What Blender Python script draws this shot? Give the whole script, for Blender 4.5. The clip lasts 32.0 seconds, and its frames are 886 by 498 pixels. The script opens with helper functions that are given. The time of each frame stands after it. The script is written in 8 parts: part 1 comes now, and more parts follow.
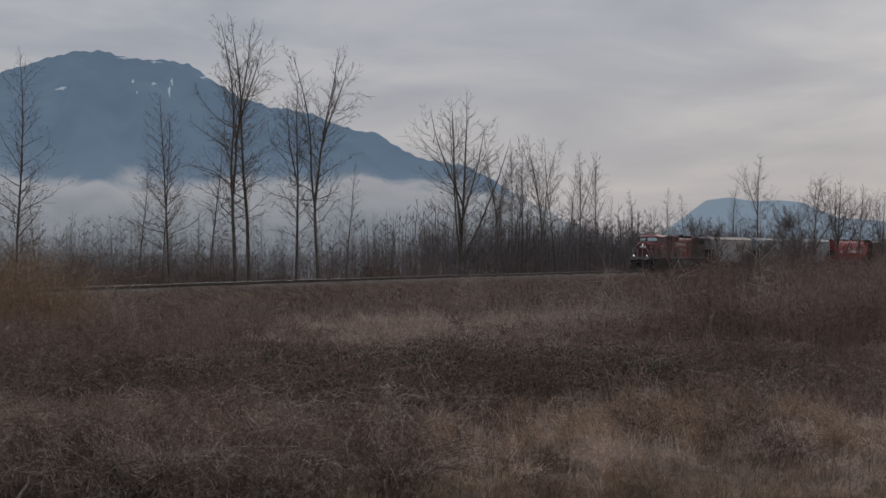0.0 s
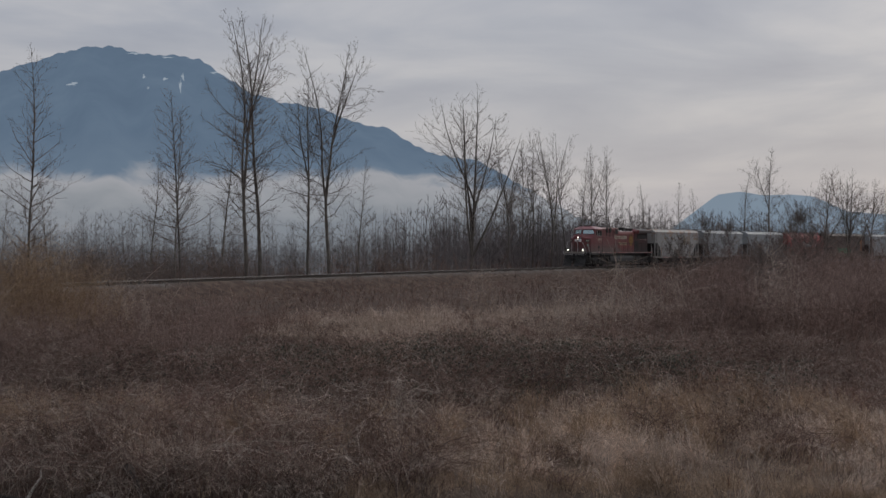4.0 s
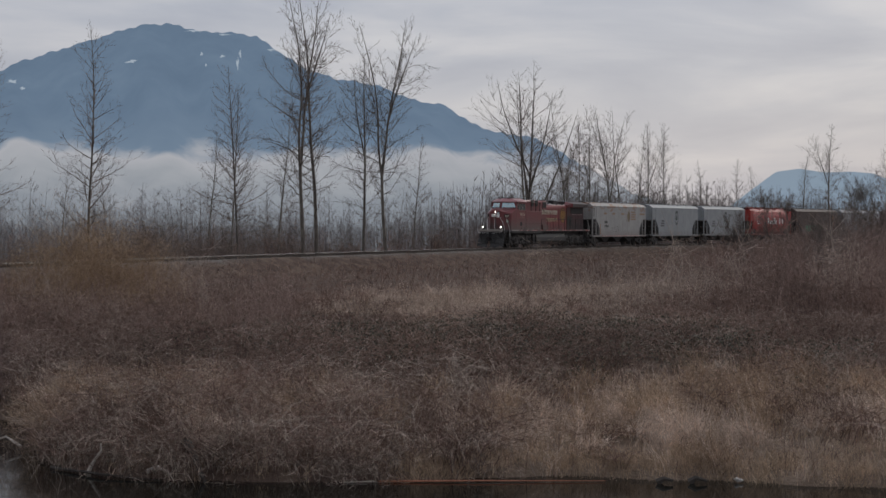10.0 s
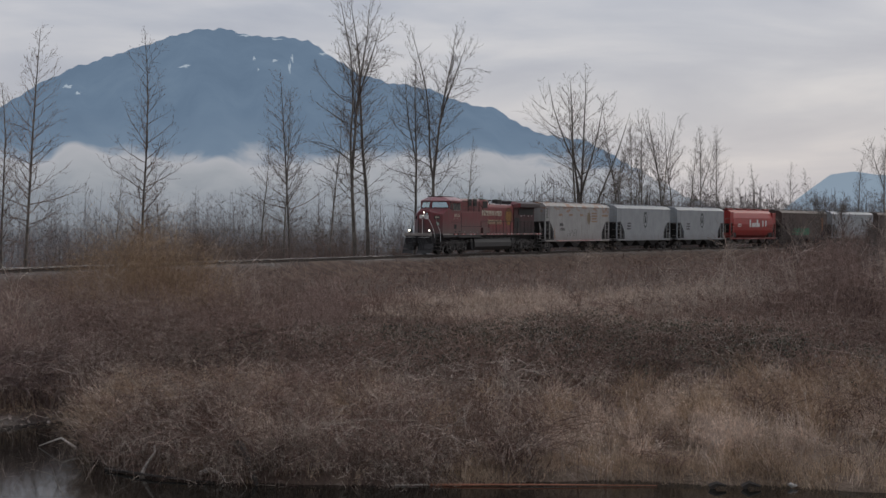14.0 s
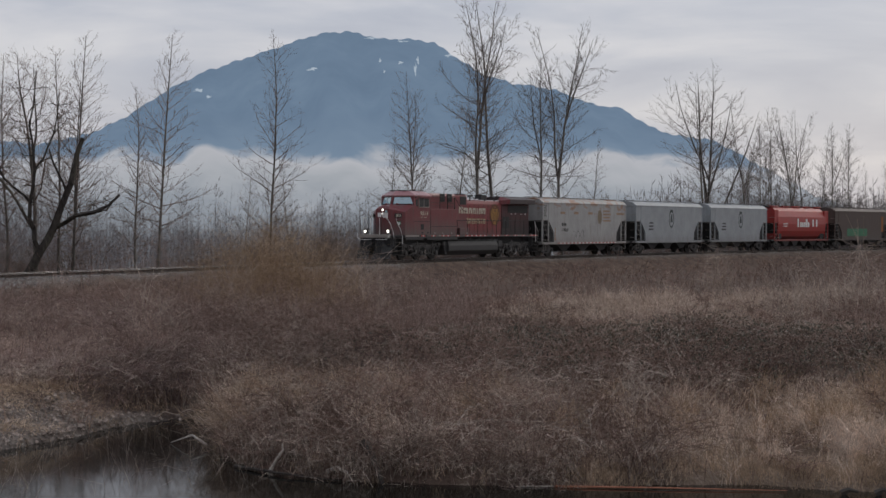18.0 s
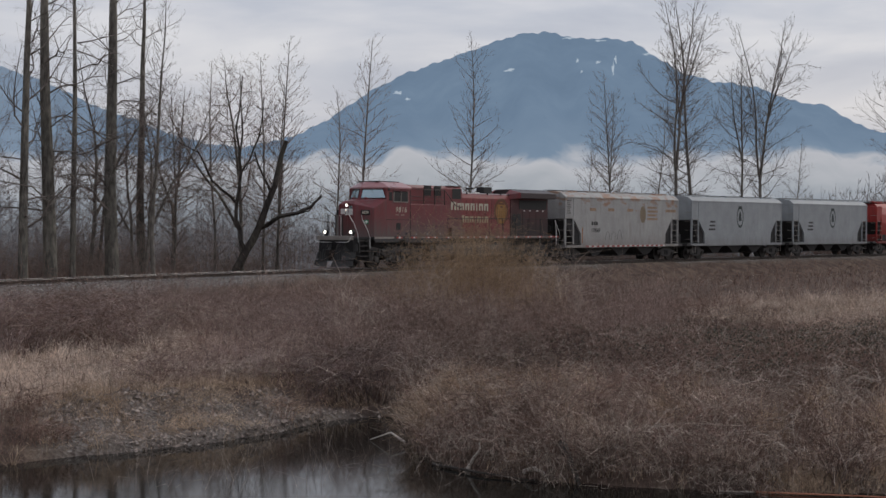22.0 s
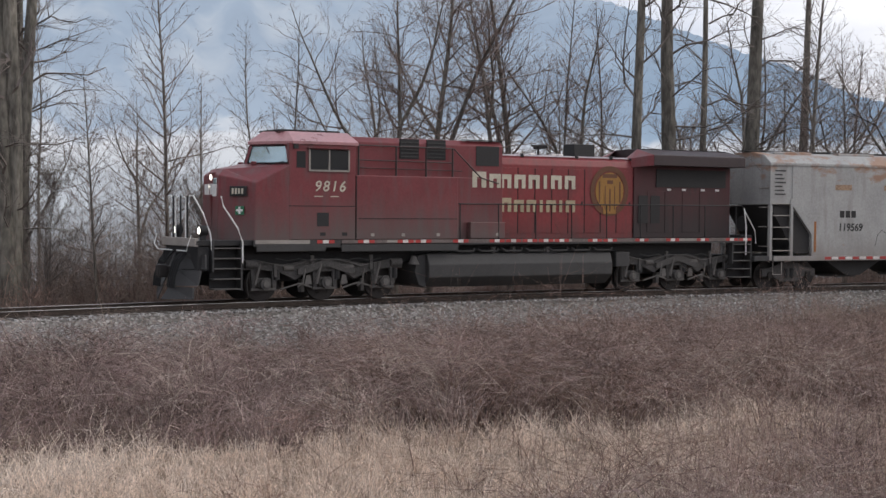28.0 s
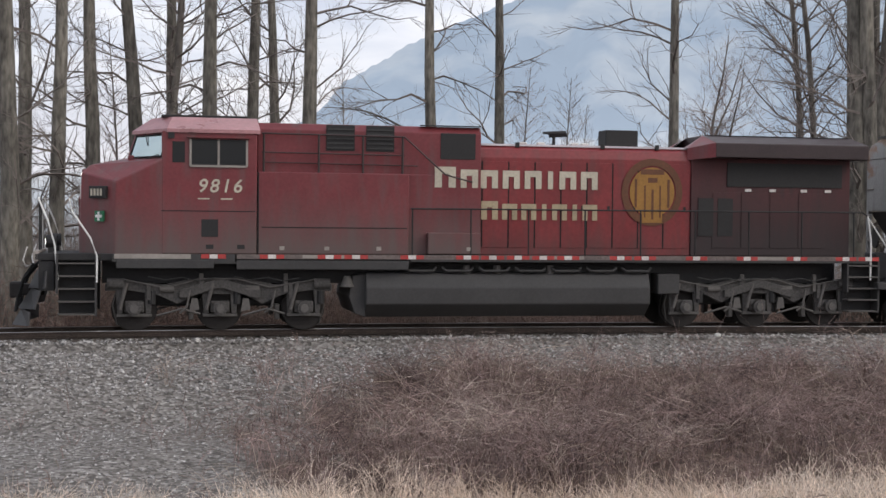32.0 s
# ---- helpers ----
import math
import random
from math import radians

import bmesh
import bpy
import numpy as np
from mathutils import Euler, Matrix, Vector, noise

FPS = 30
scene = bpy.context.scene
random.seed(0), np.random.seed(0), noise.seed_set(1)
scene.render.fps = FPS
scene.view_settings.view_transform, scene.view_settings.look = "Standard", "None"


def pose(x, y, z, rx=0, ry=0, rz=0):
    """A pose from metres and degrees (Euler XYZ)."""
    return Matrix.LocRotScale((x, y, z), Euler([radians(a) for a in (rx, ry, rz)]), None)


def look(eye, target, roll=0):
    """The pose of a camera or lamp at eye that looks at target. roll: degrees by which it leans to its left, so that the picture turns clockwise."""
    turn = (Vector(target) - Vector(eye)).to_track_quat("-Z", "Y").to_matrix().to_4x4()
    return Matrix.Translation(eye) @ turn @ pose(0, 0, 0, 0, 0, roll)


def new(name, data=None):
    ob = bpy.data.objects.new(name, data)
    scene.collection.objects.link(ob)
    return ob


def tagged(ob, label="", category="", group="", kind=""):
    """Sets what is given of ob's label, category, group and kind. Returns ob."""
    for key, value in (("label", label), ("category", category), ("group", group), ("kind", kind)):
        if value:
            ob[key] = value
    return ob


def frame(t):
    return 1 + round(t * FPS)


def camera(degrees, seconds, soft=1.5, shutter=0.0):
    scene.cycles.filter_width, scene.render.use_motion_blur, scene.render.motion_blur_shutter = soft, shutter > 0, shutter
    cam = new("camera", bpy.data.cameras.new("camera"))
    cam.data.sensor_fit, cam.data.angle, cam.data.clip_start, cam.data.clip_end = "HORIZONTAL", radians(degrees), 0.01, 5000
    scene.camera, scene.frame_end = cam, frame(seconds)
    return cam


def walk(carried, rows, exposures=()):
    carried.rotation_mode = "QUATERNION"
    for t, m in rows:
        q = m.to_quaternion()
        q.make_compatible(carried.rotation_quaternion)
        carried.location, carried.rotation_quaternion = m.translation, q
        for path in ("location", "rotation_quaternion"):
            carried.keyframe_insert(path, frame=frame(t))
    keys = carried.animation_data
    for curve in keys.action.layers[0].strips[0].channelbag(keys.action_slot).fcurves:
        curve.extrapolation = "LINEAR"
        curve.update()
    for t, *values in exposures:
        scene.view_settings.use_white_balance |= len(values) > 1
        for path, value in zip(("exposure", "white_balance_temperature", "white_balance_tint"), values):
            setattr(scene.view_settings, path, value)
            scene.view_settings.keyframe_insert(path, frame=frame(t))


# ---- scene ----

# ---- camera ----
cam = camera(34.72, 32.0, soft=1.5)
walk(cam, [
    (0, pose(0.00, 0.00, 4.53, 90.17, -0.17, -1.60)),
    (0.5, pose(0.00, 0.00, 4.53, 90.17, -0.17, -1.60)),
    (1, pose(0.00, 0.00, 4.53, 90.16, -0.17, -1.58)),
    (1.5, pose(0.00, 0.00, 4.53, 90.15, -0.15, -1.60)),
    (2, pose(0.00, 0.00, 4.53, 90.17, -0.19, -1.61)),
    (2.5, pose(0.00, 0.00, 4.53, 90.16, -0.19, -1.57)),
    (3, pose(0.00, 0.00, 4.53, 90.13, -0.21, -1.43)),
    (3.5, pose(0.00, 0.00, 4.53, 90.11, -0.13, -1.31)),
    (5.5, pose(0.00, 0.00, 4.53, 89.19, -0.23, -0.22)),
    (6, pose(0.00, 0.00, 4.53, 89.14, -0.23, 0.32)),
    (6.5, pose(0.00, 0.00, 4.53, 89.17, -0.22, 0.77)),
    (7, pose(0.00, 0.00, 4.53, 89.07, -0.20, 0.63)),
    (7.5, pose(0.00, 0.00, 4.53, 89.01, -0.21, 0.95)),
    (8, pose(0.00, 0.00, 4.53, 88.99, -0.24, 0.93)),
    (8.5, pose(0.00, 0.00, 4.53, 88.99, -0.22, 0.95)),
    (9, pose(0.00, 0.00, 4.53, 88.99, -0.21, 1.00)),
    (9.5, pose(0.00, 0.00, 4.53, 89.02, -0.23, 1.00)),
    (10, pose(0.00, 0.00, 4.53, 89.02, -0.21, 1.10)),
    (10.5, pose(0.00, 0.00, 4.53, 89.05, -0.26, 1.22)),
    (11, pose(0.00, 0.00, 4.53, 89.09, -0.25, 1.37)),
    (11.5, pose(0.00, 0.00, 4.53, 89.10, -0.25, 1.51)),
    (12, pose(0.00, 0.00, 4.53, 89.10, -0.21, 1.78)),
    (12.5, pose(0.00, 0.00, 4.53, 89.12, -0.26, 2.03)),
    (13, pose(0.00, 0.00, 4.53, 89.12, -0.21, 2.39)),
    (13.5, pose(0.00, 0.00, 4.53, 89.15, -0.20, 2.75)),
    (14, pose(0.00, 0.00, 4.53, 89.15, -0.18, 3.17)),
    (14.5, pose(0.00, 0.00, 4.53, 89.17, -0.16, 3.54)),
    (16.5, pose(0.00, 0.00, 4.53, 89.18, -0.15, 5.88)),
    (17, pose(0.00, 0.00, 4.53, 89.17, -0.14, 6.66)),
    (17.5, pose(0.00, 0.00, 4.53, 89.17, -0.15, 7.46)),
    (18, pose(0.00, 0.00, 4.53, 89.17, -0.14, 8.22)),
    (18.5, pose(0.00, 0.00, 4.53, 89.17, -0.15, 9.09)),
    (19, pose(0.00, 0.00, 4.53, 89.16, -0.15, 9.69)),
    (19.5, pose(0.00, 0.00, 4.53, 89.11, -0.17, 10.28)),
    (20, pose(0.00, 0.00, 4.53, 89.15, -0.09, 11.36)),
    (20.5, pose(0.00, 0.00, 4.53, 89.13, -0.21, 12.48)),
    (21, pose(0.00, 0.00, 4.53, 89.11, -0.21, 13.49)),
    (21.5, pose(0.00, 0.00, 4.53, 89.08, -0.14, 14.89)),
    (22, pose(0.00, 0.00, 4.53, 89.17, -0.12, 16.17)),
    (22.5, pose(-1.23, 4.52, 4.65, 89.01, -0.14, 17.26)),
    (23, pose(-1.34, 4.94, 4.66, 89.00, -0.15, 18.46)),
    (23.5, pose(-2.46, 9.07, 4.77, 88.82, -0.14, 19.67)),
    (24, pose(-3.57, 13.14, 4.88, 88.65, -0.15, 21.30)),
    (24.5, pose(-4.55, 16.74, 4.98, 88.43, -0.12, 23.38)),
    (26.5, pose(-4.57, 16.84, 4.98, 88.46, -0.35, 34.67)),
    (27, pose(-4.57, 16.84, 4.98, 88.45, -0.42, 38.26)),
    (27.5, pose(-4.57, 16.84, 4.98, 88.39, -0.41, 42.21)),
    (28, pose(-4.57, 16.84, 4.98, 88.41, -0.45, 45.61)),
    (28.5, pose(-4.57, 16.84, 4.98, 88.48, -0.46, 48.33)),
    (29, pose(-4.57, 16.84, 4.98, 88.49, -0.49, 50.73)),
    (29.5, pose(-4.57, 16.84, 4.98, 88.54, -0.45, 53.82)),
    (30, pose(-4.57, 16.84, 4.98, 88.59, -0.50, 58.31)),
    (30.5, pose(-4.57, 16.84, 4.98, 88.62, -0.36, 63.63)),
    (31, pose(-4.57, 16.84, 4.98, 88.64, -0.54, 69.63)),
    (31.5, pose(-4.57, 16.84, 4.98, 88.71, -0.58, 74.13)),
    (32, pose(-4.57, 16.84, 4.98, 88.70, -0.59, 79.12)),
], exposures=[(0, -0.55), (2, -0.55), (6, -0.32), (13, -0.2), (19, -0.05), (22, 0.02), (24, 0.25), (26.5, 0.5), (28, 0.62), (32, 0.66)])
# ---- light ----
world = bpy.data.worlds.new("overcast_sky")
scene.world = world
world.use_nodes = True
wt = world.node_tree
wt.nodes.clear()


def wnode(kind, operation="", blend=""):
    n = wt.nodes.new(kind)
    if kind == "ShaderNodeMix":
        n.data_type = "RGBA"
        n.blend_type = blend or "MIX"
    if operation:
        n.operation = operation
    return n


def ramp_stops(node, stops):
    r = node.color_ramp
    while len(r.elements) > len(stops):
        r.elements.remove(r.elements[-1])
    while len(r.elements) < len(stops):
        r.elements.new(1.0)
    for e, (p, c) in zip(r.elements, stops):
        e.position, e.color = p, (*c, 1.0)


SUN_AZ, SUN_EL = radians(38), radians(34)
sky = wnode("ShaderNodeTexSky")
sky.sky_type, sky.sun_disc = "NISHITA", False
sky.sun_elevation, sky.sun_rotation = SUN_EL, SUN_AZ
sky.air_density, sky.dust_density = 1.2, 3.0
wco = wnode("ShaderNodeTexCoord")
wsep = wnode("ShaderNodeSeparateXYZ")
wt.links.new(wco.outputs["Generated"], wsep.inputs[0])
# cloud deck: the view direction is flattened onto a plane overhead, so that the clouds lie in layers
wadd = wnode("ShaderNodeMath", operation="ADD")
wadd.inputs[1].default_value = 0.12
wt.links.new(wsep.outputs["Z"], wadd.inputs[0])
wdx, wdy = wnode("ShaderNodeMath", operation="DIVIDE"), wnode("ShaderNodeMath", operation="DIVIDE")
for n, out in ((wdx, "X"), (wdy, "Y")):
    wt.links.new(wsep.outputs[out], n.inputs[0])
    wt.links.new(wadd.outputs[0], n.inputs[1])
wcom = wnode("ShaderNodeCombineXYZ")
wt.links.new(wdx.outputs[0], wcom.inputs["X"])
wt.links.new(wdy.outputs[0], wcom.inputs["Y"])
wnoi = wnode("ShaderNodeTexNoise")
wnoi.inputs["Scale"].default_value = 0.95
wnoi.inputs["Detail"].default_value = 6.0
wnoi.inputs["Roughness"].default_value = 0.52
wnoi.inputs["Distortion"].default_value = 0.4
wt.links.new(wcom.outputs[0], wnoi.inputs["Vector"])
wcl = wnode("ShaderNodeValToRGB")
ramp_stops(wcl, [(0.34, (0.345, 0.37, 0.455)), (0.47, (0.445, 0.465, 0.535)), (0.56, (0.54, 0.545, 0.595)), (0.66, (0.635, 0.63, 0.66))])
wt.links.new(wnoi.outputs["Fac"], wcl.inputs["Fac"])
# the deck is thinner and warmer low over the horizon
whz = wnode("ShaderNodeMapRange")
whz.inputs["From Min"].default_value, whz.inputs["From Max"].default_value = 0.02, 0.16
whz.inputs["To Min"].default_value, whz.inputs["To Max"].default_value = 0.6, 0.0
wt.links.new(wsep.outputs["Z"], whz.inputs["Value"])
wmixh = wnode("ShaderNodeMix")
wt.links.new(whz.outputs[0], wmixh.inputs["Factor"])
wt.links.new(wcl.outputs["Color"], wmixh.inputs["A"])
wmixh.inputs["B"].default_value = (0.565, 0.545, 0.575, 1)
# a little of the clear sky above comes through
wmix = wnode("ShaderNodeMix", blend="ADD")
wmix.inputs["Factor"].default_value = 0.015
wt.links.new(wmixh.outputs["Result"], wmix.inputs["A"])
wt.links.new(sky.outputs["Color"], wmix.inputs["B"])
wbg = wnode("ShaderNodeBackground")
wbg.inputs["Strength"].default_value = 1.0
wout = wnode("ShaderNodeOutputWorld")
wt.links.new(wmix.outputs["Result"], wbg.inputs["Color"])
wt.links.new(wbg.outputs[0], wout.inputs["Surface"])

sun = new("sun", bpy.data.lights.new("sun", "SUN"))
sun.data.energy, sun.data.angle, sun.data.color = 0.6, radians(30), (1.0, 0.95, 0.88)
sun.matrix_world = look((0, 0, 50), (-math.sin(SUN_AZ) * 50, -math.cos(SUN_AZ) * 50, 50 - 50 * math.tan(SUN_EL)))


# ---- materials ----
def material(name, stops, rough=0.8, metal=0.0, scale=3.0, fine=40.0, fine_amount=0.35, bump=0.2, bump_size=0.01, spec=0.4, by_object=0.0, by_island=0.0, stretch=(1, 1, 1)):
    """A surface of two noises: the broad one runs through the colour stops, the fine one lightens, darkens and roughens."""
    m = bpy.data.materials.new(name)
    m.use_nodes = True
    nt = m.node_tree
    b = nt.nodes["Principled BSDF"]
    co = nt.nodes.new("ShaderNodeTexCoord")
    mp = nt.nodes.new("ShaderNodeMapping")
    mp.inputs["Scale"].default_value = stretch
    nt.links.new(co.outputs["Object"], mp.inputs["Vector"])
    n1, n2 = nt.nodes.new("ShaderNodeTexNoise"), nt.nodes.new("ShaderNodeTexNoise")
    for n, s, det in ((n1, scale, 5), (n2, fine, 3)):
        n.inputs["Scale"].default_value, n.inputs["Detail"].default_value = s, det
        nt.links.new(mp.outputs["Vector"], n.inputs["Vector"])
    n1.inputs["Roughness"].default_value = 0.6
    r = nt.nodes.new("ShaderNodeValToRGB")
    k = len(stops)
    ramp_stops(r, [(0.3 + 0.4 * i / max(1, k - 1), c) for i, c in enumerate(stops)])
    nt.links.new(n1.outputs["Fac"], r.inputs["Fac"])
    fac = n2.outputs["Fac"]
    mr = nt.nodes.new("ShaderNodeMapRange")
    mr.inputs["From Min"].default_value, mr.inputs["From Max"].default_value = 0.3, 0.7
    mr.inputs["To Min"].default_value, mr.inputs["To Max"].default_value = 1 - fine_amount, 1 + fine_amount
    nt.links.new(fac, mr.inputs["Value"])
    value = mr.outputs[0]
    for source, amount in (("object", by_object), ("island", by_island)):
        if amount:
            if source == "object":
                rnd = nt.nodes.new("ShaderNodeObjectInfo").outputs["Random"]
            else:
                rnd = nt.nodes.new("ShaderNodeNewGeometry").outputs["Random Per Island"]
            m2 = nt.nodes.new("ShaderNodeMapRange")
            m2.inputs["To Min"].default_value, m2.inputs["To Max"].default_value = 1 - amount, 1 + amount
            nt.links.new(rnd, m2.inputs["Value"])
            mu = nt.nodes.new("ShaderNodeMath")
            mu.operation = "MULTIPLY"
            nt.links.new(value, mu.inputs[0])
            nt.links.new(m2.outputs[0], mu.inputs[1])
            value = mu.outputs[0]
    mx = nt.nodes.new("ShaderNodeVectorMath")
    mx.operation = "SCALE"
    nt.links.new(r.outputs["Color"], mx.inputs[0])
    nt.links.new(value, mx.inputs["Scale"])
    nt.links.new(mx.outputs[0], b.inputs["Base Color"])
    rr = nt.nodes.new("ShaderNodeMapRange")
    rr.inputs["To Min"].default_value, rr.inputs["To Max"].default_value = max(0.02, rough - 0.12), min(1, rough + 0.12)
    nt.links.new(n1.outputs["Fac"], rr.inputs["Value"])
    nt.links.new(rr.outputs[0], b.inputs["Roughness"])
    b.inputs["Metallic"].default_value = metal
    b.inputs["Specular IOR Level"].default_value = spec
    if bump:
        bp = nt.nodes.new("ShaderNodeBump")
        bp.inputs["Strength"].default_value, bp.inputs["Distance"].default_value = bump, bump_size
        nt.links.new(fac, bp.inputs["Height"])
        nt.links.new(bp.outputs[0], b.inputs["Normal"])
    return m


BARK = material("bark", [(0.11, 0.097, 0.085), (0.165, 0.148, 0.128), (0.225, 0.205, 0.17)], 0.92, scale=0.9, fine=9, fine_amount=0.4, bump=0.6, bump_size=0.03, spec=0.15, by_object=0.2, stretch=(1, 1, 0.25))
BARK_MOSS = material("mossy_bark", [(0.085, 0.078, 0.068), (0.16, 0.147, 0.125), (0.27, 0.245, 0.20)], 0.95, scale=0.8, fine=8, fine_amount=0.45, bump=0.7, bump_size=0.04, spec=0.12, by_object=0.15, stretch=(1, 1, 0.3))
TWIG = material("twigs", [(0.145, 0.122, 0.11), (0.215, 0.185, 0.165)], 0.9, scale=0.5, fine=6, fine_amount=0.2, bump=0, spec=0.15, by_object=0.15)
TWIG_RED = material("reddish_twigs", [(0.18, 0.138, 0.12), (0.26, 0.205, 0.178)], 0.9, scale=0.5, fine=6, fine_amount=0.2, bump=0, spec=0.15, by_object=0.15)
# mist over the distant woods is put into these two paler wood colours
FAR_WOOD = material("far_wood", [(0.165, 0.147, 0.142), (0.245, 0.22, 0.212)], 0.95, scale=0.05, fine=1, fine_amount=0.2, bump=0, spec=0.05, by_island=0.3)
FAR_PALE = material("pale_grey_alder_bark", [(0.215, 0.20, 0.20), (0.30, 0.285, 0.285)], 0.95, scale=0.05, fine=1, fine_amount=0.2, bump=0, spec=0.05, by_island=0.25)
FAR_SHRUB = material("leafless_shrubs", [(0.16, 0.125, 0.105), (0.235, 0.19, 0.16)], 0.92, scale=0.06, fine=1, fine_amount=0.2, bump=0, spec=0.08, by_island=0.3)
CANE = material("bramble_canes", [(0.088, 0.060, 0.049), (0.172, 0.115, 0.093), (0.27, 0.18, 0.145), (0.39, 0.28, 0.215)], 0.8, scale=0.13, fine=2.0, fine_amount=0.25, bump=0, spec=0.2, by_island=0.45)
THICKET = material("reddish_thicket_shoots", [(0.13, 0.090, 0.076), (0.225, 0.158, 0.132), (0.34, 0.245, 0.205), (0.45, 0.35, 0.295)], 0.8, scale=0.2, fine=2.0, fine_amount=0.25, bump=0, spec=0.2, by_island=0.45)
CANE_NEAR = material("greyish_bramble_canes", [(0.095, 0.070, 0.064), (0.195, 0.139, 0.125), (0.31, 0.222, 0.20), (0.44, 0.35, 0.305)], 0.8, scale=0.4, fine=2.0, fine_amount=0.25, bump=0, spec=0.2, by_island=0.5)
CANE_PALE = material("dead_canes", [(0.33, 0.26, 0.21), (0.50, 0.42, 0.35)], 0.85, scale=0.2, fine=2.0, fine_amount=0.25, bump=0, spec=0.2, by_island=0.4)
WILLOW = material("willow_shoots", [(0.30, 0.205, 0.125), (0.43, 0.31, 0.20)], 0.8, scale=0.6, fine=3.0, fine_amount=0.2, bump=0, spec=0.2, by_island=0.35)
STRAW = material("dry_grass", [(0.58, 0.455, 0.36), (0.74, 0.60, 0.49), (0.84, 0.72, 0.61)], 0.85, scale=0.25, fine=3.0, fine_amount=0.2, bump=0, spec=0.2, by_island=0.35)
STRAW_CLEAR = material("weathered_grass", [(0.40, 0.31, 0.245), (0.55, 0.435, 0.35), (0.66, 0.54, 0.45)], 0.85, scale=0.25, fine=3.0, fine_amount=0.25, bump=0, spec=0.2, by_island=0.4)
STRAW_DULL = material("old_dull_grass", [(0.33, 0.235, 0.16), (0.50, 0.37, 0.26), (0.64, 0.50, 0.37)], 0.85, scale=0.5, fine=3.0, fine_amount=0.25, bump=0, spec=0.2, by_island=0.4)
BRAMBLE_LEAF = material("bramble_leaves", [(0.05, 0.055, 0.035), (0.085, 0.085, 0.055), (0.12, 0.085, 0.065)], 0.42, scale=0.3, fine=3, fine_amount=0.3, bump=0, spec=0.4, by_island=0.5)
# ---- setting: line of the railway ----
RAIL_Z = 2.13
KNOT_U = (-260, -130, -60, -20, 20, 50, 80, 105, 125, 140, 152, 164, 174, 190, 205, 225, 330)
KNOT_K = (-0.0017, -0.00171, -0.00172, -0.00175, -0.00171, -0.00164, -0.00073, -0.00262, -0.00159, -0.00234, -0.00319, -0.00884, -0.00962, -0.00873, -0.01019, -0.002, 0.0)
TU = np.arange(-260.0, 331.0, 1.0)
tk = np.interp(TU, KNOT_U, KNOT_K)
th = np.concatenate([[0], np.cumsum((tk[1:] + tk[:-1]) / 2)])
I0 = int(np.searchsorted(TU, 100.0))
th = th - th[I0] - 2.70454
tx, ty = (np.concatenate([[0], np.cumsum((f[1:] + f[:-1]) / 2)]) for f in (np.sin(th), np.cos(th)))
tx, ty = tx - tx[I0] - 15.152, ty - ty[I0] + 113.628


def track(u, left=0.0):
    """A point of the track's centre line u metres along it, moved to the left of the way of travel."""
    a = np.interp(u, TU, th)
    return np.interp(u, TU, tx) - left * np.cos(a), np.interp(u, TU, ty) + left * np.sin(a)


def track_offset(x, y):
    """Distance of points from the centre line (positive on the left, the camera's side) and the place along it."""
    x, y = np.ravel(x), np.ravel(y)
    off, at = np.empty(len(x)), np.empty(len(x))
    for i in range(0, len(x), 20000):
        s = slice(i, i + 20000)
        dx, dy = x[s, None] - tx[None, ::2], y[s, None] - ty[None, ::2]
        j = np.argmin(dx * dx + dy * dy, axis=1)
        a = th[::2][j]
        k = np.arange(len(j))
        off[s] = -dx[k, j] * np.cos(a) + dy[k, j] * np.sin(a)
        at[s] = TU[::2][j]
    return off, at


END = (-4.57, 16.84)
TURN = radians(5.418)
TC, TS = math.cos(TURN), math.sin(TURN)


def swing(x, y):
    """The end of the line is drawn on a plan of its own, with its own origin and north: from that plan into the world."""
    return -4.54 + TC * (x + 0.05) + TS * (y - 20.07), 17.05 - TS * (x + 0.05) + TC * (y - 20.07)


def unswing(x, y):
    x, y = x - -4.54, y - 17.05
    return TC * x - TS * y - 0.05, TS * x + TC * y + 20.07


def smooth(a, b, x):
    t = np.clip((x - a) / (b - a), 0, 1)
    return t * t * (3 - 2 * t)


def wobble(x, y, size, seed=0.0):
    """A cheap smooth noise from a few sines, about -1 to 1."""
    x, y = x / size + seed * 1.7, y / size - seed * 2.3
    return (np.sin(x * 1.9 + 1.3 * np.sin(y * 1.1 + seed)) + np.sin(y * 2.3 + 1.1 * np.sin(x * 1.4 - seed)) + 0.6 * np.sin(x * 4.1 + y * 3.3) + 0.6 * np.sin(y * 5.2 - x * 2.7)) / 2.6


def shore(x, y):
    """How far a point lies inland of the water's edge, in metres, seen from the far bank."""
    az, r = np.degrees(np.arctan2(x, y)), np.hypot(x, y)
    edge = np.interp(az, (-100, -60, -40, -30, -27, -24.9, -22.8, -20.6, -18.3, -17.6, -17.2, -16.1, -13.8, -11.5, -7, -1.3, 6.4, 15, 30, 90), (24, 25, 27, 29, 30, 30.4, 31.8, 33.6, 34.2, 31.5, 28.7, 27.3, 26.0, 25.4, 25.0, 25.3, 25.8, 25.6, 24, 22))
    return r - edge + 0.22 * wobble(x, y, 1.6, 3.0)


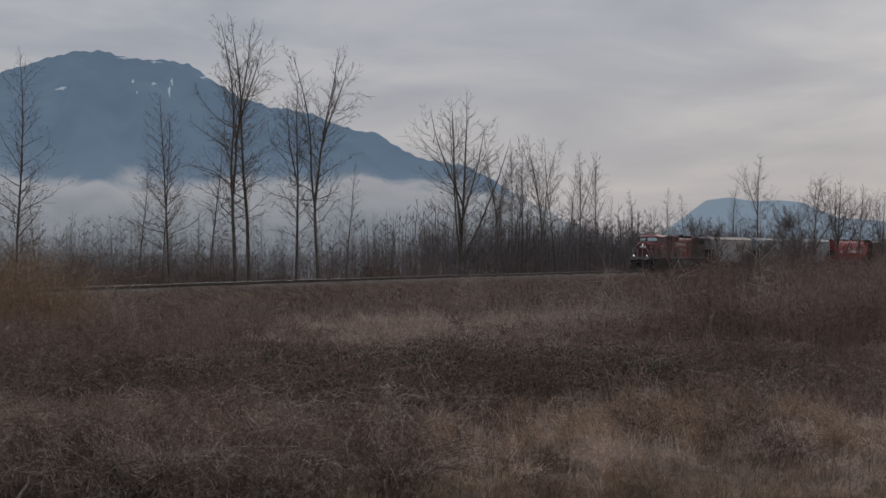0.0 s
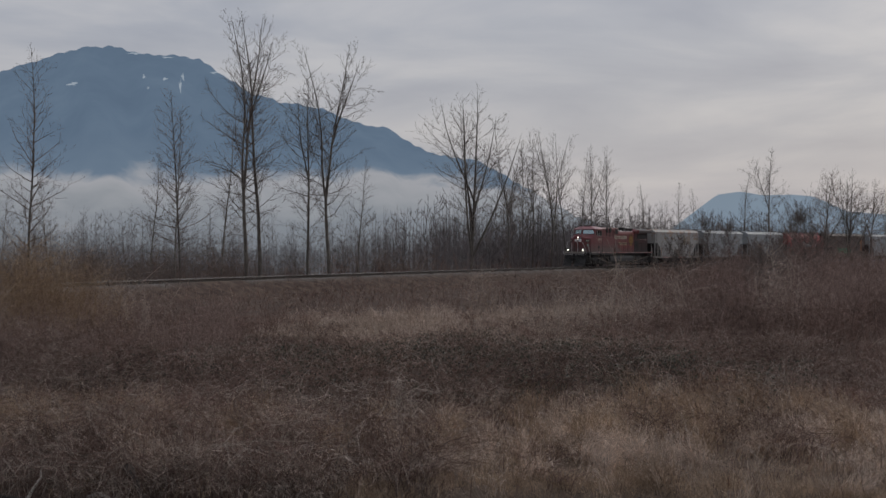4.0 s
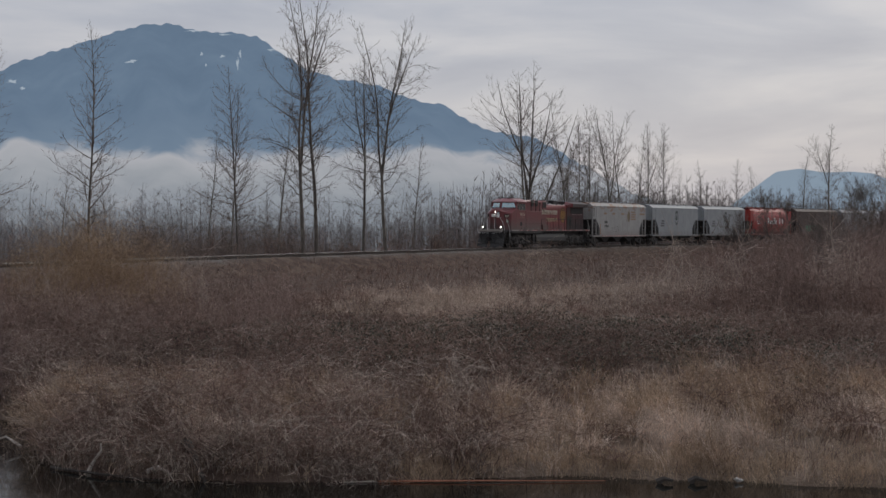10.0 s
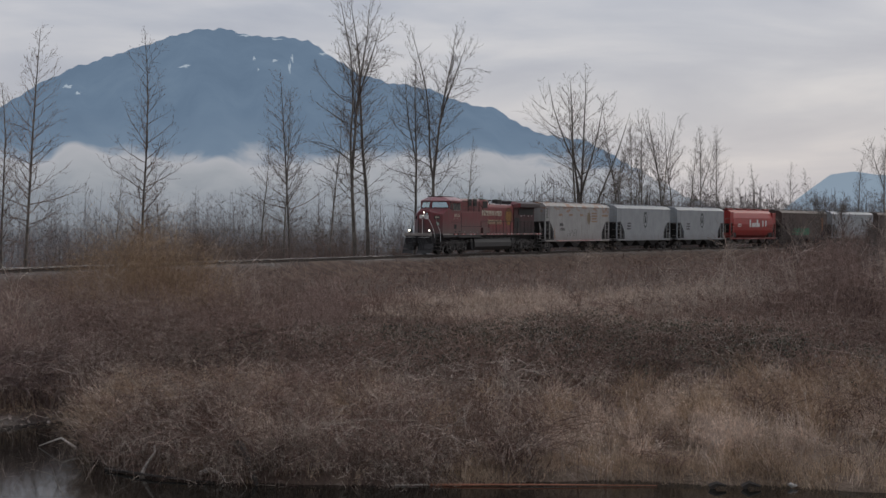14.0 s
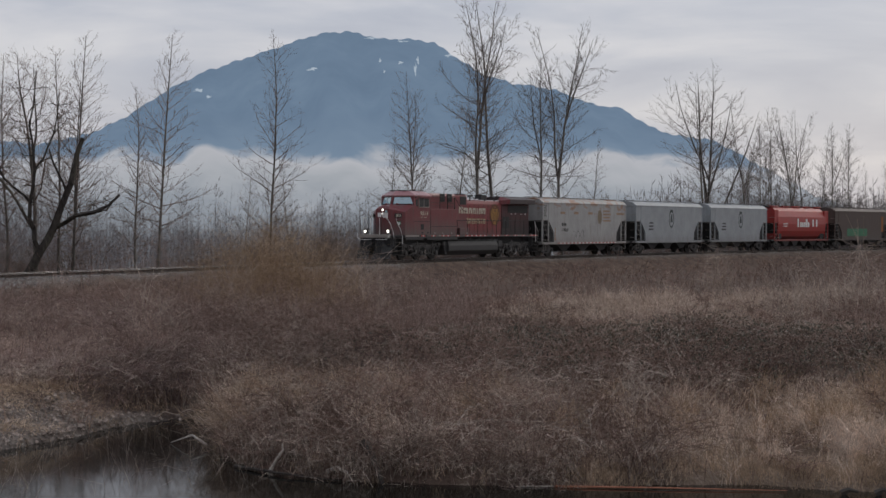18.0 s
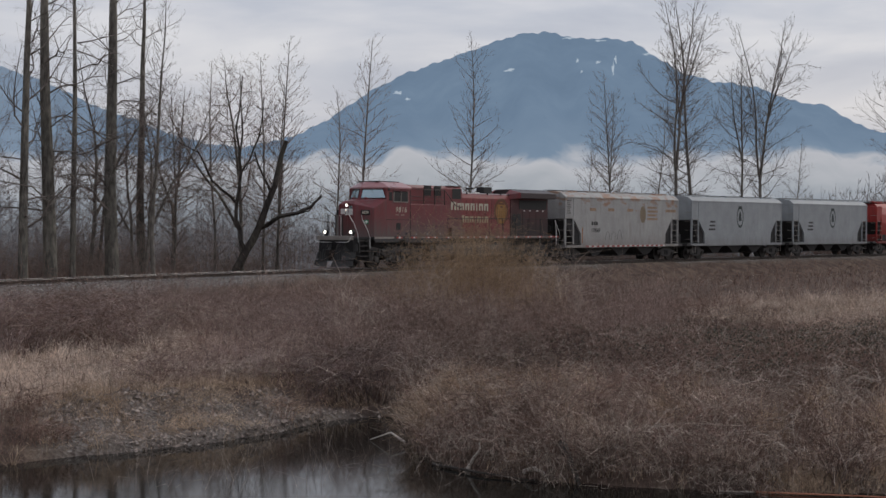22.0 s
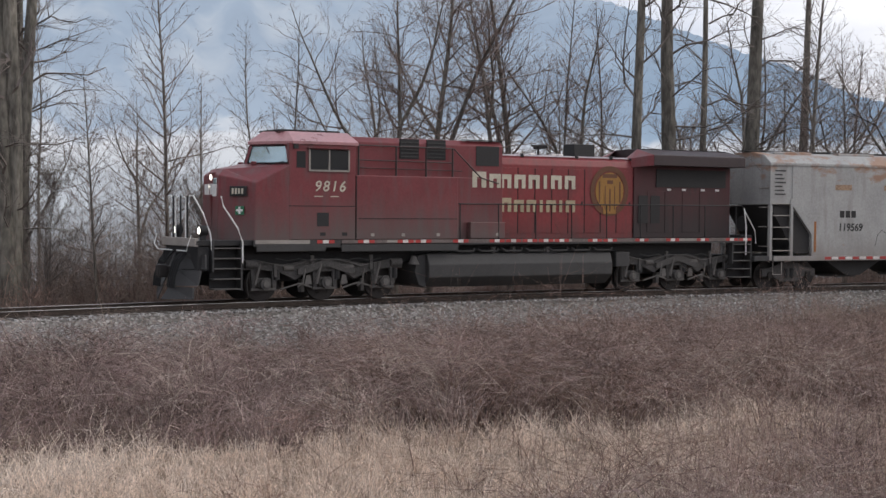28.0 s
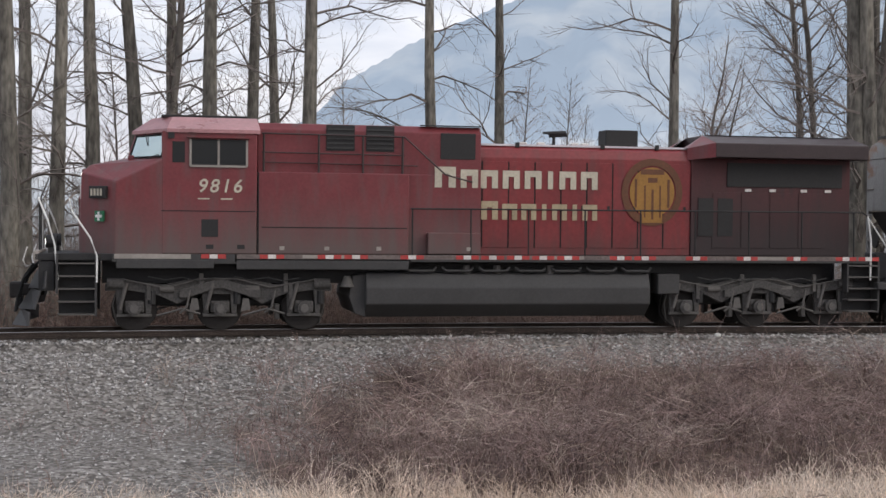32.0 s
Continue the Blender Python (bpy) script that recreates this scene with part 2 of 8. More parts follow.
def height(x, y):
    off, at = track_offset(x, y)
    off, at = off.reshape(np.shape(x)), at.reshape(np.shape(x))
    r = np.hypot(x, y)
    inland = shore(x, y)
    field = 0.62 + 0.13 * wobble(x, y, 7.0, 1.0) + 0.06 * wobble(x, y, 1.9, 2.0)
    field = field + 0.55 * np.exp(-(((x - 1.8) / 8.0) ** 2 + ((y - 41) / 6.0) ** 2)) - 0.2 * smooth(46, 54, r) * smooth(95, 85, r)
    az = np.degrees(np.arctan2(x, y))
    field = field + (0.5 + 0.28 * wobble(x, y, 0.8, 27.0)) * np.exp(-(((inland - 2.4) / 1.5) ** 2)) * smooth(-33, -30, az) * smooth(-18.3, -20, az)
    field = np.where(off < -6, field * 0.6, field)
    field = field - 1.3 * smooth(-34, -46, off + 3 * wobble(x, y, 9.0, 19.0))
    z = -0.9 + 1.06 * smooth(-0.8, 0.1, inland) + (field - 0.16) * smooth(-0.1, 3.6, inland)
    # the bank on which the camera stands
    z = np.maximum(z, 3.0 - 3.9 * smooth(0.5, 9.0, y + 0.0 * x)) * (r < 22) + z * (r >= 22)
    # the railway's embankment, wider towards the service road
    d = np.abs(off)
    wide = 4.0 + 3.5 * smooth(170, 200, at) * (off > 0)
    bank = RAIL_Z - 0.33 - (RAIL_Z - 0.33 - 0.35) * smooth(0, 1, np.clip((d - 1.9) / wide, 0, 1) * 0.8 + 0.1) / 0.92
    bank = np.where(d < 1.9, RAIL_Z - 0.205, bank)
    return np.where(d < 1.9 + wide, np.maximum(z, bank), z) + np.where(r > 700, -0.4, 0)


def grid_mesh(name, X, Y, Z, material_, masks=None):
    n, m = X.shape
    idx = np.arange(n * m).reshape(n, m)
    quads = np.stack([idx[:-1, :-1], idx[:-1, 1:], idx[1:, 1:], idx[1:, :-1]], -1).reshape(-1, 4)
    return fill_mesh(name, np.stack([X, Y, Z], -1).reshape(-1, 3), quads, material_, masks, True)


def fill_mesh(name, verts, faces, material_, masks=None, soft=False):
    """A mesh from arrays of vertices and of faces that all have the same number of corners."""
    me = bpy.data.meshes.new(name)
    k = faces.shape[1]
    me.vertices.add(len(verts))
    me.vertices.foreach_set("co", np.ascontiguousarray(verts, dtype=np.float32).ravel())
    me.loops.add(faces.size)
    me.loops.foreach_set("vertex_index", np.ascontiguousarray(faces, dtype=np.int32).ravel())
    me.polygons.add(len(faces))
    me.polygons.foreach_set("loop_start", np.arange(0, faces.size, k, dtype=np.int32))
    me.polygons.foreach_set("loop_total", np.full(len(faces), k, dtype=np.int32))
    me.polygons.foreach_set("use_smooth", np.full(len(faces), soft))
    for key, values in (masks or {}).items():
        a = me.attributes.new(key, "FLOAT", "POINT")
        a.data.foreach_set("value", np.ascontiguousarray(values, dtype=np.float32).ravel())
    me.materials.append(material_)
    me.update(calc_edges=True)
    return me


def stick_arrays(p0, p1, r0, r1, sides):
    """Vertices and faces of tapered prisms from p0 to p1."""
    d = p1 - p0
    d = d / (np.linalg.norm(d, axis=1, keepdims=True) + 1e-9)
    ref = np.where(np.abs(d[:, 2:3]) > 0.9, np.array([[1.0, 0, 0]]), np.array([[0, 0, 1.0]]))
    a = np.cross(d, ref)
    a /= np.linalg.norm(a, axis=1, keepdims=True) + 1e-9
    b = np.cross(d, a)
    ang = np.arange(sides) * 2 * np.pi / sides
    ring = a[:, None, :] * np.cos(ang)[None, :, None] + b[:, None, :] * np.sin(ang)[None, :, None]
    v = np.stack([p0[:, None, :] + ring * r0[:, None, None], p1[:, None, :] + ring * r1[:, None, None]], 1).reshape(-1, 3)
    i = np.arange(sides)
    f = np.stack([i, (i + 1) % sides, (i + 1) % sides + sides, i + sides], -1)
    return v, (np.arange(len(p0))[:, None, None] * 2 * sides + f[None]).reshape(-1, 4)


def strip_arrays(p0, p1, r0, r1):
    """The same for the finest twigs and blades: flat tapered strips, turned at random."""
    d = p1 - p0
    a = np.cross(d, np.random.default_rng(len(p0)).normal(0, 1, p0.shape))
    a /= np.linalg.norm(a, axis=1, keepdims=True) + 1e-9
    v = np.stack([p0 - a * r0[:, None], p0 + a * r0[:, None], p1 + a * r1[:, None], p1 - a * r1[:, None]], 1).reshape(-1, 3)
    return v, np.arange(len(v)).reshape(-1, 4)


def sticks(name, p0, p1, r0, r1, sides, material_):
    return fill_mesh(name, *stick_arrays(p0, p1, r0, r1, sides), material_, None, sides > 3)


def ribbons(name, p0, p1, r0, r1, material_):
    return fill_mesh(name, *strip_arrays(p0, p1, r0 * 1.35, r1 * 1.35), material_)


# ---- ground ----
def ground_material():
    m = bpy.data.materials.new("ground")
    m.use_nodes = True
    nt = m.node_tree
    b = nt.nodes["Principled BSDF"]
    co = nt.nodes.new("ShaderNodeTexCoord")

    def noise_(scale, detail=5):
        n = nt.nodes.new("ShaderNodeTexNoise")
        n.inputs["Scale"].default_value, n.inputs["Detail"].default_value = scale, detail
        nt.links.new(co.outputs["Object"], n.inputs["Vector"])
        return n

    def ramp(fac, stops):
        r = nt.nodes.new("ShaderNodeValToRGB")
        ramp_stops(r, stops)
        nt.links.new(fac, r.inputs["Fac"])
        return r.outputs["Color"]

    def attribute(name):
        a = nt.nodes.new("ShaderNodeAttribute")
        a.attribute_name = name
        return a.outputs["Fac"]

    def mix(fac, a, c):
        x = nt.nodes.new("ShaderNodeMix")
        x.data_type = "RGBA"
        nt.links.new(fac, x.inputs["Factor"])
        nt.links.new(a, x.inputs["A"])
        nt.links.new(c, x.inputs["B"])
        return x.outputs["Result"]

    soil = ramp(noise_(1.3).outputs["Fac"], [(0.3, (0.075, 0.052, 0.042)), (0.5, (0.125, 0.088, 0.07)), (0.7, (0.19, 0.14, 0.105))])
    thatch = ramp(noise_(2.2).outputs["Fac"], [(0.3, (0.19, 0.142, 0.105)), (0.7, (0.33, 0.255, 0.195))])
    vor = nt.nodes.new("ShaderNodeTexVoronoi")
    vor.inputs["Scale"].default_value = 13.0
    nt.links.new(co.outputs["Object"], vor.inputs["Vector"])
    stone = ramp(vor.outputs["Color"], [(0.0, (0.07, 0.062, 0.055)), (0.4, (0.165, 0.15, 0.135)), (0.8, (0.30, 0.28, 0.255)), (1.0, (0.58, 0.55, 0.51))])
    col = mix(attribute("grass"), soil, thatch)
    col = mix(attribute("gravel"), col, stone)
    nt.links.new(col, b.inputs["Base Color"])
    b.inputs["Roughness"].default_value = 0.95
    b.inputs["Specular IOR Level"].default_value = 0.15
    add = nt.nodes.new("ShaderNodeMath")
    add.operation = "ADD"
    nt.links.new(vor.outputs["Distance"], add.inputs[0])
    nt.links.new(noise_(14, 4).outputs["Fac"], add.inputs[1])
    bp = nt.nodes.new("ShaderNodeBump")
    bp.inputs["Strength"].default_value, bp.inputs["Distance"].default_value = 0.8, 0.05
    nt.links.new(add.outputs[0], bp.inputs["Height"])
    nt.links.new(bp.outputs[0], b.inputs["Normal"])
    return m


def gravel_zone(x, y, heap_part=0.95):
    off, at = track_offset(x, y)
    off, at = off.reshape(np.shape(x)), at.reshape(np.shape(x))
    reach = 2.3 + 2.0 * smooth(135, 165, at)
    shoulder = smooth(reach, reach - 1.2, np.abs(off) + 0.5 * wobble(x, y, 1.4, 5.0))
    road = smooth(196.0, 199.5, at + 1.8 * wobble(x, y, 3.0, 4.0) - 0.35 * np.clip(off - 4, 0, 8)) * (off > 0) * smooth(24, 20, off)
    az, inland = np.degrees(np.arctan2(x, y)), shore(x, y)
    rim = np.interp(az, (-30, -27, -22, -19.5), (3.2, 2.8, 1.3, 0.6))
    eroded = smooth(0.5, -0.5, inland - rim + 1.2 * wobble(x, y, 1.3, 21.0)) * smooth(-33, -31, az) * smooth(-18.0, -19.5, az)
    gully = smooth(1.0, 0.4, ((x + 11.3 - 0.25 * (y - 38)) / 0.9) ** 2 + ((y - 38.5) / 4.5) ** 2 + 0.3 * wobble(x, y, 1.0, 22.0))
    heap = heap_part * np.maximum(eroded, gully)
    return np.clip(np.maximum(np.maximum(shoulder, road), heap), 0, 1)


def grass_zone(x, y):
    n = 0.35 * wobble(x, y, 2.5, 7.0)
    a = smooth(1.1, 0.6, ((x - 0.4 - (y - 72) * 0.08) / 7.5) ** 2 + ((y - 74) / 15.0) ** 2 + 1.8 * n) * smooth(-0.75, -0.25, wobble(x, y, 3.2, 34.0))
    inland = shore(x, y)
    b = np.maximum(smooth(-1.6, 0.2, x + n) * smooth(4.6, 3.2, inland + 2 * n), smooth(2.4, 3.8, x + n) * smooth(10.5, 8.5, inland + 2 * n))
    strip = smooth(4, 6, x) * smooth(24, 20, x) * smooth(1.0, 0.4, np.abs(y - 82 - 0.4 * x) / 9 + n)
    off, at = track_offset(x, y)
    off, at = off.reshape(np.shape(x)), at.reshape(np.shape(x))
    ex, ey = unswing(x, y)
    near_side = np.interp(ey, (0, 15, 22, 30, 37, 46, 50), (-20.9, -21.3, -21.6, -23.6, -20.4, -18.4, -17))
    far_side = np.interp(ey, (0, 26, 31, 34, 37, 40, 44, 46), (-8, -11, -13.6, -14.4, -14.2, -15.0, -16.9, -18.0))
    az = np.degrees(np.arctan2(x, y))
    c = (1 - smooth(-36, -33, az) * smooth(3.9, 2.9, inland)) * smooth(-0.3, 0.7, ex - near_side + 1.6 * n) * smooth(0.4, -0.6, ex - far_side + n) * smooth(47, 45, ey) * smooth(4, 8, ey)
    wide_c = smooth(-0.3, 0.7, ex - near_side + 1.6 * n) * smooth(3.6, 2.0, ex - far_side + 2 * n) * smooth(48, 45, ey) * smooth(26, 30, ey) * smooth(2.9, 3.9, inland)
    c = np.maximum(c, 0.68 * wide_c)
    e = smooth(1.0, 0.6, ((x - 6.2) / 3.0) ** 2 + ((y - 54) / 4.5) ** 2 + 1.3 * n)
    return np.clip(np.maximum.reduce([a, 0.75 * b, c, 0.9 * e, 0.8 * strip]), 0, 1)


ga = np.radians(np.concatenate([np.arange(-180, -112, 6.0), np.arange(-112, 28, 0.5), np.arange(28, 181, 6.0)]))
gr = np.concatenate([np.linspace(0.02, 20, 15), np.arange(20.4, 62, 0.42), np.arange(62, 262, 1.5), np.geomspace(263, 4900, 22)])
GX, GY = np.sin(ga)[None, :] * gr[:, None], np.cos(ga)[None, :] * gr[:, None]
GZ = height(GX, GY)
ground = new("ground", grid_mesh("ground", GX, GY, GZ, ground_material(), {"gravel": gravel_zone(GX, GY, 0.5), "grass": grass_zone(GX, GY)}))
tagged(ground, "brown winter field with grey gravel along the railway", "ground", kind="structure")

water_mat = bpy.data.materials.new("still_water")
water_mat.use_nodes = True
wb = water_mat.node_tree.nodes["Principled BSDF"]
wb.inputs["Base Color"].default_value = (0.012, 0.012, 0.010, 1)
wb.inputs["Roughness"].default_value = 0.06
wb.inputs["IOR"].default_value = 1.33
wn = water_mat.node_tree.nodes.new("ShaderNodeTexNoise")
wn.inputs["Scale"].default_value = 2.2
wn.inputs["Detail"].default_value = 3
wbp = water_mat.node_tree.nodes.new("ShaderNodeBump")
wbp.inputs["Strength"].default_value, wbp.inputs["Distance"].default_value = 0.12, 0.03
water_mat.node_tree.links.new(wn.outputs["Fac"], wbp.inputs["Height"])
water_mat.node_tree.links.new(wbp.outputs[0], wb.inputs["Normal"])
wx, wy = np.meshgrid(np.linspace(-45, 45, 10), np.linspace(-4, 38, 8), indexing="ij")
water = new("water", grid_mesh("water", wx, wy, wx * 0.0, water_mat))
tagged(water, "dark still slough water with reflections of bare trees", "water", kind="structure")

ra_ = np.radians(np.arange(-130.0, 26.0, 1.5))
rr_ = np.arange(30.0, 900.0, 3.0)
roff = track_offset(np.sin(ra_)[:, None] * rr_[None, :], np.cos(ra_)[:, None] * rr_[None, :])[0].reshape(len(ra_), -1)
near_r = rr_[np.argmax(roff < -30, axis=1)]
RR = near_r[None, :] + (3290.0 - near_r[None, :]) * (np.array([0.0, 0.01, 0.03, 0.08, 0.2, 0.5, 1.0]) ** 1.0)[:, None]
RX, RY = np.sin(ra_)[None, :] * RR, np.cos(ra_)[None, :] * RR
river = new("river", grid_mesh("river", RX, RY, RX * 0 + 0.12, water_mat))
tagged(river, "pale misty river behind the trees", "water", kind="structure")


# ---- distance: the mountains beyond the river ----
def mountain_material():
    m = bpy.data.materials.new("hazy_mountain")
    m.use_nodes = True
    nt = m.node_tree
    nt.nodes.clear()
    co = nt.nodes.new("ShaderNodeTexCoord")
    geo = nt.nodes.new("ShaderNodeNewGeometry")
    sep = nt.nodes.new("ShaderNodeSeparateXYZ")
    nt.links.new(geo.outputs["Position"], sep.inputs[0])
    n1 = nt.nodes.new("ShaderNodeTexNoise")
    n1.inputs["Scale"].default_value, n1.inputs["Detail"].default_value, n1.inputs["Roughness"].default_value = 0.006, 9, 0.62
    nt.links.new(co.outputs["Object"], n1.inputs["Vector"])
    # the forest glows unlit, with the blue distance haze in its colours
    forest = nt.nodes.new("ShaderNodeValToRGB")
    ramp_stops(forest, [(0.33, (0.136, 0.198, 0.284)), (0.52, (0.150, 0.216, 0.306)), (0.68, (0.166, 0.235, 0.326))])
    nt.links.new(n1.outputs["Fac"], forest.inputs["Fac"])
    # mist over the river, painted into the glow of the mountain's foot
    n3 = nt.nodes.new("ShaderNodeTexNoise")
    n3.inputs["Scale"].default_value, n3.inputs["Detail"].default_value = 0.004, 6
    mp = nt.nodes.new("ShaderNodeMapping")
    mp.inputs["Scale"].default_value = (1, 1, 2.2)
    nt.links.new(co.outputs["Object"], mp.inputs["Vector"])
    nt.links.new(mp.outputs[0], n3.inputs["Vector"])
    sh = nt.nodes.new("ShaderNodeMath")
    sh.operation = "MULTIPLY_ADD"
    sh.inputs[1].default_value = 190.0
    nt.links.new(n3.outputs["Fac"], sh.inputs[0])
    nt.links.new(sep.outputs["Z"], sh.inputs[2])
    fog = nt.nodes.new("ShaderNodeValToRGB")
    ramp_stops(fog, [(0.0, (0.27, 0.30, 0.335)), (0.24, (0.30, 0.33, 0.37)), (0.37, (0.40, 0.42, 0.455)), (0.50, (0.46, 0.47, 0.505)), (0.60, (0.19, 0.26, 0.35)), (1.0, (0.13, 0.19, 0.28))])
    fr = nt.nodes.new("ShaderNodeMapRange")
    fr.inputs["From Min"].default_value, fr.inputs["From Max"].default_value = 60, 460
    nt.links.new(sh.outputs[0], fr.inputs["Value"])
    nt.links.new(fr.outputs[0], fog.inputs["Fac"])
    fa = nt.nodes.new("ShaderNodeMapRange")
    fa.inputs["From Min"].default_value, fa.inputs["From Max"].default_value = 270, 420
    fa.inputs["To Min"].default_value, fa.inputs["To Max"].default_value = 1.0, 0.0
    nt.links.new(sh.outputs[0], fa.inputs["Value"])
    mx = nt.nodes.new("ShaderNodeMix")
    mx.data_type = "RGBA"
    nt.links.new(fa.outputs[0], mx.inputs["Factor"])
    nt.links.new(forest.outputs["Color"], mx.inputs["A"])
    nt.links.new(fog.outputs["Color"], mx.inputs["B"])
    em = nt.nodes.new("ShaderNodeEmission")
    # the west end is brightened and greyed in colour, as haze would
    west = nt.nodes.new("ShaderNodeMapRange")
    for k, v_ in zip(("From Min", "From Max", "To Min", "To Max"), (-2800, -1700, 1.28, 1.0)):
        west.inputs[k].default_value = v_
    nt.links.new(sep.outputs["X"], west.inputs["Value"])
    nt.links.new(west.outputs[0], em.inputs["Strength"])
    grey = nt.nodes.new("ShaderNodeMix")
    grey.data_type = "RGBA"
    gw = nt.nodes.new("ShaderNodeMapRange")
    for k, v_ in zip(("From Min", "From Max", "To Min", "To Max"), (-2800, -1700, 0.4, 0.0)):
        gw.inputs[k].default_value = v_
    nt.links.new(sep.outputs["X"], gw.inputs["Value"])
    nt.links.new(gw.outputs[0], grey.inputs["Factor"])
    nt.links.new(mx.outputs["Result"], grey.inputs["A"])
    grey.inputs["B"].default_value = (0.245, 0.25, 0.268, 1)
    # torn cloud that clings to the western slope, mixed into the same glow
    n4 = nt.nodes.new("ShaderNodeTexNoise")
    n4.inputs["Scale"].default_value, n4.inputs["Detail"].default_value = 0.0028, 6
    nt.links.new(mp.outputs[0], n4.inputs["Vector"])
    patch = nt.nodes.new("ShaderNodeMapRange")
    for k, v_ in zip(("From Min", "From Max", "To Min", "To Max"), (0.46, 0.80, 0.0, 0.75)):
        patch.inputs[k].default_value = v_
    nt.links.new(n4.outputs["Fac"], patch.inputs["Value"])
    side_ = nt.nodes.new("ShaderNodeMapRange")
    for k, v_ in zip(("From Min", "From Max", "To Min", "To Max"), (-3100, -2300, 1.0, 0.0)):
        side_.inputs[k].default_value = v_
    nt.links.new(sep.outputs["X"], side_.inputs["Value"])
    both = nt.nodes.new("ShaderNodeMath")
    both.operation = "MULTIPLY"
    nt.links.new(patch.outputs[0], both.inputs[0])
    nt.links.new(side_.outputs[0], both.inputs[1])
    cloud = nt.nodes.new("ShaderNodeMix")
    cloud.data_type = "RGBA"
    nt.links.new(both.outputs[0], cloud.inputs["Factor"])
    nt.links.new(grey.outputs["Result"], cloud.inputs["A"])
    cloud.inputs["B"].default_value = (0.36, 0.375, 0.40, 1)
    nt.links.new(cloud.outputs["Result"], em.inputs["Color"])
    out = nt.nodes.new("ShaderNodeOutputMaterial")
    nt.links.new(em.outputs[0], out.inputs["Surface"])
    return m


RIDGE_AZ = (-114, -94.7, -87.7, -83.9, -83, -81.6, -80.3, -77.5, -74.7, -64.7, -52.7, -44.7, -38.7, -36.7, -34.7, -33, -32, -30.9, -29.6, -28.3, -27.1, -25.6, -24.2, -22.2, -21, -19.1, -17.7, -15.7, -13.9, -12.9, -12, -10.7, -9.6, -8.6, -7.7, -6.6, -5.4, -3.8, -2.3, -1.0, 0.0, 1.0, 2.6, 3.6, 6.5, 9.5)
RIDGE_EL = (1.0, 1.5, 2.0, 4.2, 5.3, 6.1, 6.9, 8.1, 9.2, 11, 11, 9.2, 8.2, 7.4, 6.6, 6.0, 5.7, 5.2, 4.6, 4.2, 3.7, 3.35, 3.2, 3.67, 4.24, 5.5, 6.2, 6.9, 7.54, 7.8, 7.85, 7.57, 7.58, 7.44, 6.84, 6.16, 5.82, 5.58, 5.0, 4.78, 4.1, 3.72, 3.5, 2.93, 1.3, 0.2)
ma = np.radians(np.arange(-120, 9.5, 0.09))
me_ = np.interp(np.degrees(ma), RIDGE_AZ, RIDGE_EL)
me_ = me_ + 0.035 * np.interp(np.arange(len(ma)), np.arange(0, len(ma), 2), np.random.rand(len(np.arange(0, len(ma), 2)))) + 0.05 * np.sin(np.degrees(ma) * 9) * np.sin(np.degrees(ma) * 3.7)
mk = np.linspace(0, 1, 26)[:, None]
mr_ = 3300 + 900 * mk + 60 * np.sin(np.degrees(ma)[None, :] * 2.3 + mk * 4) * mk * (1 - mk) * 4
MZ = (np.tan(np.radians(me_))[None, :] * 4200 + 4.5) * mk ** 0.9
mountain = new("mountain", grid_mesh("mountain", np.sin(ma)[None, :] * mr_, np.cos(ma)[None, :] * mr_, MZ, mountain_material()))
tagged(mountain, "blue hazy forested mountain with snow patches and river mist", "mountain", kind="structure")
# the snow takes no light: its haze-dulled blue is given as a glow
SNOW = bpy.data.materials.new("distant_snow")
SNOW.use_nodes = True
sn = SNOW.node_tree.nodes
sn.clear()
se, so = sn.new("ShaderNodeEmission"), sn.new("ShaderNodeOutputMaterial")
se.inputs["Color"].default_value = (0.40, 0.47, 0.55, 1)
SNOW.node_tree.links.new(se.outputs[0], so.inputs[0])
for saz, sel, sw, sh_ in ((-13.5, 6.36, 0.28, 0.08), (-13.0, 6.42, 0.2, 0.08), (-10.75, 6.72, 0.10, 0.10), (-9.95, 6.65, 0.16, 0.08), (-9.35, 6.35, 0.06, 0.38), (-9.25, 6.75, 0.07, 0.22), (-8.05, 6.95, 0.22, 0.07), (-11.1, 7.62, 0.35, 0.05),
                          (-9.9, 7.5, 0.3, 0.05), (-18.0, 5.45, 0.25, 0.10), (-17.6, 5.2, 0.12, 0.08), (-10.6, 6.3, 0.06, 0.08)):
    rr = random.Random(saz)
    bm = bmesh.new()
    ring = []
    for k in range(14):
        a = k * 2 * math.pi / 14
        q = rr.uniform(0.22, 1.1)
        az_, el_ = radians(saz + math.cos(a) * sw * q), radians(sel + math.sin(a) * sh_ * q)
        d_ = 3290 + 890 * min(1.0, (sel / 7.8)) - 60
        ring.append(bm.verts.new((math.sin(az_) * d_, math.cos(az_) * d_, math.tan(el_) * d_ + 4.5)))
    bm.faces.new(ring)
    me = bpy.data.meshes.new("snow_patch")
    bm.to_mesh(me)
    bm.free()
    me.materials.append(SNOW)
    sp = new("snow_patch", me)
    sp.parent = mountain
HILL_AZ, HILL_EL = (9.6, 11.0, 12.1, 13, 13.9, 15, 15.8, 17.1, 20, 26, 34), (0.2, 1.3, 2.13, 2.25, 2.1, 2.12, 2.04, 1.44, 1.2, 1.5, 0.5)
ha = np.radians(np.arange(9.6, 34, 0.15))
hk = np.linspace(0, 1, 8)[:, None]
HZ = (np.tan(np.radians(np.interp(np.degrees(ha), HILL_AZ, HILL_EL)))[None, :] * 4700 + 4.5) * hk
# haze over the hill is its colour: one flat pale blue glow
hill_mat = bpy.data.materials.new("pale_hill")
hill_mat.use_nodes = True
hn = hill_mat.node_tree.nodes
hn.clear()
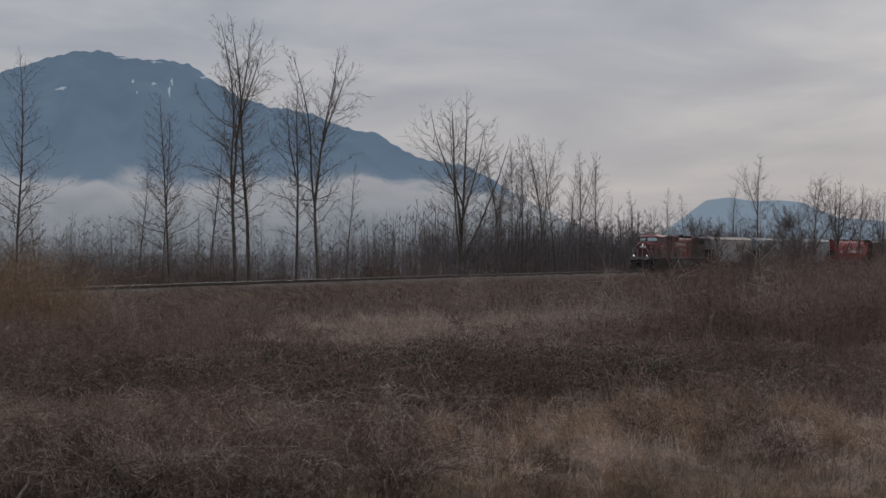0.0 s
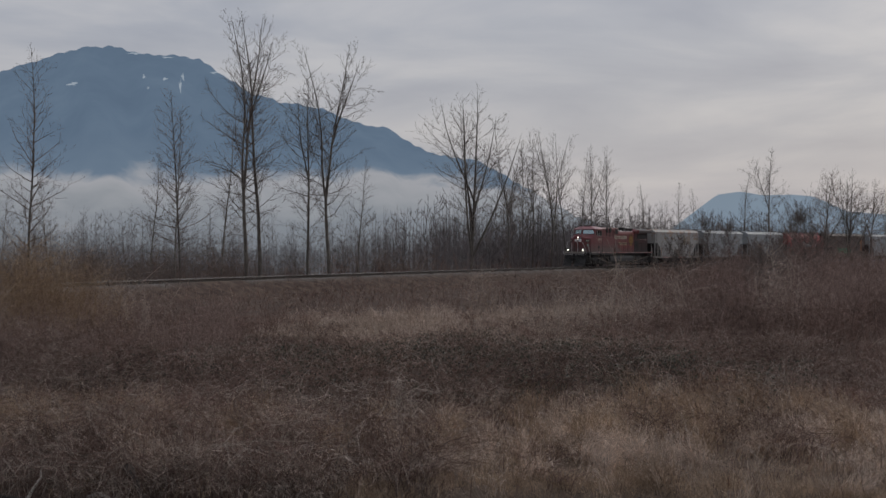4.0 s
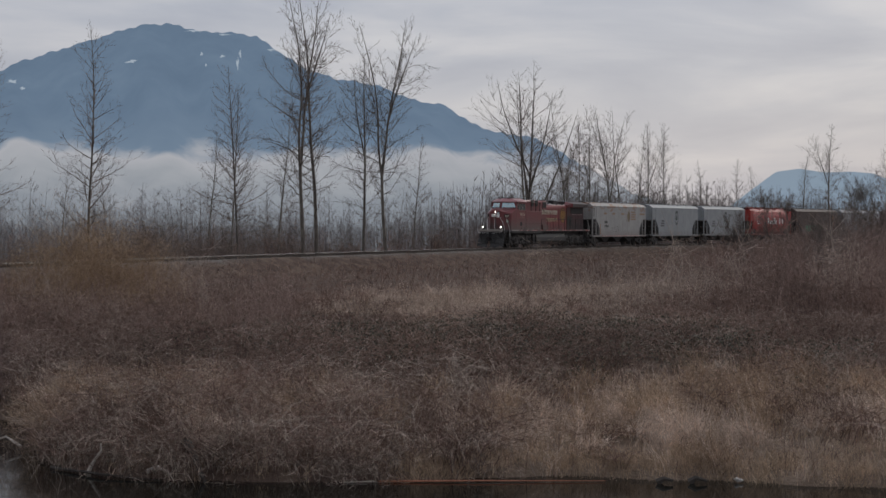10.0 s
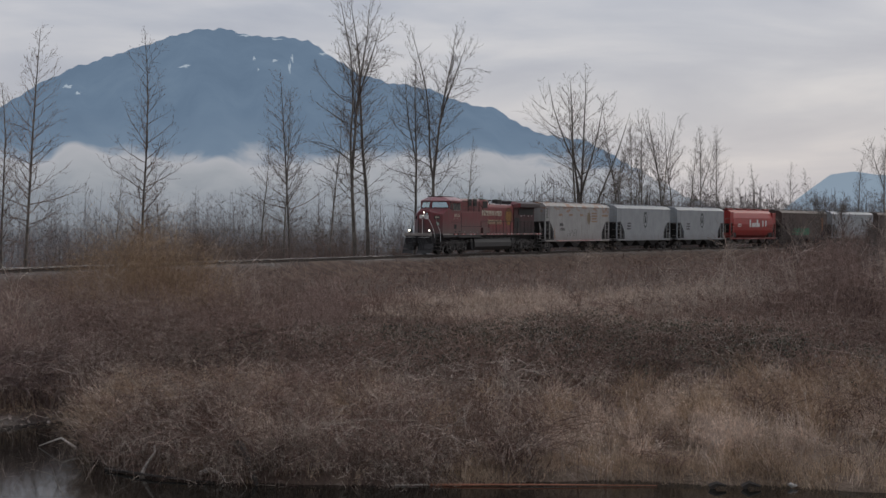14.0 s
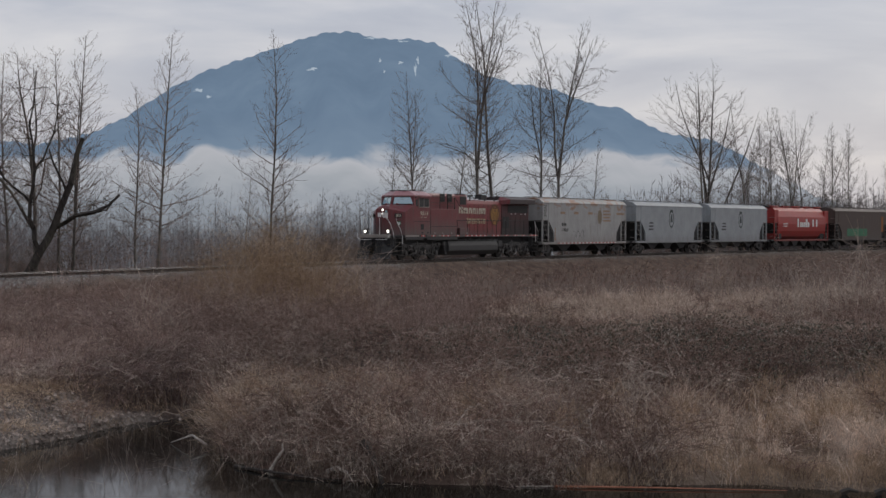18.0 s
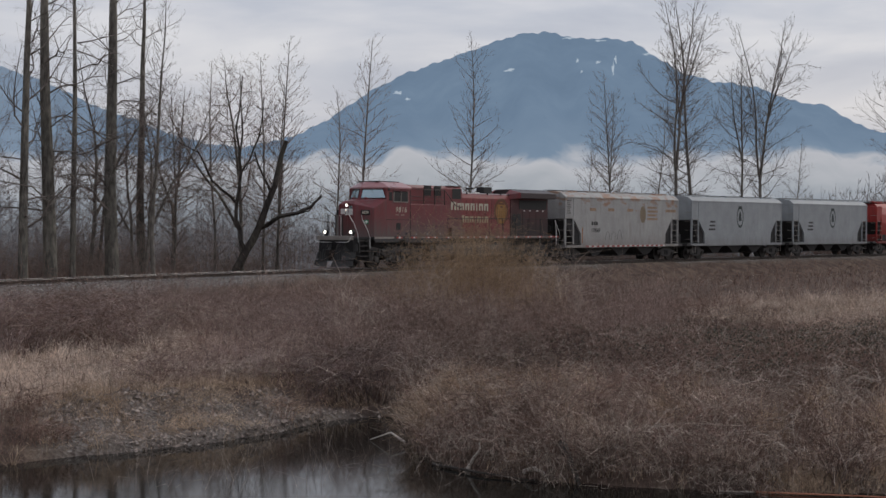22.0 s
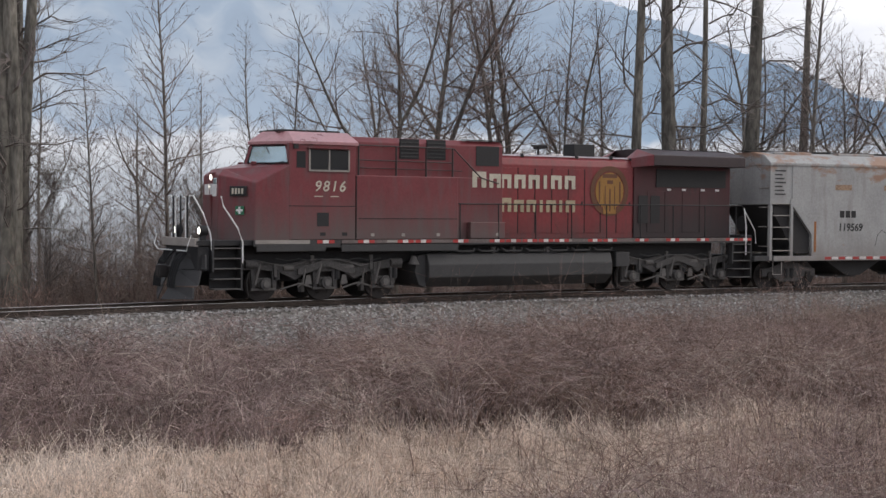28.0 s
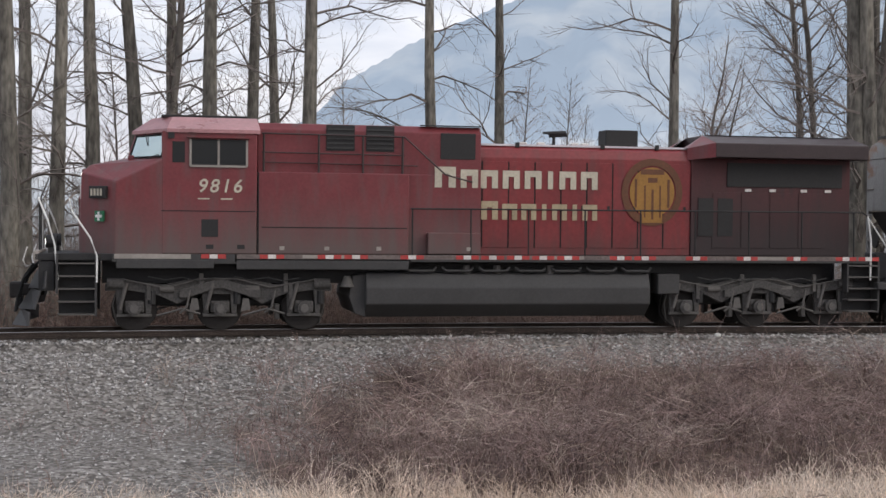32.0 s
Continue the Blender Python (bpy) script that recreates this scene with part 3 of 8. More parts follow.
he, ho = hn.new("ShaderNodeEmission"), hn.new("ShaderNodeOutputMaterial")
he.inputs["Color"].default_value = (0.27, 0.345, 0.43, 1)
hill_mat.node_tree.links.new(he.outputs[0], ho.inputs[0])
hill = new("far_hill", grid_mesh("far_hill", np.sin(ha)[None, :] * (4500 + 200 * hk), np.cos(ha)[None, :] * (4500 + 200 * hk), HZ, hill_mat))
tagged(hill, "pale blue far hill in haze", "hill", kind="structure")

# ---- railway ----
STEEL = material("worn_rail_steel", [(0.045, 0.034, 0.028), (0.08, 0.062, 0.052)], 0.5, 0.6, scale=2, fine=30, bump=0.1)
RAILHEAD = material("polished_rail_head", [(0.24, 0.23, 0.22), (0.32, 0.31, 0.30)], 0.38, 0.9, scale=2, fine=30, fine_amount=0.1, bump=0)
TIE = material("creosoted_tie_wood", [(0.05, 0.042, 0.036), (0.085, 0.07, 0.058), (0.12, 0.105, 0.09)], 0.9, scale=2, fine=30, bump=0.5, by_object=0.25, stretch=(1, 6, 6))
BALLAST = material("ballast_stone", [(0.17, 0.16, 0.15), (0.31, 0.295, 0.28), (0.52, 0.50, 0.475)], 0.92, scale=8, fine=50, fine_amount=0.3, bump=0.3, by_island=0.62, spec=0.2)


def sweep(profile, us, left, z, material_, name):
    """A closed profile (across, up) drawn along the track."""
    pr = np.array(profile)
    rows = []
    for a, h in pr:
        x, y = track(us, left + a)
        rows.append(np.stack([x, y, np.full(len(us), z + h)], -1))
    v = np.stack(rows, 1)
    n, k = v.shape[:2]
    idx = np.arange(n * k).reshape(n, k)
    nxt = np.roll(idx, -1, axis=1)
    quads = np.stack([idx[:-1], nxt[:-1], nxt[1:], idx[1:]], -1).reshape(-1, 4)
    return fill_mesh(name, v.reshape(-1, 3), quads, material_)


railway = tagged(new("railway_track"), "single railway track with rusty rails on wooden ties", "railway track", kind="structure")
us_rail = np.arange(-255.0, 300.0, 1.0)
for side in (0.7175, -0.7175):
    r = new("rail", sweep([(-0.07, -0.17), (0.07, -0.17), (0.07, -0.155), (0.012, -0.14), (0.012, -0.05), (0.035, -0.04), (0.035, -0.012), (-0.035, -0.012), (-0.035, -0.04), (-0.012, -0.05), (-0.012, -0.14), (-0.07, -0.155)], us_rail, side, RAIL_Z, STEEL, "rail"))
    r.parent = railway
    h = new("rail_head", sweep([(-0.033, -0.012), (0.033, -0.012), (0.028, 0.0), (-0.028, 0.0)], us_rail, side, RAIL_Z, RAILHEAD, "rail_head"))
    h.parent = r


# ---- trees ----
def grow(seed, tall, trunk_r, first=0.25, limbs=22, limb_len=0.28, rise=0.9, levels=3, twigs=5, wander=0.10, fork=0, lean=0.0, droop=0.0, crook=0.25, top=0.25, fine=0.0045):
    """Segments of a bare tree: lists of (p0, p1, r0, r1) for the trunk and for the limbs.
    first: where the limbs begin, limb_len: their length, both in parts of the height; rise: how steeply they go up."""
    rng = random.Random(seed)
    trunk, limb = [], []

    def rvec(s):
        return Vector((rng.gauss(0, s), rng.gauss(0, s), rng.gauss(0, s)))

    def branch(p, d, r, length, level):
        n = 5 if level == 1 else (3 if level == 2 else (1 if level == levels else 2))
        step = length / n
        for i in range(n):
            r1 = max(fine * 0.7, r * (1 - 0.8 * (i + 1) / n))
            ra = max(fine, r * (1 - 0.8 * i / n))
            d = (d + rvec(crook / (1 + 0.3 * level)) + Vector((0, 0, 0.10 * rise - droop))).normalized()
            q = p + d * step
            limb.append((p, q, ra, r1, level >= levels))
            if level < levels:
                for _ in range(max(1, round(twigs * (0.38 + rng.random() * 0.4))) if i or level > 1 else 1):
                    side = rvec(1.0)
                    side = (side - d * side.dot(d)).normalized()
                    kd = (d * rng.uniform(0.7, 1.2) + side * rng.uniform(0.45, 0.85) + Vector((0, 0, 0.22 * rise))).normalized()
                    k = p.lerp(q, rng.random())
                    branch(k, kd, max(fine, ra * rng.uniform(0.35, 0.6)), length * rng.uniform(0.34, 0.62) * (1 - 0.45 * i / n), level + 1)
            p = q

    def stem(p, d, r, length, begin, count, stems):
        n = 12
        step = length / n
        pts = []
        for i in range(n):
            f0, f1 = i / n, (i + 1) / n
            ra, rb = r * (1 - f0) ** 0.75 * (1.25 if i == 0 else 1.0) + 0.006, r * (1 - f1) ** 0.75 + 0.006
            d = (d + rvec(wander) + Vector((0, 0, 0.12))).normalized()
            q = p + d * step
            trunk.append((p, q, ra, rb))
            pts.append((p, q, ra, f0))
            if stems and i >= 2 and rng.random() < stems * 0.35:
                stems -= 1
                sd = (d + rvec(0.35) * Vector((1, 1, 0.2))).normalized()
                stem(q, sd, rb * rng.uniform(0.65, 0.85), length * (1 - f1) * rng.uniform(0.75, 0.98), 0.1, int(count * 0.6), 0)
            p = q
        for j in range(count):
            f = begin + (1 - begin) * (j + rng.random()) / count
            i = min(n - 1, int(f * n))
            a, b, ra, _ = pts[i]
            ang = rng.uniform(0, 2 * math.pi)
            up = rise * rng.uniform(0.6, 1.2)
            bd = Vector((math.cos(ang), math.sin(ang), up)).normalized()
            ln = tall * limb_len * ((1 - f) ** 0.8 * (1 - top) + top) * rng.uniform(0.55, 1.15)
            branch(a.lerp(b, (f * n) % 1.0), bd, max(0.008, min(ra * 0.5, 0.008 + ln * 0.011)), ln, 1 if ln > 0.09 * tall else min(levels - 1, 2))

    stem(Vector((0, 0, -0.4)), Vector((lean, 0, 1)).normalized(), trunk_r, tall + 0.4, first, limbs, fork)
    return trunk, limb


def bare_tree(seed, tall, trunk_r, first=0.25, limbs=30, reach=0.25, spread=52, curve=0.16, forks=(), taper=0.8, jitter=0.10, lean=0.0, wander=0.03, sprigs=2.0, fine=0.006, widest=0.0):
    """A winter tree: a stem, stems that fork from it, upswept limbs, side branches on the limbs and twigs on those.
    forks: (place on the stem, degrees out); reach: length of the longest limb in parts of the height; widest: where on the crown it sits."""
    rng = random.Random(seed)
    trunk, limb = [], []

    def rv(k):
        return Vector((rng.gauss(0, k), rng.gauss(0, k), rng.gauss(0, k)))

    def side_of(d):
        v = rv(1.0)
        return (v - d * v.dot(d)).normalized()

    def spray(p, d, length, r):
        n = 6 if length > 2.0 else 4
        step = length / n
        twist = rng.uniform(0, 6.28)
        for i in range(n):
            d = (d + rv(jitter) + Vector((0, 0, curve * (1.1 - 0.4 * i / n)))).normalized()
            q = p + d * step
            ra, rb = max(fine, r * (1 - 0.85 * i / n)), max(fine * 0.8, r * (1 - 0.85 * (i + 1) / n))
            limb.append((p, q, ra, rb, ra < 0.012))
            share = max(1, round(sprigs * step * (0.6 if i == 0 else 1.0) + rng.uniform(-0.4, 0.5)))
            for _ in range(share):
                twist += 2.4 + rng.gauss(0, 0.5)
                a = side_of(d)
                b = d.cross(a)
                out = (a * math.cos(twist) + b * math.sin(twist))
                e = (d * rng.uniform(0.75, 1.15) + out * rng.uniform(0.55, 0.9) + Vector((0, 0, curve * 1.2))).normalized()
                ln = min(length * 0.5, (0.30 + 0.30 * length * (1 - 0.55 * i / n)) * rng.uniform(0.5, 1.15))
                k = p.lerp(q, rng.random())
                pa = k
                for j in range(3):
                    e = (e + rv(0.10) + Vector((0, 0, curve * 0.6))).normalized()
                    pb = pa + e * ln / 3
                    limb.append((pa, pb, max(fine * 0.75, min(ra * 0.6, 0.011) * (1 - 0.25 * j)), fine * 0.7, True))
                    for _ in range(2 if ln > 0.7 else 1):
                        t_ = (e + side_of(e) * rng.uniform(0.5, 0.9) + Vector((0, 0, curve))).normalized()
                        pm = pa.lerp(pb, rng.random())
                        limb.append((pm, pm + t_ * ln * rng.uniform(0.22, 0.45), fine * 0.65, fine * 0.4, True))
                    pa = pb
            p = q

    def stem(p, d, r, length, begin, count, upright):
        n = 14
        pts = []
        for i in range(n):
            ra, rb = (r * (1 - k / n) ** taper + 0.008 for k in (i, i + 1))
            d = (d + rv(wander) + Vector((0, 0, upright))).normalized()
            q = p + d * length / n
            trunk.append((p, q, ra * (1.2 if i == 0 and p.z < 0 else 1.0), rb))
            pts.append((p, q, ra, d))
            p = q
        az = rng.uniform(0, 6.28)
        for j in range(count):
            f = begin + (0.985 - begin) * (j + rng.random()) / count
            g = (f - begin) / (1 - begin)
            size = (0.35 + 0.65 * g / widest) if g < widest else ((1 - g) / (1 - widest)) ** 0.75
            i = min(n - 1, int(f * n))
            a, b, ra, dd = pts[i]
            az += 2.4 + rng.gauss(0, 0.6)
            tilt = radians(spread * (1.12 - 0.5 * g) + rng.gauss(0, 7))
            e = (Vector((math.cos(az), math.sin(az), 0)) * math.sin(tilt) + dd * math.cos(tilt)).normalized()
            ln = tall * reach * (0.12 + 0.88 * size) * rng.uniform(0.6, 1.12)
            spray(a.lerp(b, f * n - i), e, ln, min(ra * 0.5, 0.010 + 0.0085 * ln))
        return pts

    main = stem(Vector((0, 0, -0.4)), Vector((lean, 0, 1)).normalized(), trunk_r, tall + 0.4, first, limbs, 0.06)
    az = rng.uniform(0, 6.28)
    for f, out in forks:
        i = min(13, int(f * 14))
        a, b, ra, dd = main[i]
        az += 2.3 + rng.gauss(0, 0.3)
        o = radians(out)
        e = (Vector((math.cos(az), math.sin(az), 0)) * math.sin(o) + dd * math.cos(o)).normalized()
        stem(b, e, ra * 0.72, tall * (1 - f) * rng.uniform(0.80, 0.97), max(0.08, (first - f) / (1 - f) + 0.05), int(limbs * (1 - f) * 0.75), 0.035)
    return trunk, limb


def tree_meshes(name, segs, bark, twig):
    def arrays(seg):
        return [np.array([tuple(a[i]) for a in seg]) for i in (0, 1)] + [np.array([a[i] for a in seg]) for i in (2, 3)]
    trunk, limb = segs
    out = [("trunk", fill_mesh(name + "_trunk", *stick_arrays(*arrays(trunk), 9), bark, None, True))]
    v1, f1 = stick_arrays(*arrays([s for s in limb if not s[4]]), 3)
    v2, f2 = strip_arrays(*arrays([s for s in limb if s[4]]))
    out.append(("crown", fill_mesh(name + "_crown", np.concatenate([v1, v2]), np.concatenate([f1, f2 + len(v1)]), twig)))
    return out


KINDS = {
    "cottonwood": [tree_meshes("cottonwood", bare_tree(sd, 20.0, 0.175, 0.20, 50, 0.21, 62, 0.07, fk, jitter=0.15, wander=0.045, sprigs=4.0, fine=0.0095, widest=0.2), BARK, TWIG) for sd, fk in ((1, ((0.45, 18),)), (2, ((0.32, 15), (0.55, 20))), (3, ()))],
    "wide": [tree_meshes("wide", bare_tree(sd, 20.0, 0.21, 0.14, 34, 0.25, 62, 0.06, fk, jitter=0.12, wander=0.03, sprigs=3.0, fine=0.0105, widest=0.3), BARK, TWIG) for sd, fk in ((11, ((0.10, 26), (0.14, 32), (0.18, 20), (0.26, 27), (0.34, 20), (0.42, 28))), (12, ((0.08, 24), (0.12, 18), (0.2, 25), (0.28, 18), (0.36, 22))))],
    "alder": [tree_meshes("alder", bare_tree(sd, 12.0, 0.075, 0.16, 60, 0.25, 64, 0.06, (), jitter=0.10, wander=0.022, sprigs=5.2, fine=0.0066, widest=0.15), BARK, TWIG_RED) for sd in (21, 22, 23)],
    "thin": [tree_meshes("thin", bare_tree(sd, 14.0, 0.085, 0.28, 44, 0.20, 62, 0.06, (), jitter=0.12, lean=ln, wander=0.03, sprigs=4.4, fine=0.0072, widest=0.25), BARK, TWIG) for sd, ln in ((31, 0.02), (32, -0.13), (33, 0.06))],
    "tall": [tree_meshes("tall", grow(s, 24.0, 0.32, 0.13, 26, 0.22, 0.5, 3, 3, 0.028, 0, droop=0.0, crook=0.35), BARK_MOSS, TWIG) for s in (41, 42, 43, 44)],
    "spreading": [tree_meshes("spreading", bare_tree(sd, 16.0, 0.17, 0.12, 46, 0.30, 64, 0.06, fk, jitter=0.24, wander=0.06, sprigs=4.6, fine=0.0062, widest=0.35), BARK, TWIG_RED) for sd, fk in ((51, ((0.30, 26),)), (52, ((0.24, 22), (0.5, 25))))],
    "shrub": [tree_meshes("shrub", grow(s, 6.0, 0.05, 0.05, 26, 0.55, 1.1, 3, 4, 0.1, 2, crook=0.25), TWIG, TWIG) for s in (71, 72)],
}
BASE_TALL = {"cottonwood": 20, "wide": 20, "alder": 12, "thin": 14, "tall": 24, "spreading": 16, "snag": 11, "shrub": 6}
LABELS = {
    "cottonwood": "tall bare cottonwood tree with upswept branches in winter",
    "wide": "large bare cottonwood with a wide fan of branches",
    "alder": "bare conical alder with fine reddish side twigs",
    "thin": "slender bare young tree behind the railway",
    "tall": "tall mossy cottonwood trunk with sparse bare limbs",
    "spreading": "bare spreading tree with crooked reddish limbs",
    "snag": "dark broken dead tree leaning beside the track",
    "shrub": "bare multi-stemmed shrub in the winter field",
}
tree_count = [0]


def ground_z(x, y):
    return float(height(np.array([[x]]), np.array([[y]]))[0, 0])


def plant(kind, x, y, tall, girth=1.0, group=""):
    i = tree_count[0]
    tree_count[0] += 1
    rng = random.Random(900 + i)
    s = tall / BASE_TALL[kind]
    root = tagged(new("shrub" if kind == "shrub" else "tree"), LABELS[kind], "shrub" if kind == "shrub" else "tree", group or "trees along the railway")
    root.matrix_world = pose(x, y, ground_z(x, y), 0, 0, rng.uniform(0, 360))
    for name, me in KINDS[kind][i % len(KINDS[kind])]:
        o = new(name, me)
        o.parent = root
        o.scale = (s * (girth if name == "trunk" else 1), s * (girth if name == "trunk" else 1), s)
    return root


# beyond the track where the train comes from
for kind, x, y, t in (
        ("thin", -28.5, 97.7, 8.3), ("alder", -27.4, 101.4, 18.3), ("thin", -27.5, 107.2, 8.9), ("thin", -21.3, 114.4, 11.6), ("thin", -20.1, 119.1, 15.9), ("alder", -20.3, 124.0, 17.9), ("thin", -17.0, 124.6, 15.5),
        ("cottonwood", -14.9, 127.2, 25.5), ("cottonwood", -14.2, 130.1, 26.0), ("cottonwood", -10.3, 137.4, 20.8), ("cottonwood", -8.3, 141.0, 25.0), ("thin", -5.9, 148.4, 13.5)):
    plant(kind, x, y, t, 0.85)
for kind, x, y, t in (
        ("wide", 6.8, 169.6, 23.5), ("cottonwood", 11.5, 176.8, 17), ("thin", 13.9, 182.9, 18), ("cottonwood", 16.2, 193.3, 18), ("thin", 15.2, 188.0, 16), ("thin", 19.8, 195.0, 17), ("thin", 23.5, 203.0, 18), ("cottonwood", 12.6, 190.0, 15), ("thin", 32.0, 215.0, 13), ("thin", 39.5, 227.0, 12), ("cottonwood", 18.4, 191.9, 20.5), ("thin", 21.5, 200.1, 20.5), ("cottonwood", 25.7, 205.0, 19), ("thin", 28.7, 208.1, 19),
        ("cottonwood", 36.2, 222.1, 14.5), ("thin", 43.8, 232.9, 15), ("thin", 46.9, 236.9, 14), ("cottonwood", 57.8, 246.1, 17.7), ("cottonwood", 64.1, 255.1, 22.4)):
    plant(kind, x, y, t, 0.8)
# bushy trees on the near side, in front of the far cars
for kind, x, y, t in (("spreading", 59.3, 203.4, 15.8), ("wide", 62.1, 201.7, 15.3), ("spreading", 69.4, 214.2, 14.3), ("wide", 72.3, 212.3, 13.4), ("shrub", 37.7, 179.0, 6.8), ("shrub", 18.5, 72.0, 4.6), ("shrub", 22.0, 84.0, 4.2), ("shrub", 24.0, 95.0, 4.5), ("shrub", 29.0, 104.0, 6.0), ("shrub", 21.0, 108.0, 5.0), ("shrub", 33.0, 124.0, 6.2), ("shrub", 40.0, 140.0, 6.5), ("shrub", 31.0, 138.0, 5.5)):
    plant(kind, x, y, t, 0.8, "bushy trees on the near side")
# round the dead tree
for kind, x, y, t in (
        ("alder", -37.3, 86.0, 15.4), ("spreading", -36.1, 80.2, 14.7), ("alder", -40.0, 84.5, 14.9), ("alder", -37.1, 87.7, 16.7), ("spreading", -41.3, 76.5, 11.5), ("alder", -32.9, 88.1, 13.3), ("alder", -32.8, 91.9, 17.2), ("alder", -35.4, 84.0, 13.5), ("spreading", -39.6, 74.2, 12.5), ("alder", -39.4, 77.6, 13.0), ("spreading", -42.2, 72.6, 14.5), ("spreading", -41.0, 80.5, 13.0), ("spreading", -43.0, 63.2, 13.5), ("alder", -44.5, 66.0, 14.0), ("spreading", -42.6, 69.4, 11.5), ("alder", -41.2, 66.8, 9.0)):
    plant(kind, x, y, t)


def dead_tree(x, y, turn):
    """A leaning broken trunk, a hooked side limb and two crooked stems with a few stubs and twigs."""
    rng = random.Random(61)
    trunk, limb = [], []

    def run(pts, r0, r1, into, side=0):
        pts = [Vector(p) for p in pts]
        fine_pts = []
        for a, b in zip(pts, pts[1:]):
            fine_pts += [a.lerp(b, k / 3) + Vector((rng.gauss(0, 0.06), rng.gauss(0, 0.06), 0)) * (k > 0) for k in range(3)]
        fine_pts.append(pts[-1])
        n = len(fine_pts) - 1
        for i in range(n):
            ra, rb = (r0 + (r1 - r0) * k / n for k in (i, i + 1))
            into.append((fine_pts[i], fine_pts[i + 1], ra, rb) + (() if into is trunk else (False,)))
            for _ in range(side if i > 1 else 0):
                p, d = fine_pts[i], Vector((rng.gauss(0, 1), rng.gauss(0, 1), rng.uniform(-0.1, 1.2))).normalized()
                ln = rng.uniform(0.4, 1.6)
                for k in range(3):
                    q = p + d * ln / 3
                    limb.append((p, q, 0.03 * (1 - k * 0.28), 0.03 * (1 - (k + 1) * 0.28), False))
                    for _ in range(2):
                        limb.append((q, q + (d + Vector((rng.gauss(0, 0.7), rng.gauss(0, 0.7), rng.gauss(0.2, 0.5)))).normalized() * rng.uniform(0.25, 0.7), 0.010, 0.006, True))
                    d = (d + Vector((rng.gauss(0, 0.5), rng.gauss(0, 0.5), rng.gauss(0.1, 0.4)))).normalized()
                    p = q
    run([(0, 0, -0.3), (1.1, 0.1, 1.9), (2.3, 0.2, 4.2), (3.2, 0.1, 6.6), (3.9, 0.3, 9.3)], 0.30, 0.13, trunk, 1)
    run([(2.2, 0.2, 4.0), (3.4, -0.3, 4.75), (4.6, -0.5, 5.0), (5.3, -0.4, 5.35), (5.95, -0.3, 6.0)], 0.17, 0.08, limb, 1)
    run([(4.7, -0.5, 5.0), (5.2, -0.8, 5.1), (5.5, -1.0, 5.6)], 0.07, 0.03, limb, 0)
    run([(1.5, 0.1, 2.7), (0.9, 0.4, 4.6), (1.2, 0.7, 7.4), (0.9, 0.6, 10.0), (1.3, 0.8, 13.2)], 0.16, 0.03, limb, 2)
    run([(1.0, 0.5, 5.5), (-0.5, 0.9, 6.9), (-1.3, 1.0, 8.6), (-2.0, 1.3, 9.0)], 0.09, 0.03, limb, 1)
    run([(3.0, 0.1, 6.0), (2.3, -0.2, 7.6), (2.0, -0.3, 8.6)], 0.10, 0.04, limb, 1)
    run([(1.2, 0.7, 7.4), (2.3, 1.0, 9.6), (2.6, 1.1, 12.0)], 0.08, 0.02, limb, 2)
    root = tagged(new("dead_tree"), LABELS["snag"], "dead tree", "trees along the railway")
    root.matrix_world = pose(x, y, ground_z(x, y), 0, 0, turn)
    for name, me in tree_meshes("dead_tree", (trunk, limb), DEAD_BARK, DEAD_BARK):
        new(name, me).parent = root


DEAD_BARK = material("dark_dead_bark", [(0.035, 0.030, 0.027), (0.06, 0.052, 0.045), (0.085, 0.078, 0.06)], 0.92, scale=0.9, fine=9, fine_amount=0.4, bump=0.6, bump_size=0.03, spec=0.15, stretch=(1, 1, 0.25))
dead_tree(-36.05, 77.0, 25.0)
# tall trunks near the middle
for kind, x, y, t, g in (("tall", -39.7, 61.9, 25, 0.75), ("tall", -39.6, 64.2, 26, 1.1), ("tall", -39.1, 65.5, 24, 0.55), ("tall", -38.2, 68.1, 27, 1.1), ("thin", -36.7, 69.8, 16, 1.3), ("thin", -44.0, 76.5, 14, 1.3)):
    plant(kind, x, y, t, g)
for kind, x, y, t in (
        ("tall", -46.5, 38.6, 26), ("tall", -49.1, 40.1, 24), ("alder", -45.1, 41.2, 9.5), ("alder", -45.7, 44.2, 14), ("shrub", -46.0, 35.8, 4.6), ("shrub", -47.2, 40.0, 5.2), ("shrub", -48.0, 32.5, 4.8), ("shrub", -46.8, 46.0, 4.6), ("shrub", -47.5, 49.5, 5.0), ("shrub", -49.0, 28.5, 4.4), ("thin", -50.2, 52.0, 12.8), ("spreading", -44.4, 53.3, 14.5), ("spreading", -44.5, 54.9, 17),
        ("spreading", -44.2, 58.4, 14.8), ("spreading", -43.4, 58.7, 17), ("alder", -44.4, 62.2, 14.6), ("tall", -42.4, 76.7, 22)):
    plant(kind, *swing(x, y), t)
# the wood at the end
for kind, x, y, g in (
        ("tall", -44.0, 10.8, 1.1), ("tall", -49.0, 10.4, 1), ("tall", -45.3, 12.0, 0.9), ("tall", -49.5, 12.4, 1), ("tall", -49.8, 14.1, 1), ("thin", -48.0, 15.1, 1.2), ("tall", -52.0, 15.1, 0.9), ("tall", -46.2, 17.0, 1),
        ("tall", -51.4, 17.9, 0.9), ("tall", -54.4, 18.7, 0.8), ("tall", -47.6, 19.9, 1), ("tall", -49.2, 24.2, 0.8), ("tall", -52.1, 27.0, 0.8), ("alder", -63.1, 31.2, 1), ("tall", -49.3, 32.7, 0.75), ("thin", -54.9, 39.5, 1),
        ("thin", -52.8, 39.4, 1), ("tall", -46.2, 38.3, 1.3), ("tall", -51.9, 41.3, 0.8)):
    plant(kind, *swing(x, y), 11 if kind == "alder" else 24, g)


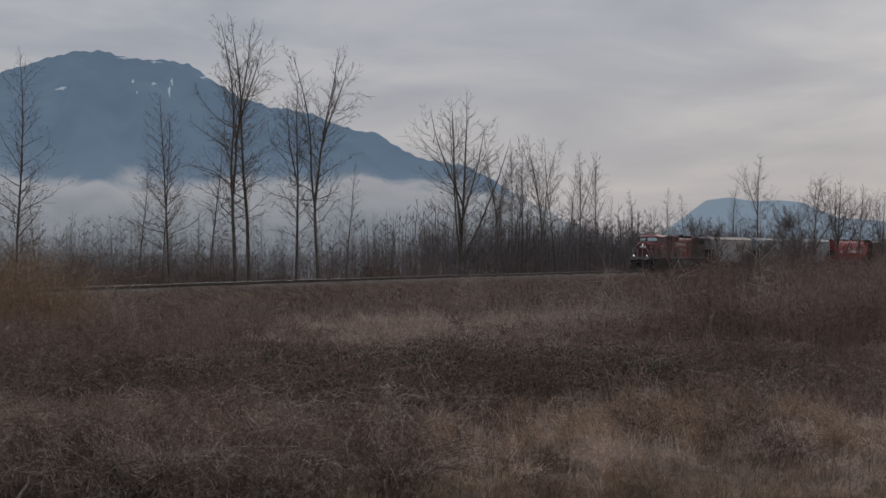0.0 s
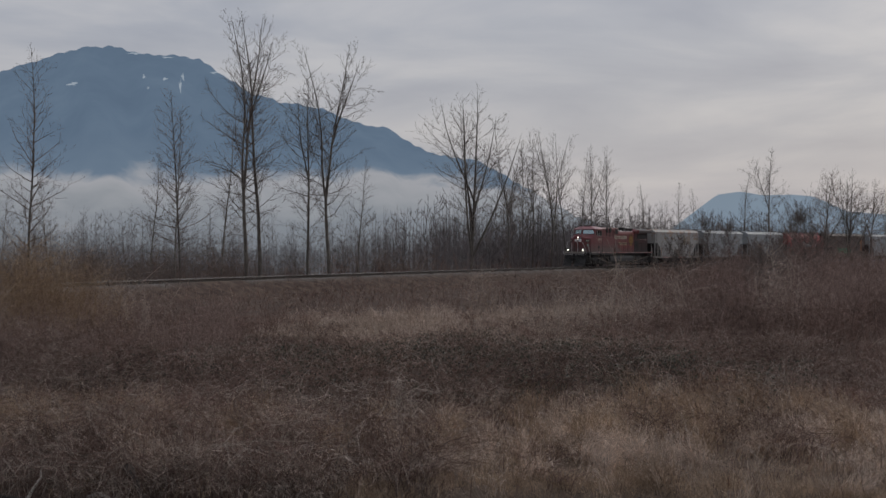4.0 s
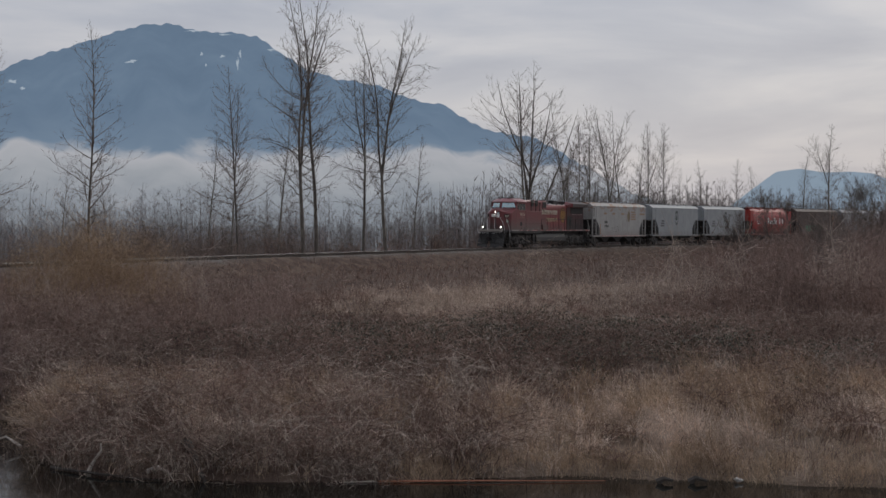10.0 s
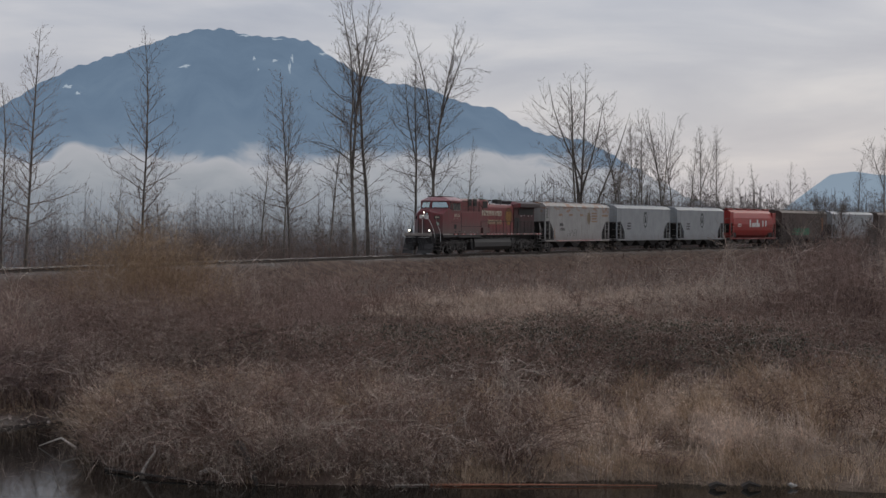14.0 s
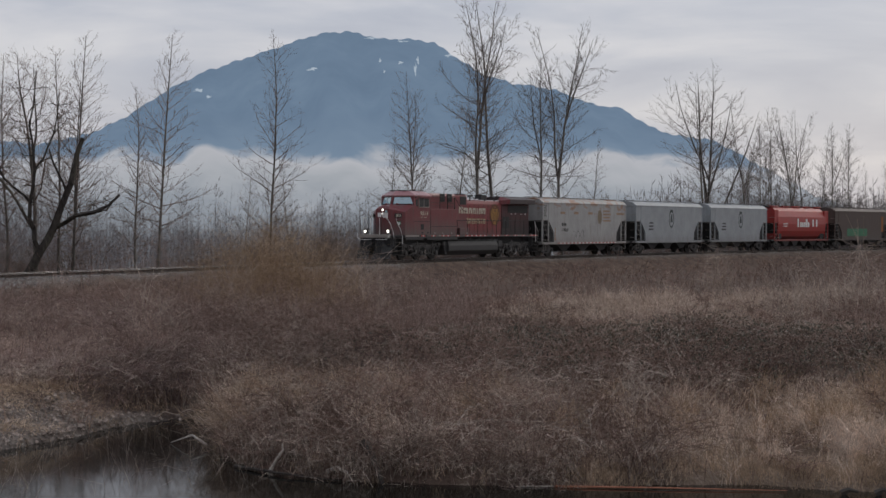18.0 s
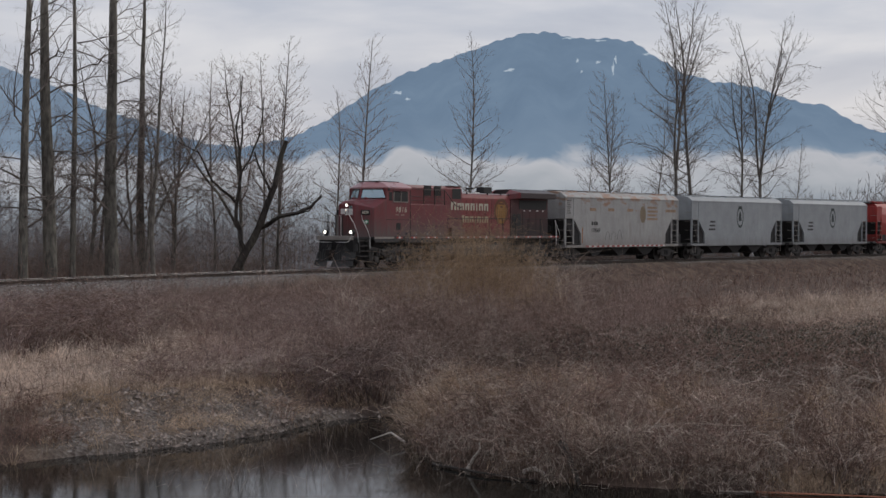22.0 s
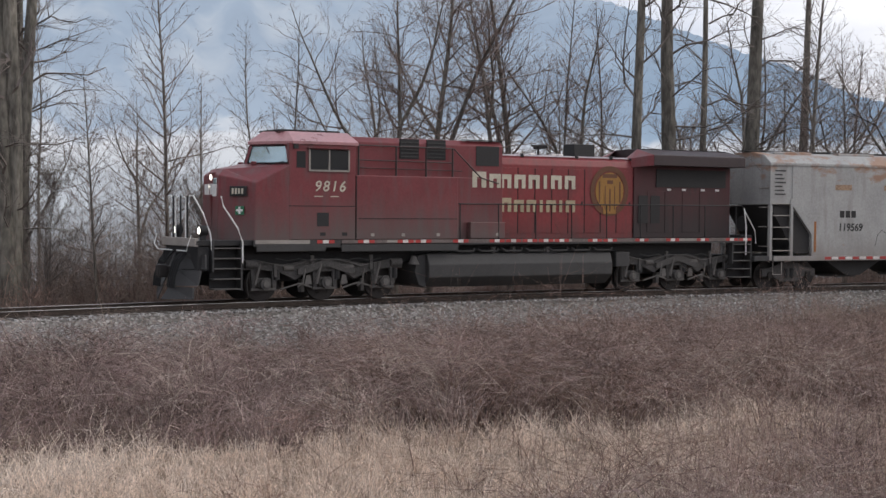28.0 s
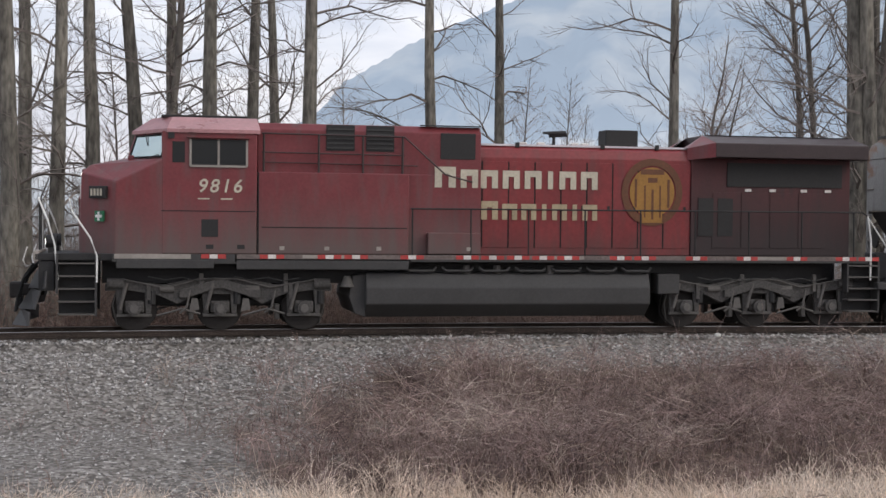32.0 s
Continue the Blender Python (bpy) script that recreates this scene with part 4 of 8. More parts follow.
rt = random.Random(77)
for k in range(34):
    u_t, o_t = 146 + 92 * (k + rt.random()) / 34, rt.uniform(17, 44)
    tx_, ty_ = track(u_t, -o_t)
    plant(("alder", "thin", "alder", "spreading")[k % 4], float(tx_), float(ty_), rt.uniform(9.5, 16.0))


# ---- brush, grass and the woods behind ----
rs = np.random.default_rng(5)


def scatter(n, az, r, power, centre=(0.0, 0.0)):
    """Points of a sector round a centre, denser towards it."""
    a = np.radians(rs.uniform(az[0], az[1], n))
    k = rs.uniform(0, 1, n)
    rr = (r[0] ** power + k * (r[1] ** power - r[0] ** power)) ** (1 / power)
    return centre[0] + np.sin(a) * rr, centre[1] + np.cos(a) * rr


def near_eye(x, y):
    return np.minimum(np.hypot(x, y), np.hypot(x - END[0], y - END[1]))


def canes(x, y, tall, radius, bend=0.5, twigs=2, droop=0.3, steps=3, base_z=None, arch=0.0, over=0.0, way=None):
    """Arching canes with side twigs: arrays of segments."""
    n = len(x)
    z = height(x, y) if base_z is None else base_z
    a = rs.uniform(0, 2 * np.pi, n)
    if over:
        a = np.arctan2(-y, -x) + rs.normal(0, over, n)
    if way is not None:
        a = way + rs.normal(0, 0.55, n)
    lean = rs.uniform(0.15, 1.0, n) * bend
    dirs = np.stack([np.cos(a), np.sin(a), np.zeros(n)], -1)
    base = np.stack([x, y, z - 0.05], -1)
    pts = []
    for k in range(steps + 1):
        f = k / steps
        up = tall * ((1 + arch) * f - arch * f * f * 1.35 - droop * rs.uniform(0.3, 1.2, n) * lean * f * f)
        out = tall * lean * f ** 1.4 * (1 + 0.8 * arch)
        pts.append(base + dirs * out[:, None] + np.stack([0 * up, 0 * up, up], -1) + rs.normal(0, 0.035, (n, 3)) * tall[:, None] * (f > 0))
    p0, p1, r0, r1 = [], [], [], []
    for k in range(steps):
        p0.append(pts[k]), p1.append(pts[k + 1])
        r0.append(radius * (1 - 0.75 * k / steps)), r1.append(radius * (1 - 0.75 * (k + 1) / steps))
    for j in range(twigs):
        k = rs.integers(1, steps, n) if steps > 1 else np.zeros(n, int)
        allp = np.stack(pts, 1)
        i = np.arange(n)
        q = allp[i, k] + (allp[i, k + 1] - allp[i, k]) * rs.uniform(0, 1, (n, 1))
        d = rs.normal(0, 1, (n, 3)) * [1, 1, 0.5] + [0, 0, 0.5]
        d /= np.linalg.norm(d, axis=1, keepdims=True)
        p0.append(q), p1.append(q + d * (tall * rs.uniform(0.2, 0.5, n))[:, None])
        r0.append(radius * 0.5), r1.append(radius * 0.2)
    return [np.concatenate(v) for v in (p0, p1, r0, r1)]


def brush(name, segs, mat, label, category, sides=3):
    o = new(name, sticks(name, *segs, sides, mat) if sides else ribbons(name, *segs, mat))
    return tagged(o, label, category, kind="stuff")


def keep_field(x, y, margin=3.4, allow_grass=0.08, gravel=0.04):
    off, at = track_offset(x, y)
    g, v = grass_zone(x, y), gravel_zone(x, y)
    ok = (off > margin + 0.5 * wobble(x, y, 2.0, 8.0)) & (shore(x, y) > -0.3)
    ok &= rs.uniform(0, 1, len(x)) > g * (1 - allow_grass)
    ok &= rs.uniform(0, 1, len(x)) > v * (1 - gravel)
    return ok


def canopy(x, y):
    """How tall the brush stands: higher on the mound and in the thickets, lower by the ballast."""
    az = np.degrees(np.arctan2(x, y))
    r = np.hypot(x, y)
    off, at = track_offset(x, y)
    t = 0.85 + 0.35 * wobble(x, y, 4.5, 9.0) + 0.4 * wobble(x, y, 1.8, 10.0)
    t = t + 0.1 * np.exp(-(((x - 1.8) / 8.0) ** 2 + ((y - 40) / 6.0) ** 2))
    t = t * (1 - 0.45 * smooth(44, 48, r) * smooth(64, 58, r) * smooth(9, 5, np.abs(x + 0.5)))
    t = np.maximum(0.2, t) + 1.5 * smooth(7, 12, az) * smooth(48, 75, r)
    t = t + 0.7 * smooth(-9, -14, az) * smooth(36, 46, r) * smooth(75, 60, r)
    return t * (0.45 + 0.4 * smooth(160, 135, at) + (0.55 - 0.4 * smooth(160, 135, at)) * smooth(3.0, 6.5, off))


# reddish bramble, seen from the far bank
bx, by = scatter(32000, (-37, 20), (24.8, 215), -0.35)
ok = keep_field(bx, by, 2.4)
bx, by = bx[ok], by[ok]
bt = canopy(bx, by) * rs.uniform(0.45, 1.2, len(bx))
up_ = rs.uniform(0, 1, len(bx)) < 0.45
brush("bramble", canes(bx[~up_], by[~up_], bt[~up_], np.maximum(0.006, near_eye(bx[~up_], by[~up_]) * 0.00018), 0.85, arch=0.7), CANE, "dense reddish-brown winter bramble covering the field", "bramble", 0)
bx, by, bt = bx[up_], by[up_], bt[up_] * rs.uniform(0.9, 1.6, up_.sum())
brush("upright_shoots", canes(bx, by, bt, np.maximum(0.005, near_eye(bx, by) * 0.00014), 0.4, 4, 0.1), CANE, "upright bare reddish shoots among the bramble", "bramble", 0)
# tall reddish shoots on the way to the embankment
bx, by = scatter(9500, (-31, -7), (36, 78), -0.4)
ok = keep_field(bx, by, 5.0) & (wobble(bx, by, 5.0, 25.0) > -0.2)
bx, by = bx[ok], by[ok]
bt = rs.uniform(0.9, 2.1, len(bx)) * (0.9 + 0.4 * wobble(bx, by, 4.0, 26.0))
brush("tall_shoots", canes(bx, by, bt, np.maximum(0.005, near_eye(bx, by) * 0.00013), 0.3, 4, 0.05), THICKET, "tall bare reddish shoots between slough and railway", "bramble", 0)
# and along the embankment where the train passes closest
bx, by = scatter(26000, (-99, -20), (17, 46), -0.2, END)
ok = keep_field(bx, by, 3.6, 0.01)
bx, by = bx[ok], by[ok]
bt = np.clip(canopy(bx, by), 0.3, 1.25) * rs.uniform(0.4, 1.1, len(bx))
brush("bramble", canes(bx, by, bt, np.maximum(0.006, near_eye(bx, by) * 0.00022), 0.9, 2, 0.4, arch=0.8), CANE_NEAR, "low tangled reddish bramble below the ballast", "bramble", 0)
# arching clumps, each from one root
def clumps(n, az, r, power, centre, per, spread, mat, name, label, margin=3.4, pale=0.0):
    x, y = scatter(n, az, r, power, centre)
    ok = keep_field(x, y, margin, 0.06 if r[0] > 20 else 0.01) & (shore(x, y) > 0.1)
    x, y = x[ok], y[ok]
    t = np.clip(canopy(x, y) * 1.15, 0.45, 2.3) * rs.uniform(0.7, 1.25, len(x))
    x, y, t = (np.repeat(v, per) for v in (x, y, t))
    m = len(x)
    z = height(x, y)
    x, y = x + rs.normal(0, spread, m), y + rs.normal(0, spread, m)
    return brush(name, canes(x, y, t * rs.uniform(0.55, 1.1, m), np.maximum(0.0055, near_eye(x, y) * 0.00017), 1.1, 3, 0.25, 4, z, 0.9), mat, label, "bramble", 0)


clumps(900, (-37, 20), (24.8, 80), -0.5, (0, 0), 30, 0.16, CANE, "bramble_clumps", "arching reddish-brown bramble clumps")
clumps(620, (-37, 20), (24.8, 60), -0.6, (0, 0), 10, 0.16, CANE_PALE, "pale_bramble_clumps", "tangled pale grey bramble clumps near the bank")
clumps(800, (-99, -20), (17, 44), -0.2, END, 26, 0.16, CANE_NEAR, "bramble_clumps", "arching reddish bramble clumps below the railway")
clumps(230, (-99, -20), (17, 40), -0.2, END, 12, 0.16, CANE_PALE, "pale_bramble_clumps", "pale dead bramble clumps below the railway")

clumps(240, (-31, -13), (34, 62), -0.5, (0, 0), 9, 0.18, CANE_PALE, "pale_bramble_clumps", "pale grey brush between the slough and the railway")
# canes and straw that hang over the water's edge
bx, by = scatter(14000, (-19, 20), (24.6, 29.5), 1.0)
si = shore(bx, by)
ok = (si > -0.28) & (si < 1.3)
bx, by = bx[ok], by[ok]
hang = rs.uniform(0, 1, len(bx)) < smooth(1.5, -1.5, bx)
hang &= wobble(bx, by, 0.9, 23.0) > -0.55
for mat, name, share in ((CANE, "bank_bramble", 0.5), (CANE_PALE, "pale_bank_bramble", 1.0)):
    pick = hang & (rs.uniform(0, 1, len(bx)) < share)
    hang &= ~pick
    qx, qy = bx[pick], by[pick]
    qt = rs.uniform(0.45, 1.05, len(qx)) * (0.8 + 0.35 * wobble(qx, qy, 1.3, 24.0))
    brush(name, canes(qx, qy, qt, np.full(len(qx), 0.0055), 1.0, 3, 0.7, 4, None, 0.7, 0.9), mat, "tangled bramble canes hanging over the water's edge", "bramble", 0)

bx, by = scatter(650, (-18, 3), (25.2, 32), 1.0)
ok = keep_field(bx, by) & (wobble(bx, by, 1.6, 28.0) > -0.1)
bx, by = bx[ok], by[ok]
brush("bank_canes", canes(bx, by, rs.uniform(0.7, 1.7, len(bx)), np.full(len(bx), 0.0062), 1.2, 4, 0.4, 9, None, 1.0, 1.4), CANE_PALE, "long pale bramble canes arching over the bank", "bramble", 0)

# pale dead canes and shoots over both
bx, by = scatter(3400, (-37, 20), (25.5, 120), -0.4)
cx, cy = scatter(2600, (-99, -20), (17, 40), -0.2, END)
bx, by = np.concatenate([bx, cx]), np.concatenate([by, cy])
ok = keep_field(bx, by)
bx, by = bx[ok], by[ok]
bt = canopy(bx, by) * rs.uniform(0.5, 1.35, len(bx))
brush("dead_shoots", canes(bx, by, bt, np.maximum(0.005, near_eye(bx, by) * 0.00015), 0.9, arch=0.6), CANE_PALE, "pale grey dead shoots among the bramble", "dead plants", 0)

# thicket of saplings in front of the far cars, from the clearing to the bend
T0, T1 = 7.0, 12.5
bx, by = scatter(9500, (4.5, 20), (58, 175), -0.3)
off, at = track_offset(bx, by)
ok = (off > 6) & (wobble(bx, by, 6.0, 12.0) > -0.45) & (rs.uniform(0, 1, len(bx)) < smooth(T0, T1, np.degrees(np.arctan2(bx, by)) + 1.2 * wobble(bx, by, 7.0, 29.0)))
bx, by = bx[ok], by[ok]
bt = rs.uniform(1.6, 3.6, len(bx)) * (0.75 + 0.35 * wobble(bx, by, 9.0, 13.0)) * (0.5 + 0.9 * smooth(T0, T1 + 3, np.degrees(np.arctan2(bx, by))))
brush("thicket", canes(bx, by, bt, np.maximum(0.008, near_eye(bx, by) * 0.00014), 0.35, 5, 0.1, 4), THICKET, "tall bare reddish thicket beside the railway", "thicket", 0)

# leaves that stay on the bramble mound
lx, ly = scatter(80000, (-16, 16), (31, 46), -0.3)
ok = (rs.uniform(0, 1, len(lx)) < np.exp(-(((lx - 2.2) / 6.5) ** 2 + ((ly - 39) / 5.5) ** 2)) + 0.02) & keep_field(lx, ly)
lx, ly = lx[ok], ly[ok]
lz = height(lx, ly) + canopy(lx, ly) * rs.uniform(0.2, 0.85, len(lx))
lp = np.stack([lx, ly, lz], -1)
ld = rs.normal(0, 1, (len(lx), 3))
ld /= np.linalg.norm(ld, axis=1, keepdims=True)
le = np.cross(ld, rs.normal(0, 1, (len(lx), 3)))
le /= np.linalg.norm(le, axis=1, keepdims=True)
lv = np.stack([lp - ld * 0.034, lp + le * 0.022, lp + ld * 0.036, lp - le * 0.022], 1).reshape(-1, 3)
leaves = new("bramble_leaves", fill_mesh("bramble_leaves", lv, np.arange(len(lv)).reshape(-1, 4), BRAMBLE_LEAF))
tagged(leaves, "dark green and purple leaves left on the bramble mound", "leaves", kind="stuff")


def tufts(n, az, r, power, centre, zone, tall, blades, name, label, mat=STRAW, spread=0.10, width=0.00013, lean=0.95):
    x, y = scatter(n, az, r, power, centre)
    g = zone(x, y)
    ok = (rs.uniform(0, 1, n) < g) & (shore(x, y) > -0.3)
    x, y = x[ok], y[ok]
    size = rs.uniform(0.5, 1.25, len(x)) * (1 + 0.35 * wobble(x, y, 1.7, 14.0))
    x, y, size, way = (np.repeat(v, blades) for v in (x, y, size, rs.uniform(0, 2 * np.pi, len(x))))
    x, y = x + rs.normal(0, spread, len(x)), y + rs.normal(0, spread, len(x))
    t = tall * size * rs.uniform(0.55, 1.15, len(x))
    s = canes(x, y, t, np.maximum(0.0035, near_eye(x, y) * width), lean, 0, 0.55, 4, way=way)
    return brush(name, s, mat, label, "dry grass", 0)


tufts(760, (-4, 19), (24.6, 36), -0.2, (0, 0), lambda x, y: grass_zone(x, y) * (wobble(x, y, 0.9, 31.0) > -0.05), 0.72, 24, "straw_grass", "dry straw-coloured grass leaning over the slough bank", STRAW_DULL, 0.13)
tufts(1500, (-5, 19), (24.6, 27.5), 1.0, (0, 0), lambda x, y: smooth(1.0, 0.5, shore(x, y)) * smooth(-2.6, -0.6, x) * (wobble(x, y, 0.8, 52.0) > -0.3), 0.42, 16, "bank_grass", "matted dry grass sloping to the water", STRAW_DULL, 0.12)
tufts(420, (-4, 19), (24.6, 35), -0.2, (0, 0), lambda x, y: grass_zone(x, y) * (wobble(x, y, 1.1, 51.0) > 0.0), 0.95, 30, "straw_grass", "pale straw tussocks on the slough bank", STRAW, 0.09)
tufts(6500, (-9, 15), (46, 95), -0.3, (0, 0), grass_zone, 0.85, 7, "straw_grass", "dull straw-coloured grass in a clearing of the bramble", STRAW_CLEAR)
tufts(13500, (-107, -18), (14, 33), -0.1, END, grass_zone, 0.66, 9, "straw_grass", "pale straw-coloured grass band below the bramble", STRAW, 0.10, 0.00018)
tufts(1100, (-38, 19), (24.8, 33), -0.2, (0, 0), lambda x, y: 0.8 * smooth(1.6, 0.2, shore(x, y)) * (wobble(x, y, 2.2, 15.0) > -0.1), 0.6, 14, "bank_grass", "tufts of dry grass along the water's edge", STRAW_DULL, 0.08)

def bank_patch(x, y):
    az, inland = np.degrees(np.arctan2(x, y)), shore(x, y)
    return smooth(-33, -31, az) * smooth(-16, -18, az) * smooth(0.0, 0.6, inland) * smooth(8.0, 5.0, inland) * (wobble(x, y, 0.7, 53.0) > -0.1)


tufts(4200, (-34, -15), (29, 41), -0.2, (0, 0), lambda x, y: 0.75 * bank_patch(x, y), 0.42, 14, "bank_grass", "dead grass and roots on the eroded bank", STRAW_DULL, 0.16, lean=1.5)
# single straw tussocks on the bank
more = [(q, 25.9 + 0.12 * q + rs.uniform(0.3, 8.0), rs.uniform(0.8, 1.25)) for q in rs.uniform(0.5, 10.5, 46)] + [(q, 26.2 - 0.14 * min(q + 5.5, 0) * 3 + rs.uniform(0.2, 5.0), rs.uniform(0.75, 1.2)) for q in rs.uniform(-9.0, -0.5, 34)]
for qx, qy, tall_ in more + list(((-8.3, 27.9, 0.9), (-7.8, 28.6, 0.8), (-5.0, 26.5, 0.95), (-4.5, 26.1, 0.8), (-2.0, 25.9, 0.7), (-0.4, 26.1, 0.8), (0.7, 26.4, 0.9), (2.2, 26.5, 0.8), (3.6, 26.9, 0.8), (1.4, 28.2, 0.9),
                      (5.4, 27.2, 0.8), (7.0, 27.5, 0.7), (4.4, 29.6, 1.0), (6.4, 30.6, 1.0), (8.4, 31.2, 1.1), (10.0, 29.2, 0.9), (3.0, 30.8, 0.9), (9.0, 33.5, 1.0), (-10.2, 30.6, 0.6))):
    n = 150
    px_, py_ = qx + rs.normal(0, 0.16, n), qy + rs.normal(0, 0.16, n)
    way = np.full(n, rs.uniform(3.6, 5.2))
    o = new("grass_tussock", ribbons("grass_tussock", *canes(px_, py_, tall_ * rs.uniform(0.55, 1.15, n), np.full(n, 0.0044), 1.1, 0, 0.6, 5, way=way), STRAW if tall_ < 0.97 else STRAW_DULL))
    tagged(o, "straw-coloured grass tussock leaning over the bank", "grass", "grass tussocks on the bank", kind="stuff")

# ochre willow and grey saplings in front of the line
for wx_, wy_, spread, tall_, n, mat, label, name in (
        (-14.4, 53.6, 3.5, 4.7, 820, WILLOW, "leafless willow bush with ochre shoots", "willow_bush"),
        (-10.6, 55.0, 1.8, 3.3, 26, CANE_PALE, "bare grey sapling bush beside the willow", "sapling_bush"),
        (-15.2, 51.0, 1.6, 3.2, 22, CANE_PALE, "bare grey sapling bush before the willow", "sapling_bush"),
        (-14.4, 40.5, 1.2, 2.8, 22, CANE_PALE, "bare pale sapling clump by the gravel heap", "sapling_bush"),
        (-17.0, 79.0, 1.2, 3.4, 24, CANE_PALE, "bare grey sapling bush near the embankment", "sapling_bush"),
        (-16.5, 46.5, 1.8, 2.2, 34, CANE, "bare reddish shrub above the bramble", "shrub"),
        (-13.6, 38.2, 1.4, 1.7, 40, CANE, "bare reddish shrub at the edge of the grass", "shrub"),
        (6.4, 60.0, 1.4, 3.6, 20, CANE_PALE, "bare grey sapling in the clearing", "sapling_bush"),
        (9.2, 63.0, 1.6, 4.2, 22, CANE_PALE, "bare grey sapling bush in the clearing", "sapling_bush"),
        (12.6, 68.0, 1.9, 4.6, 24, CANE_PALE, "bare grey sapling bush in the field", "sapling_bush"),
        (17.0, 66.0, 2.0, 4.4, 26, CANE_PALE, "bare grey sapling bush in the field", "sapling_bush"),
        (4.0, 88.0, 1.5, 3.4, 20, CANE_PALE, "bare grey sapling bush near the embankment", "sapling_bush")):
    qx, qy = wx_ + rs.normal(0, spread * 0.45, n), wy_ + rs.normal(0, spread * 0.45, n)
    qt = np.maximum(0.5, tall_ * rs.uniform(0.45, 1.05, n) * np.exp(-((qx - wx_) ** 2 + (qy - wy_) ** 2) / (2.2 * spread ** 2)))
    root = tagged(new(name), label, "shrub", "bare shrubs before the railway")
    if n > 100:
        for k in range(90):
            g = slice(k, k + 1)
            o = new("shoot", sticks("shoot", *canes(qx[g], qy[g], qt[g], np.full(1, 0.0075), 0.36, 9, 0.05, 4), 3, mat))
            o.parent = root
        o = new("shoot_mass", sticks("shoot_mass", *canes(qx[90:], qy[90:], qt[90:], np.full(n - 90, 0.0068), 0.36, 7, 0.05, 4), 3, mat))
        o.parent = root
        o["kind"] = "stuff"
        continue
    for k in range(n):
        g = slice(k, k + 1)
        o = new("stem", sticks("stem", *canes(qx[g], qy[g], qt[g], np.full(1, 0.006 + 0.0022 * tall_ * (1 if mat is CANE_PALE else 0.6)), 0.42, 14, 0.05, 6), 3, mat))
        o.parent = root

# undergrowth behind the track
bx, by = scatter(17000, (-105, -15), (30, 62), 0.6, END)
cx, cy = scatter(16000, (-34, 19), (75, 260), -0.2)
bx, by = np.concatenate([bx, cx]), np.concatenate([by, cy])
off, at = track_offset(bx, by)
ok = (off < -4.0) & (off > -16)
bx, by = bx[ok], by[ok]
bt = rs.uniform(0.8, 2.3, len(bx)) * (1 + 0.5 * wobble(bx, by, 6, 16.0)) * (1 + 0.5 * smooth(60, 110, np.hypot(bx, by)) + 0.5 * smooth(150, 190, at[ok]))
brush("undergrowth", canes(bx, by, bt, np.maximum(0.008, near_eye(bx, by) * 0.00017), 0.4, 4, 0.15, 3), CANE, "reddish-brown undergrowth behind the railway", "undergrowth", 0)

# reddish brush close behind the rails
bx, by = scatter(16000, (-95, -19), (30, 60), 0.6, END)
off, at = track_offset(bx, by)
ok = (off < -3.4 + 0.6 * wobble(bx, by, 2.0, 32.0)) & (off > -9)
bx, by = bx[ok], by[ok]
bt = rs.uniform(0.7, 1.7, len(bx)) * (1 + 0.35 * wobble(bx, by, 4.0, 33.0)) * (1 + 0.5 * smooth(172, 190, at[ok]))
brush("trackside_brush", canes(bx, by, bt, np.maximum(0.007, near_eye(bx, by) * 0.0002), 0.5, 4, 0.15, 3, arch=0.3), CANE, "reddish-brown brush close behind the rails", "undergrowth", 0)


def far_wood(name, n, az, r, power, centre, tall, branches, label, mat, thick, depth=(-14, -400), fade=None):
    """Many slender trees: a stem of three pieces and upswept branches with twigs."""
    x, y = scatter(n, az, r, power, centre)
    off, at = track_offset(x, y)
    ok = (off < depth[0]) & (off > depth[1]) & (wobble(x, y, 14, 17.0) > -0.75)
    if fade:
        ok &= rs.uniform(0, 1, len(x)) < smooth(fade[0], fade[1], np.degrees(np.arctan2(x, y)))
    x, y = x[ok], y[ok]
    n = len(x)
    t = rs.uniform(tall[0], tall[1], n) * (1 + 0.25 * wobble(x, y, 11, 18.0))
    rad = thick * t / 10
    z = height(x, y)
    top = np.stack([x + rs.normal(0, 0.05, n) * t, y + rs.normal(0, 0.05, n) * t, z + t], -1)
    base = np.stack([x, y, z - 0.3], -1)
    rad = rad * 0.75
    segs = [[base, base + (top - base) * 0.55, rad, rad * 0.6], [base + (top - base) * 0.55, top, rad * 0.6, rad * 0.1]]
    for j in range(branches):
        f = rs.uniform(0.25, 0.95, n)
        q = base + (top - base) * f[:, None]
        a = rs.uniform(0, 2 * np.pi, n)
        ln = t * rs.uniform(0.14, 0.34, n) * (1.15 - f)
        e = q + np.stack([np.cos(a) * ln, np.sin(a) * ln, ln * rs.uniform(0.2, 1.3, n)], -1)
        segs.append([q, e, rad * 0.45, rad * 0.14])
        for k in range(3):
            m = q + (e - q) * rs.uniform(0.3, 0.9, (n, 1))
            g = m + (e - q) * 0.25 + rs.normal(0, 0.25, (n, 3)) * ln[:, None] + np.stack([0 * ln, 0 * ln, 0.25 * ln], -1)
            segs.append([m, g, rad * 0.26, rad * 0.10])
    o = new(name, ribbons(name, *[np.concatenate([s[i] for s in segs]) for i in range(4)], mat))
    tagged(o, label, "woods", kind="stuff")


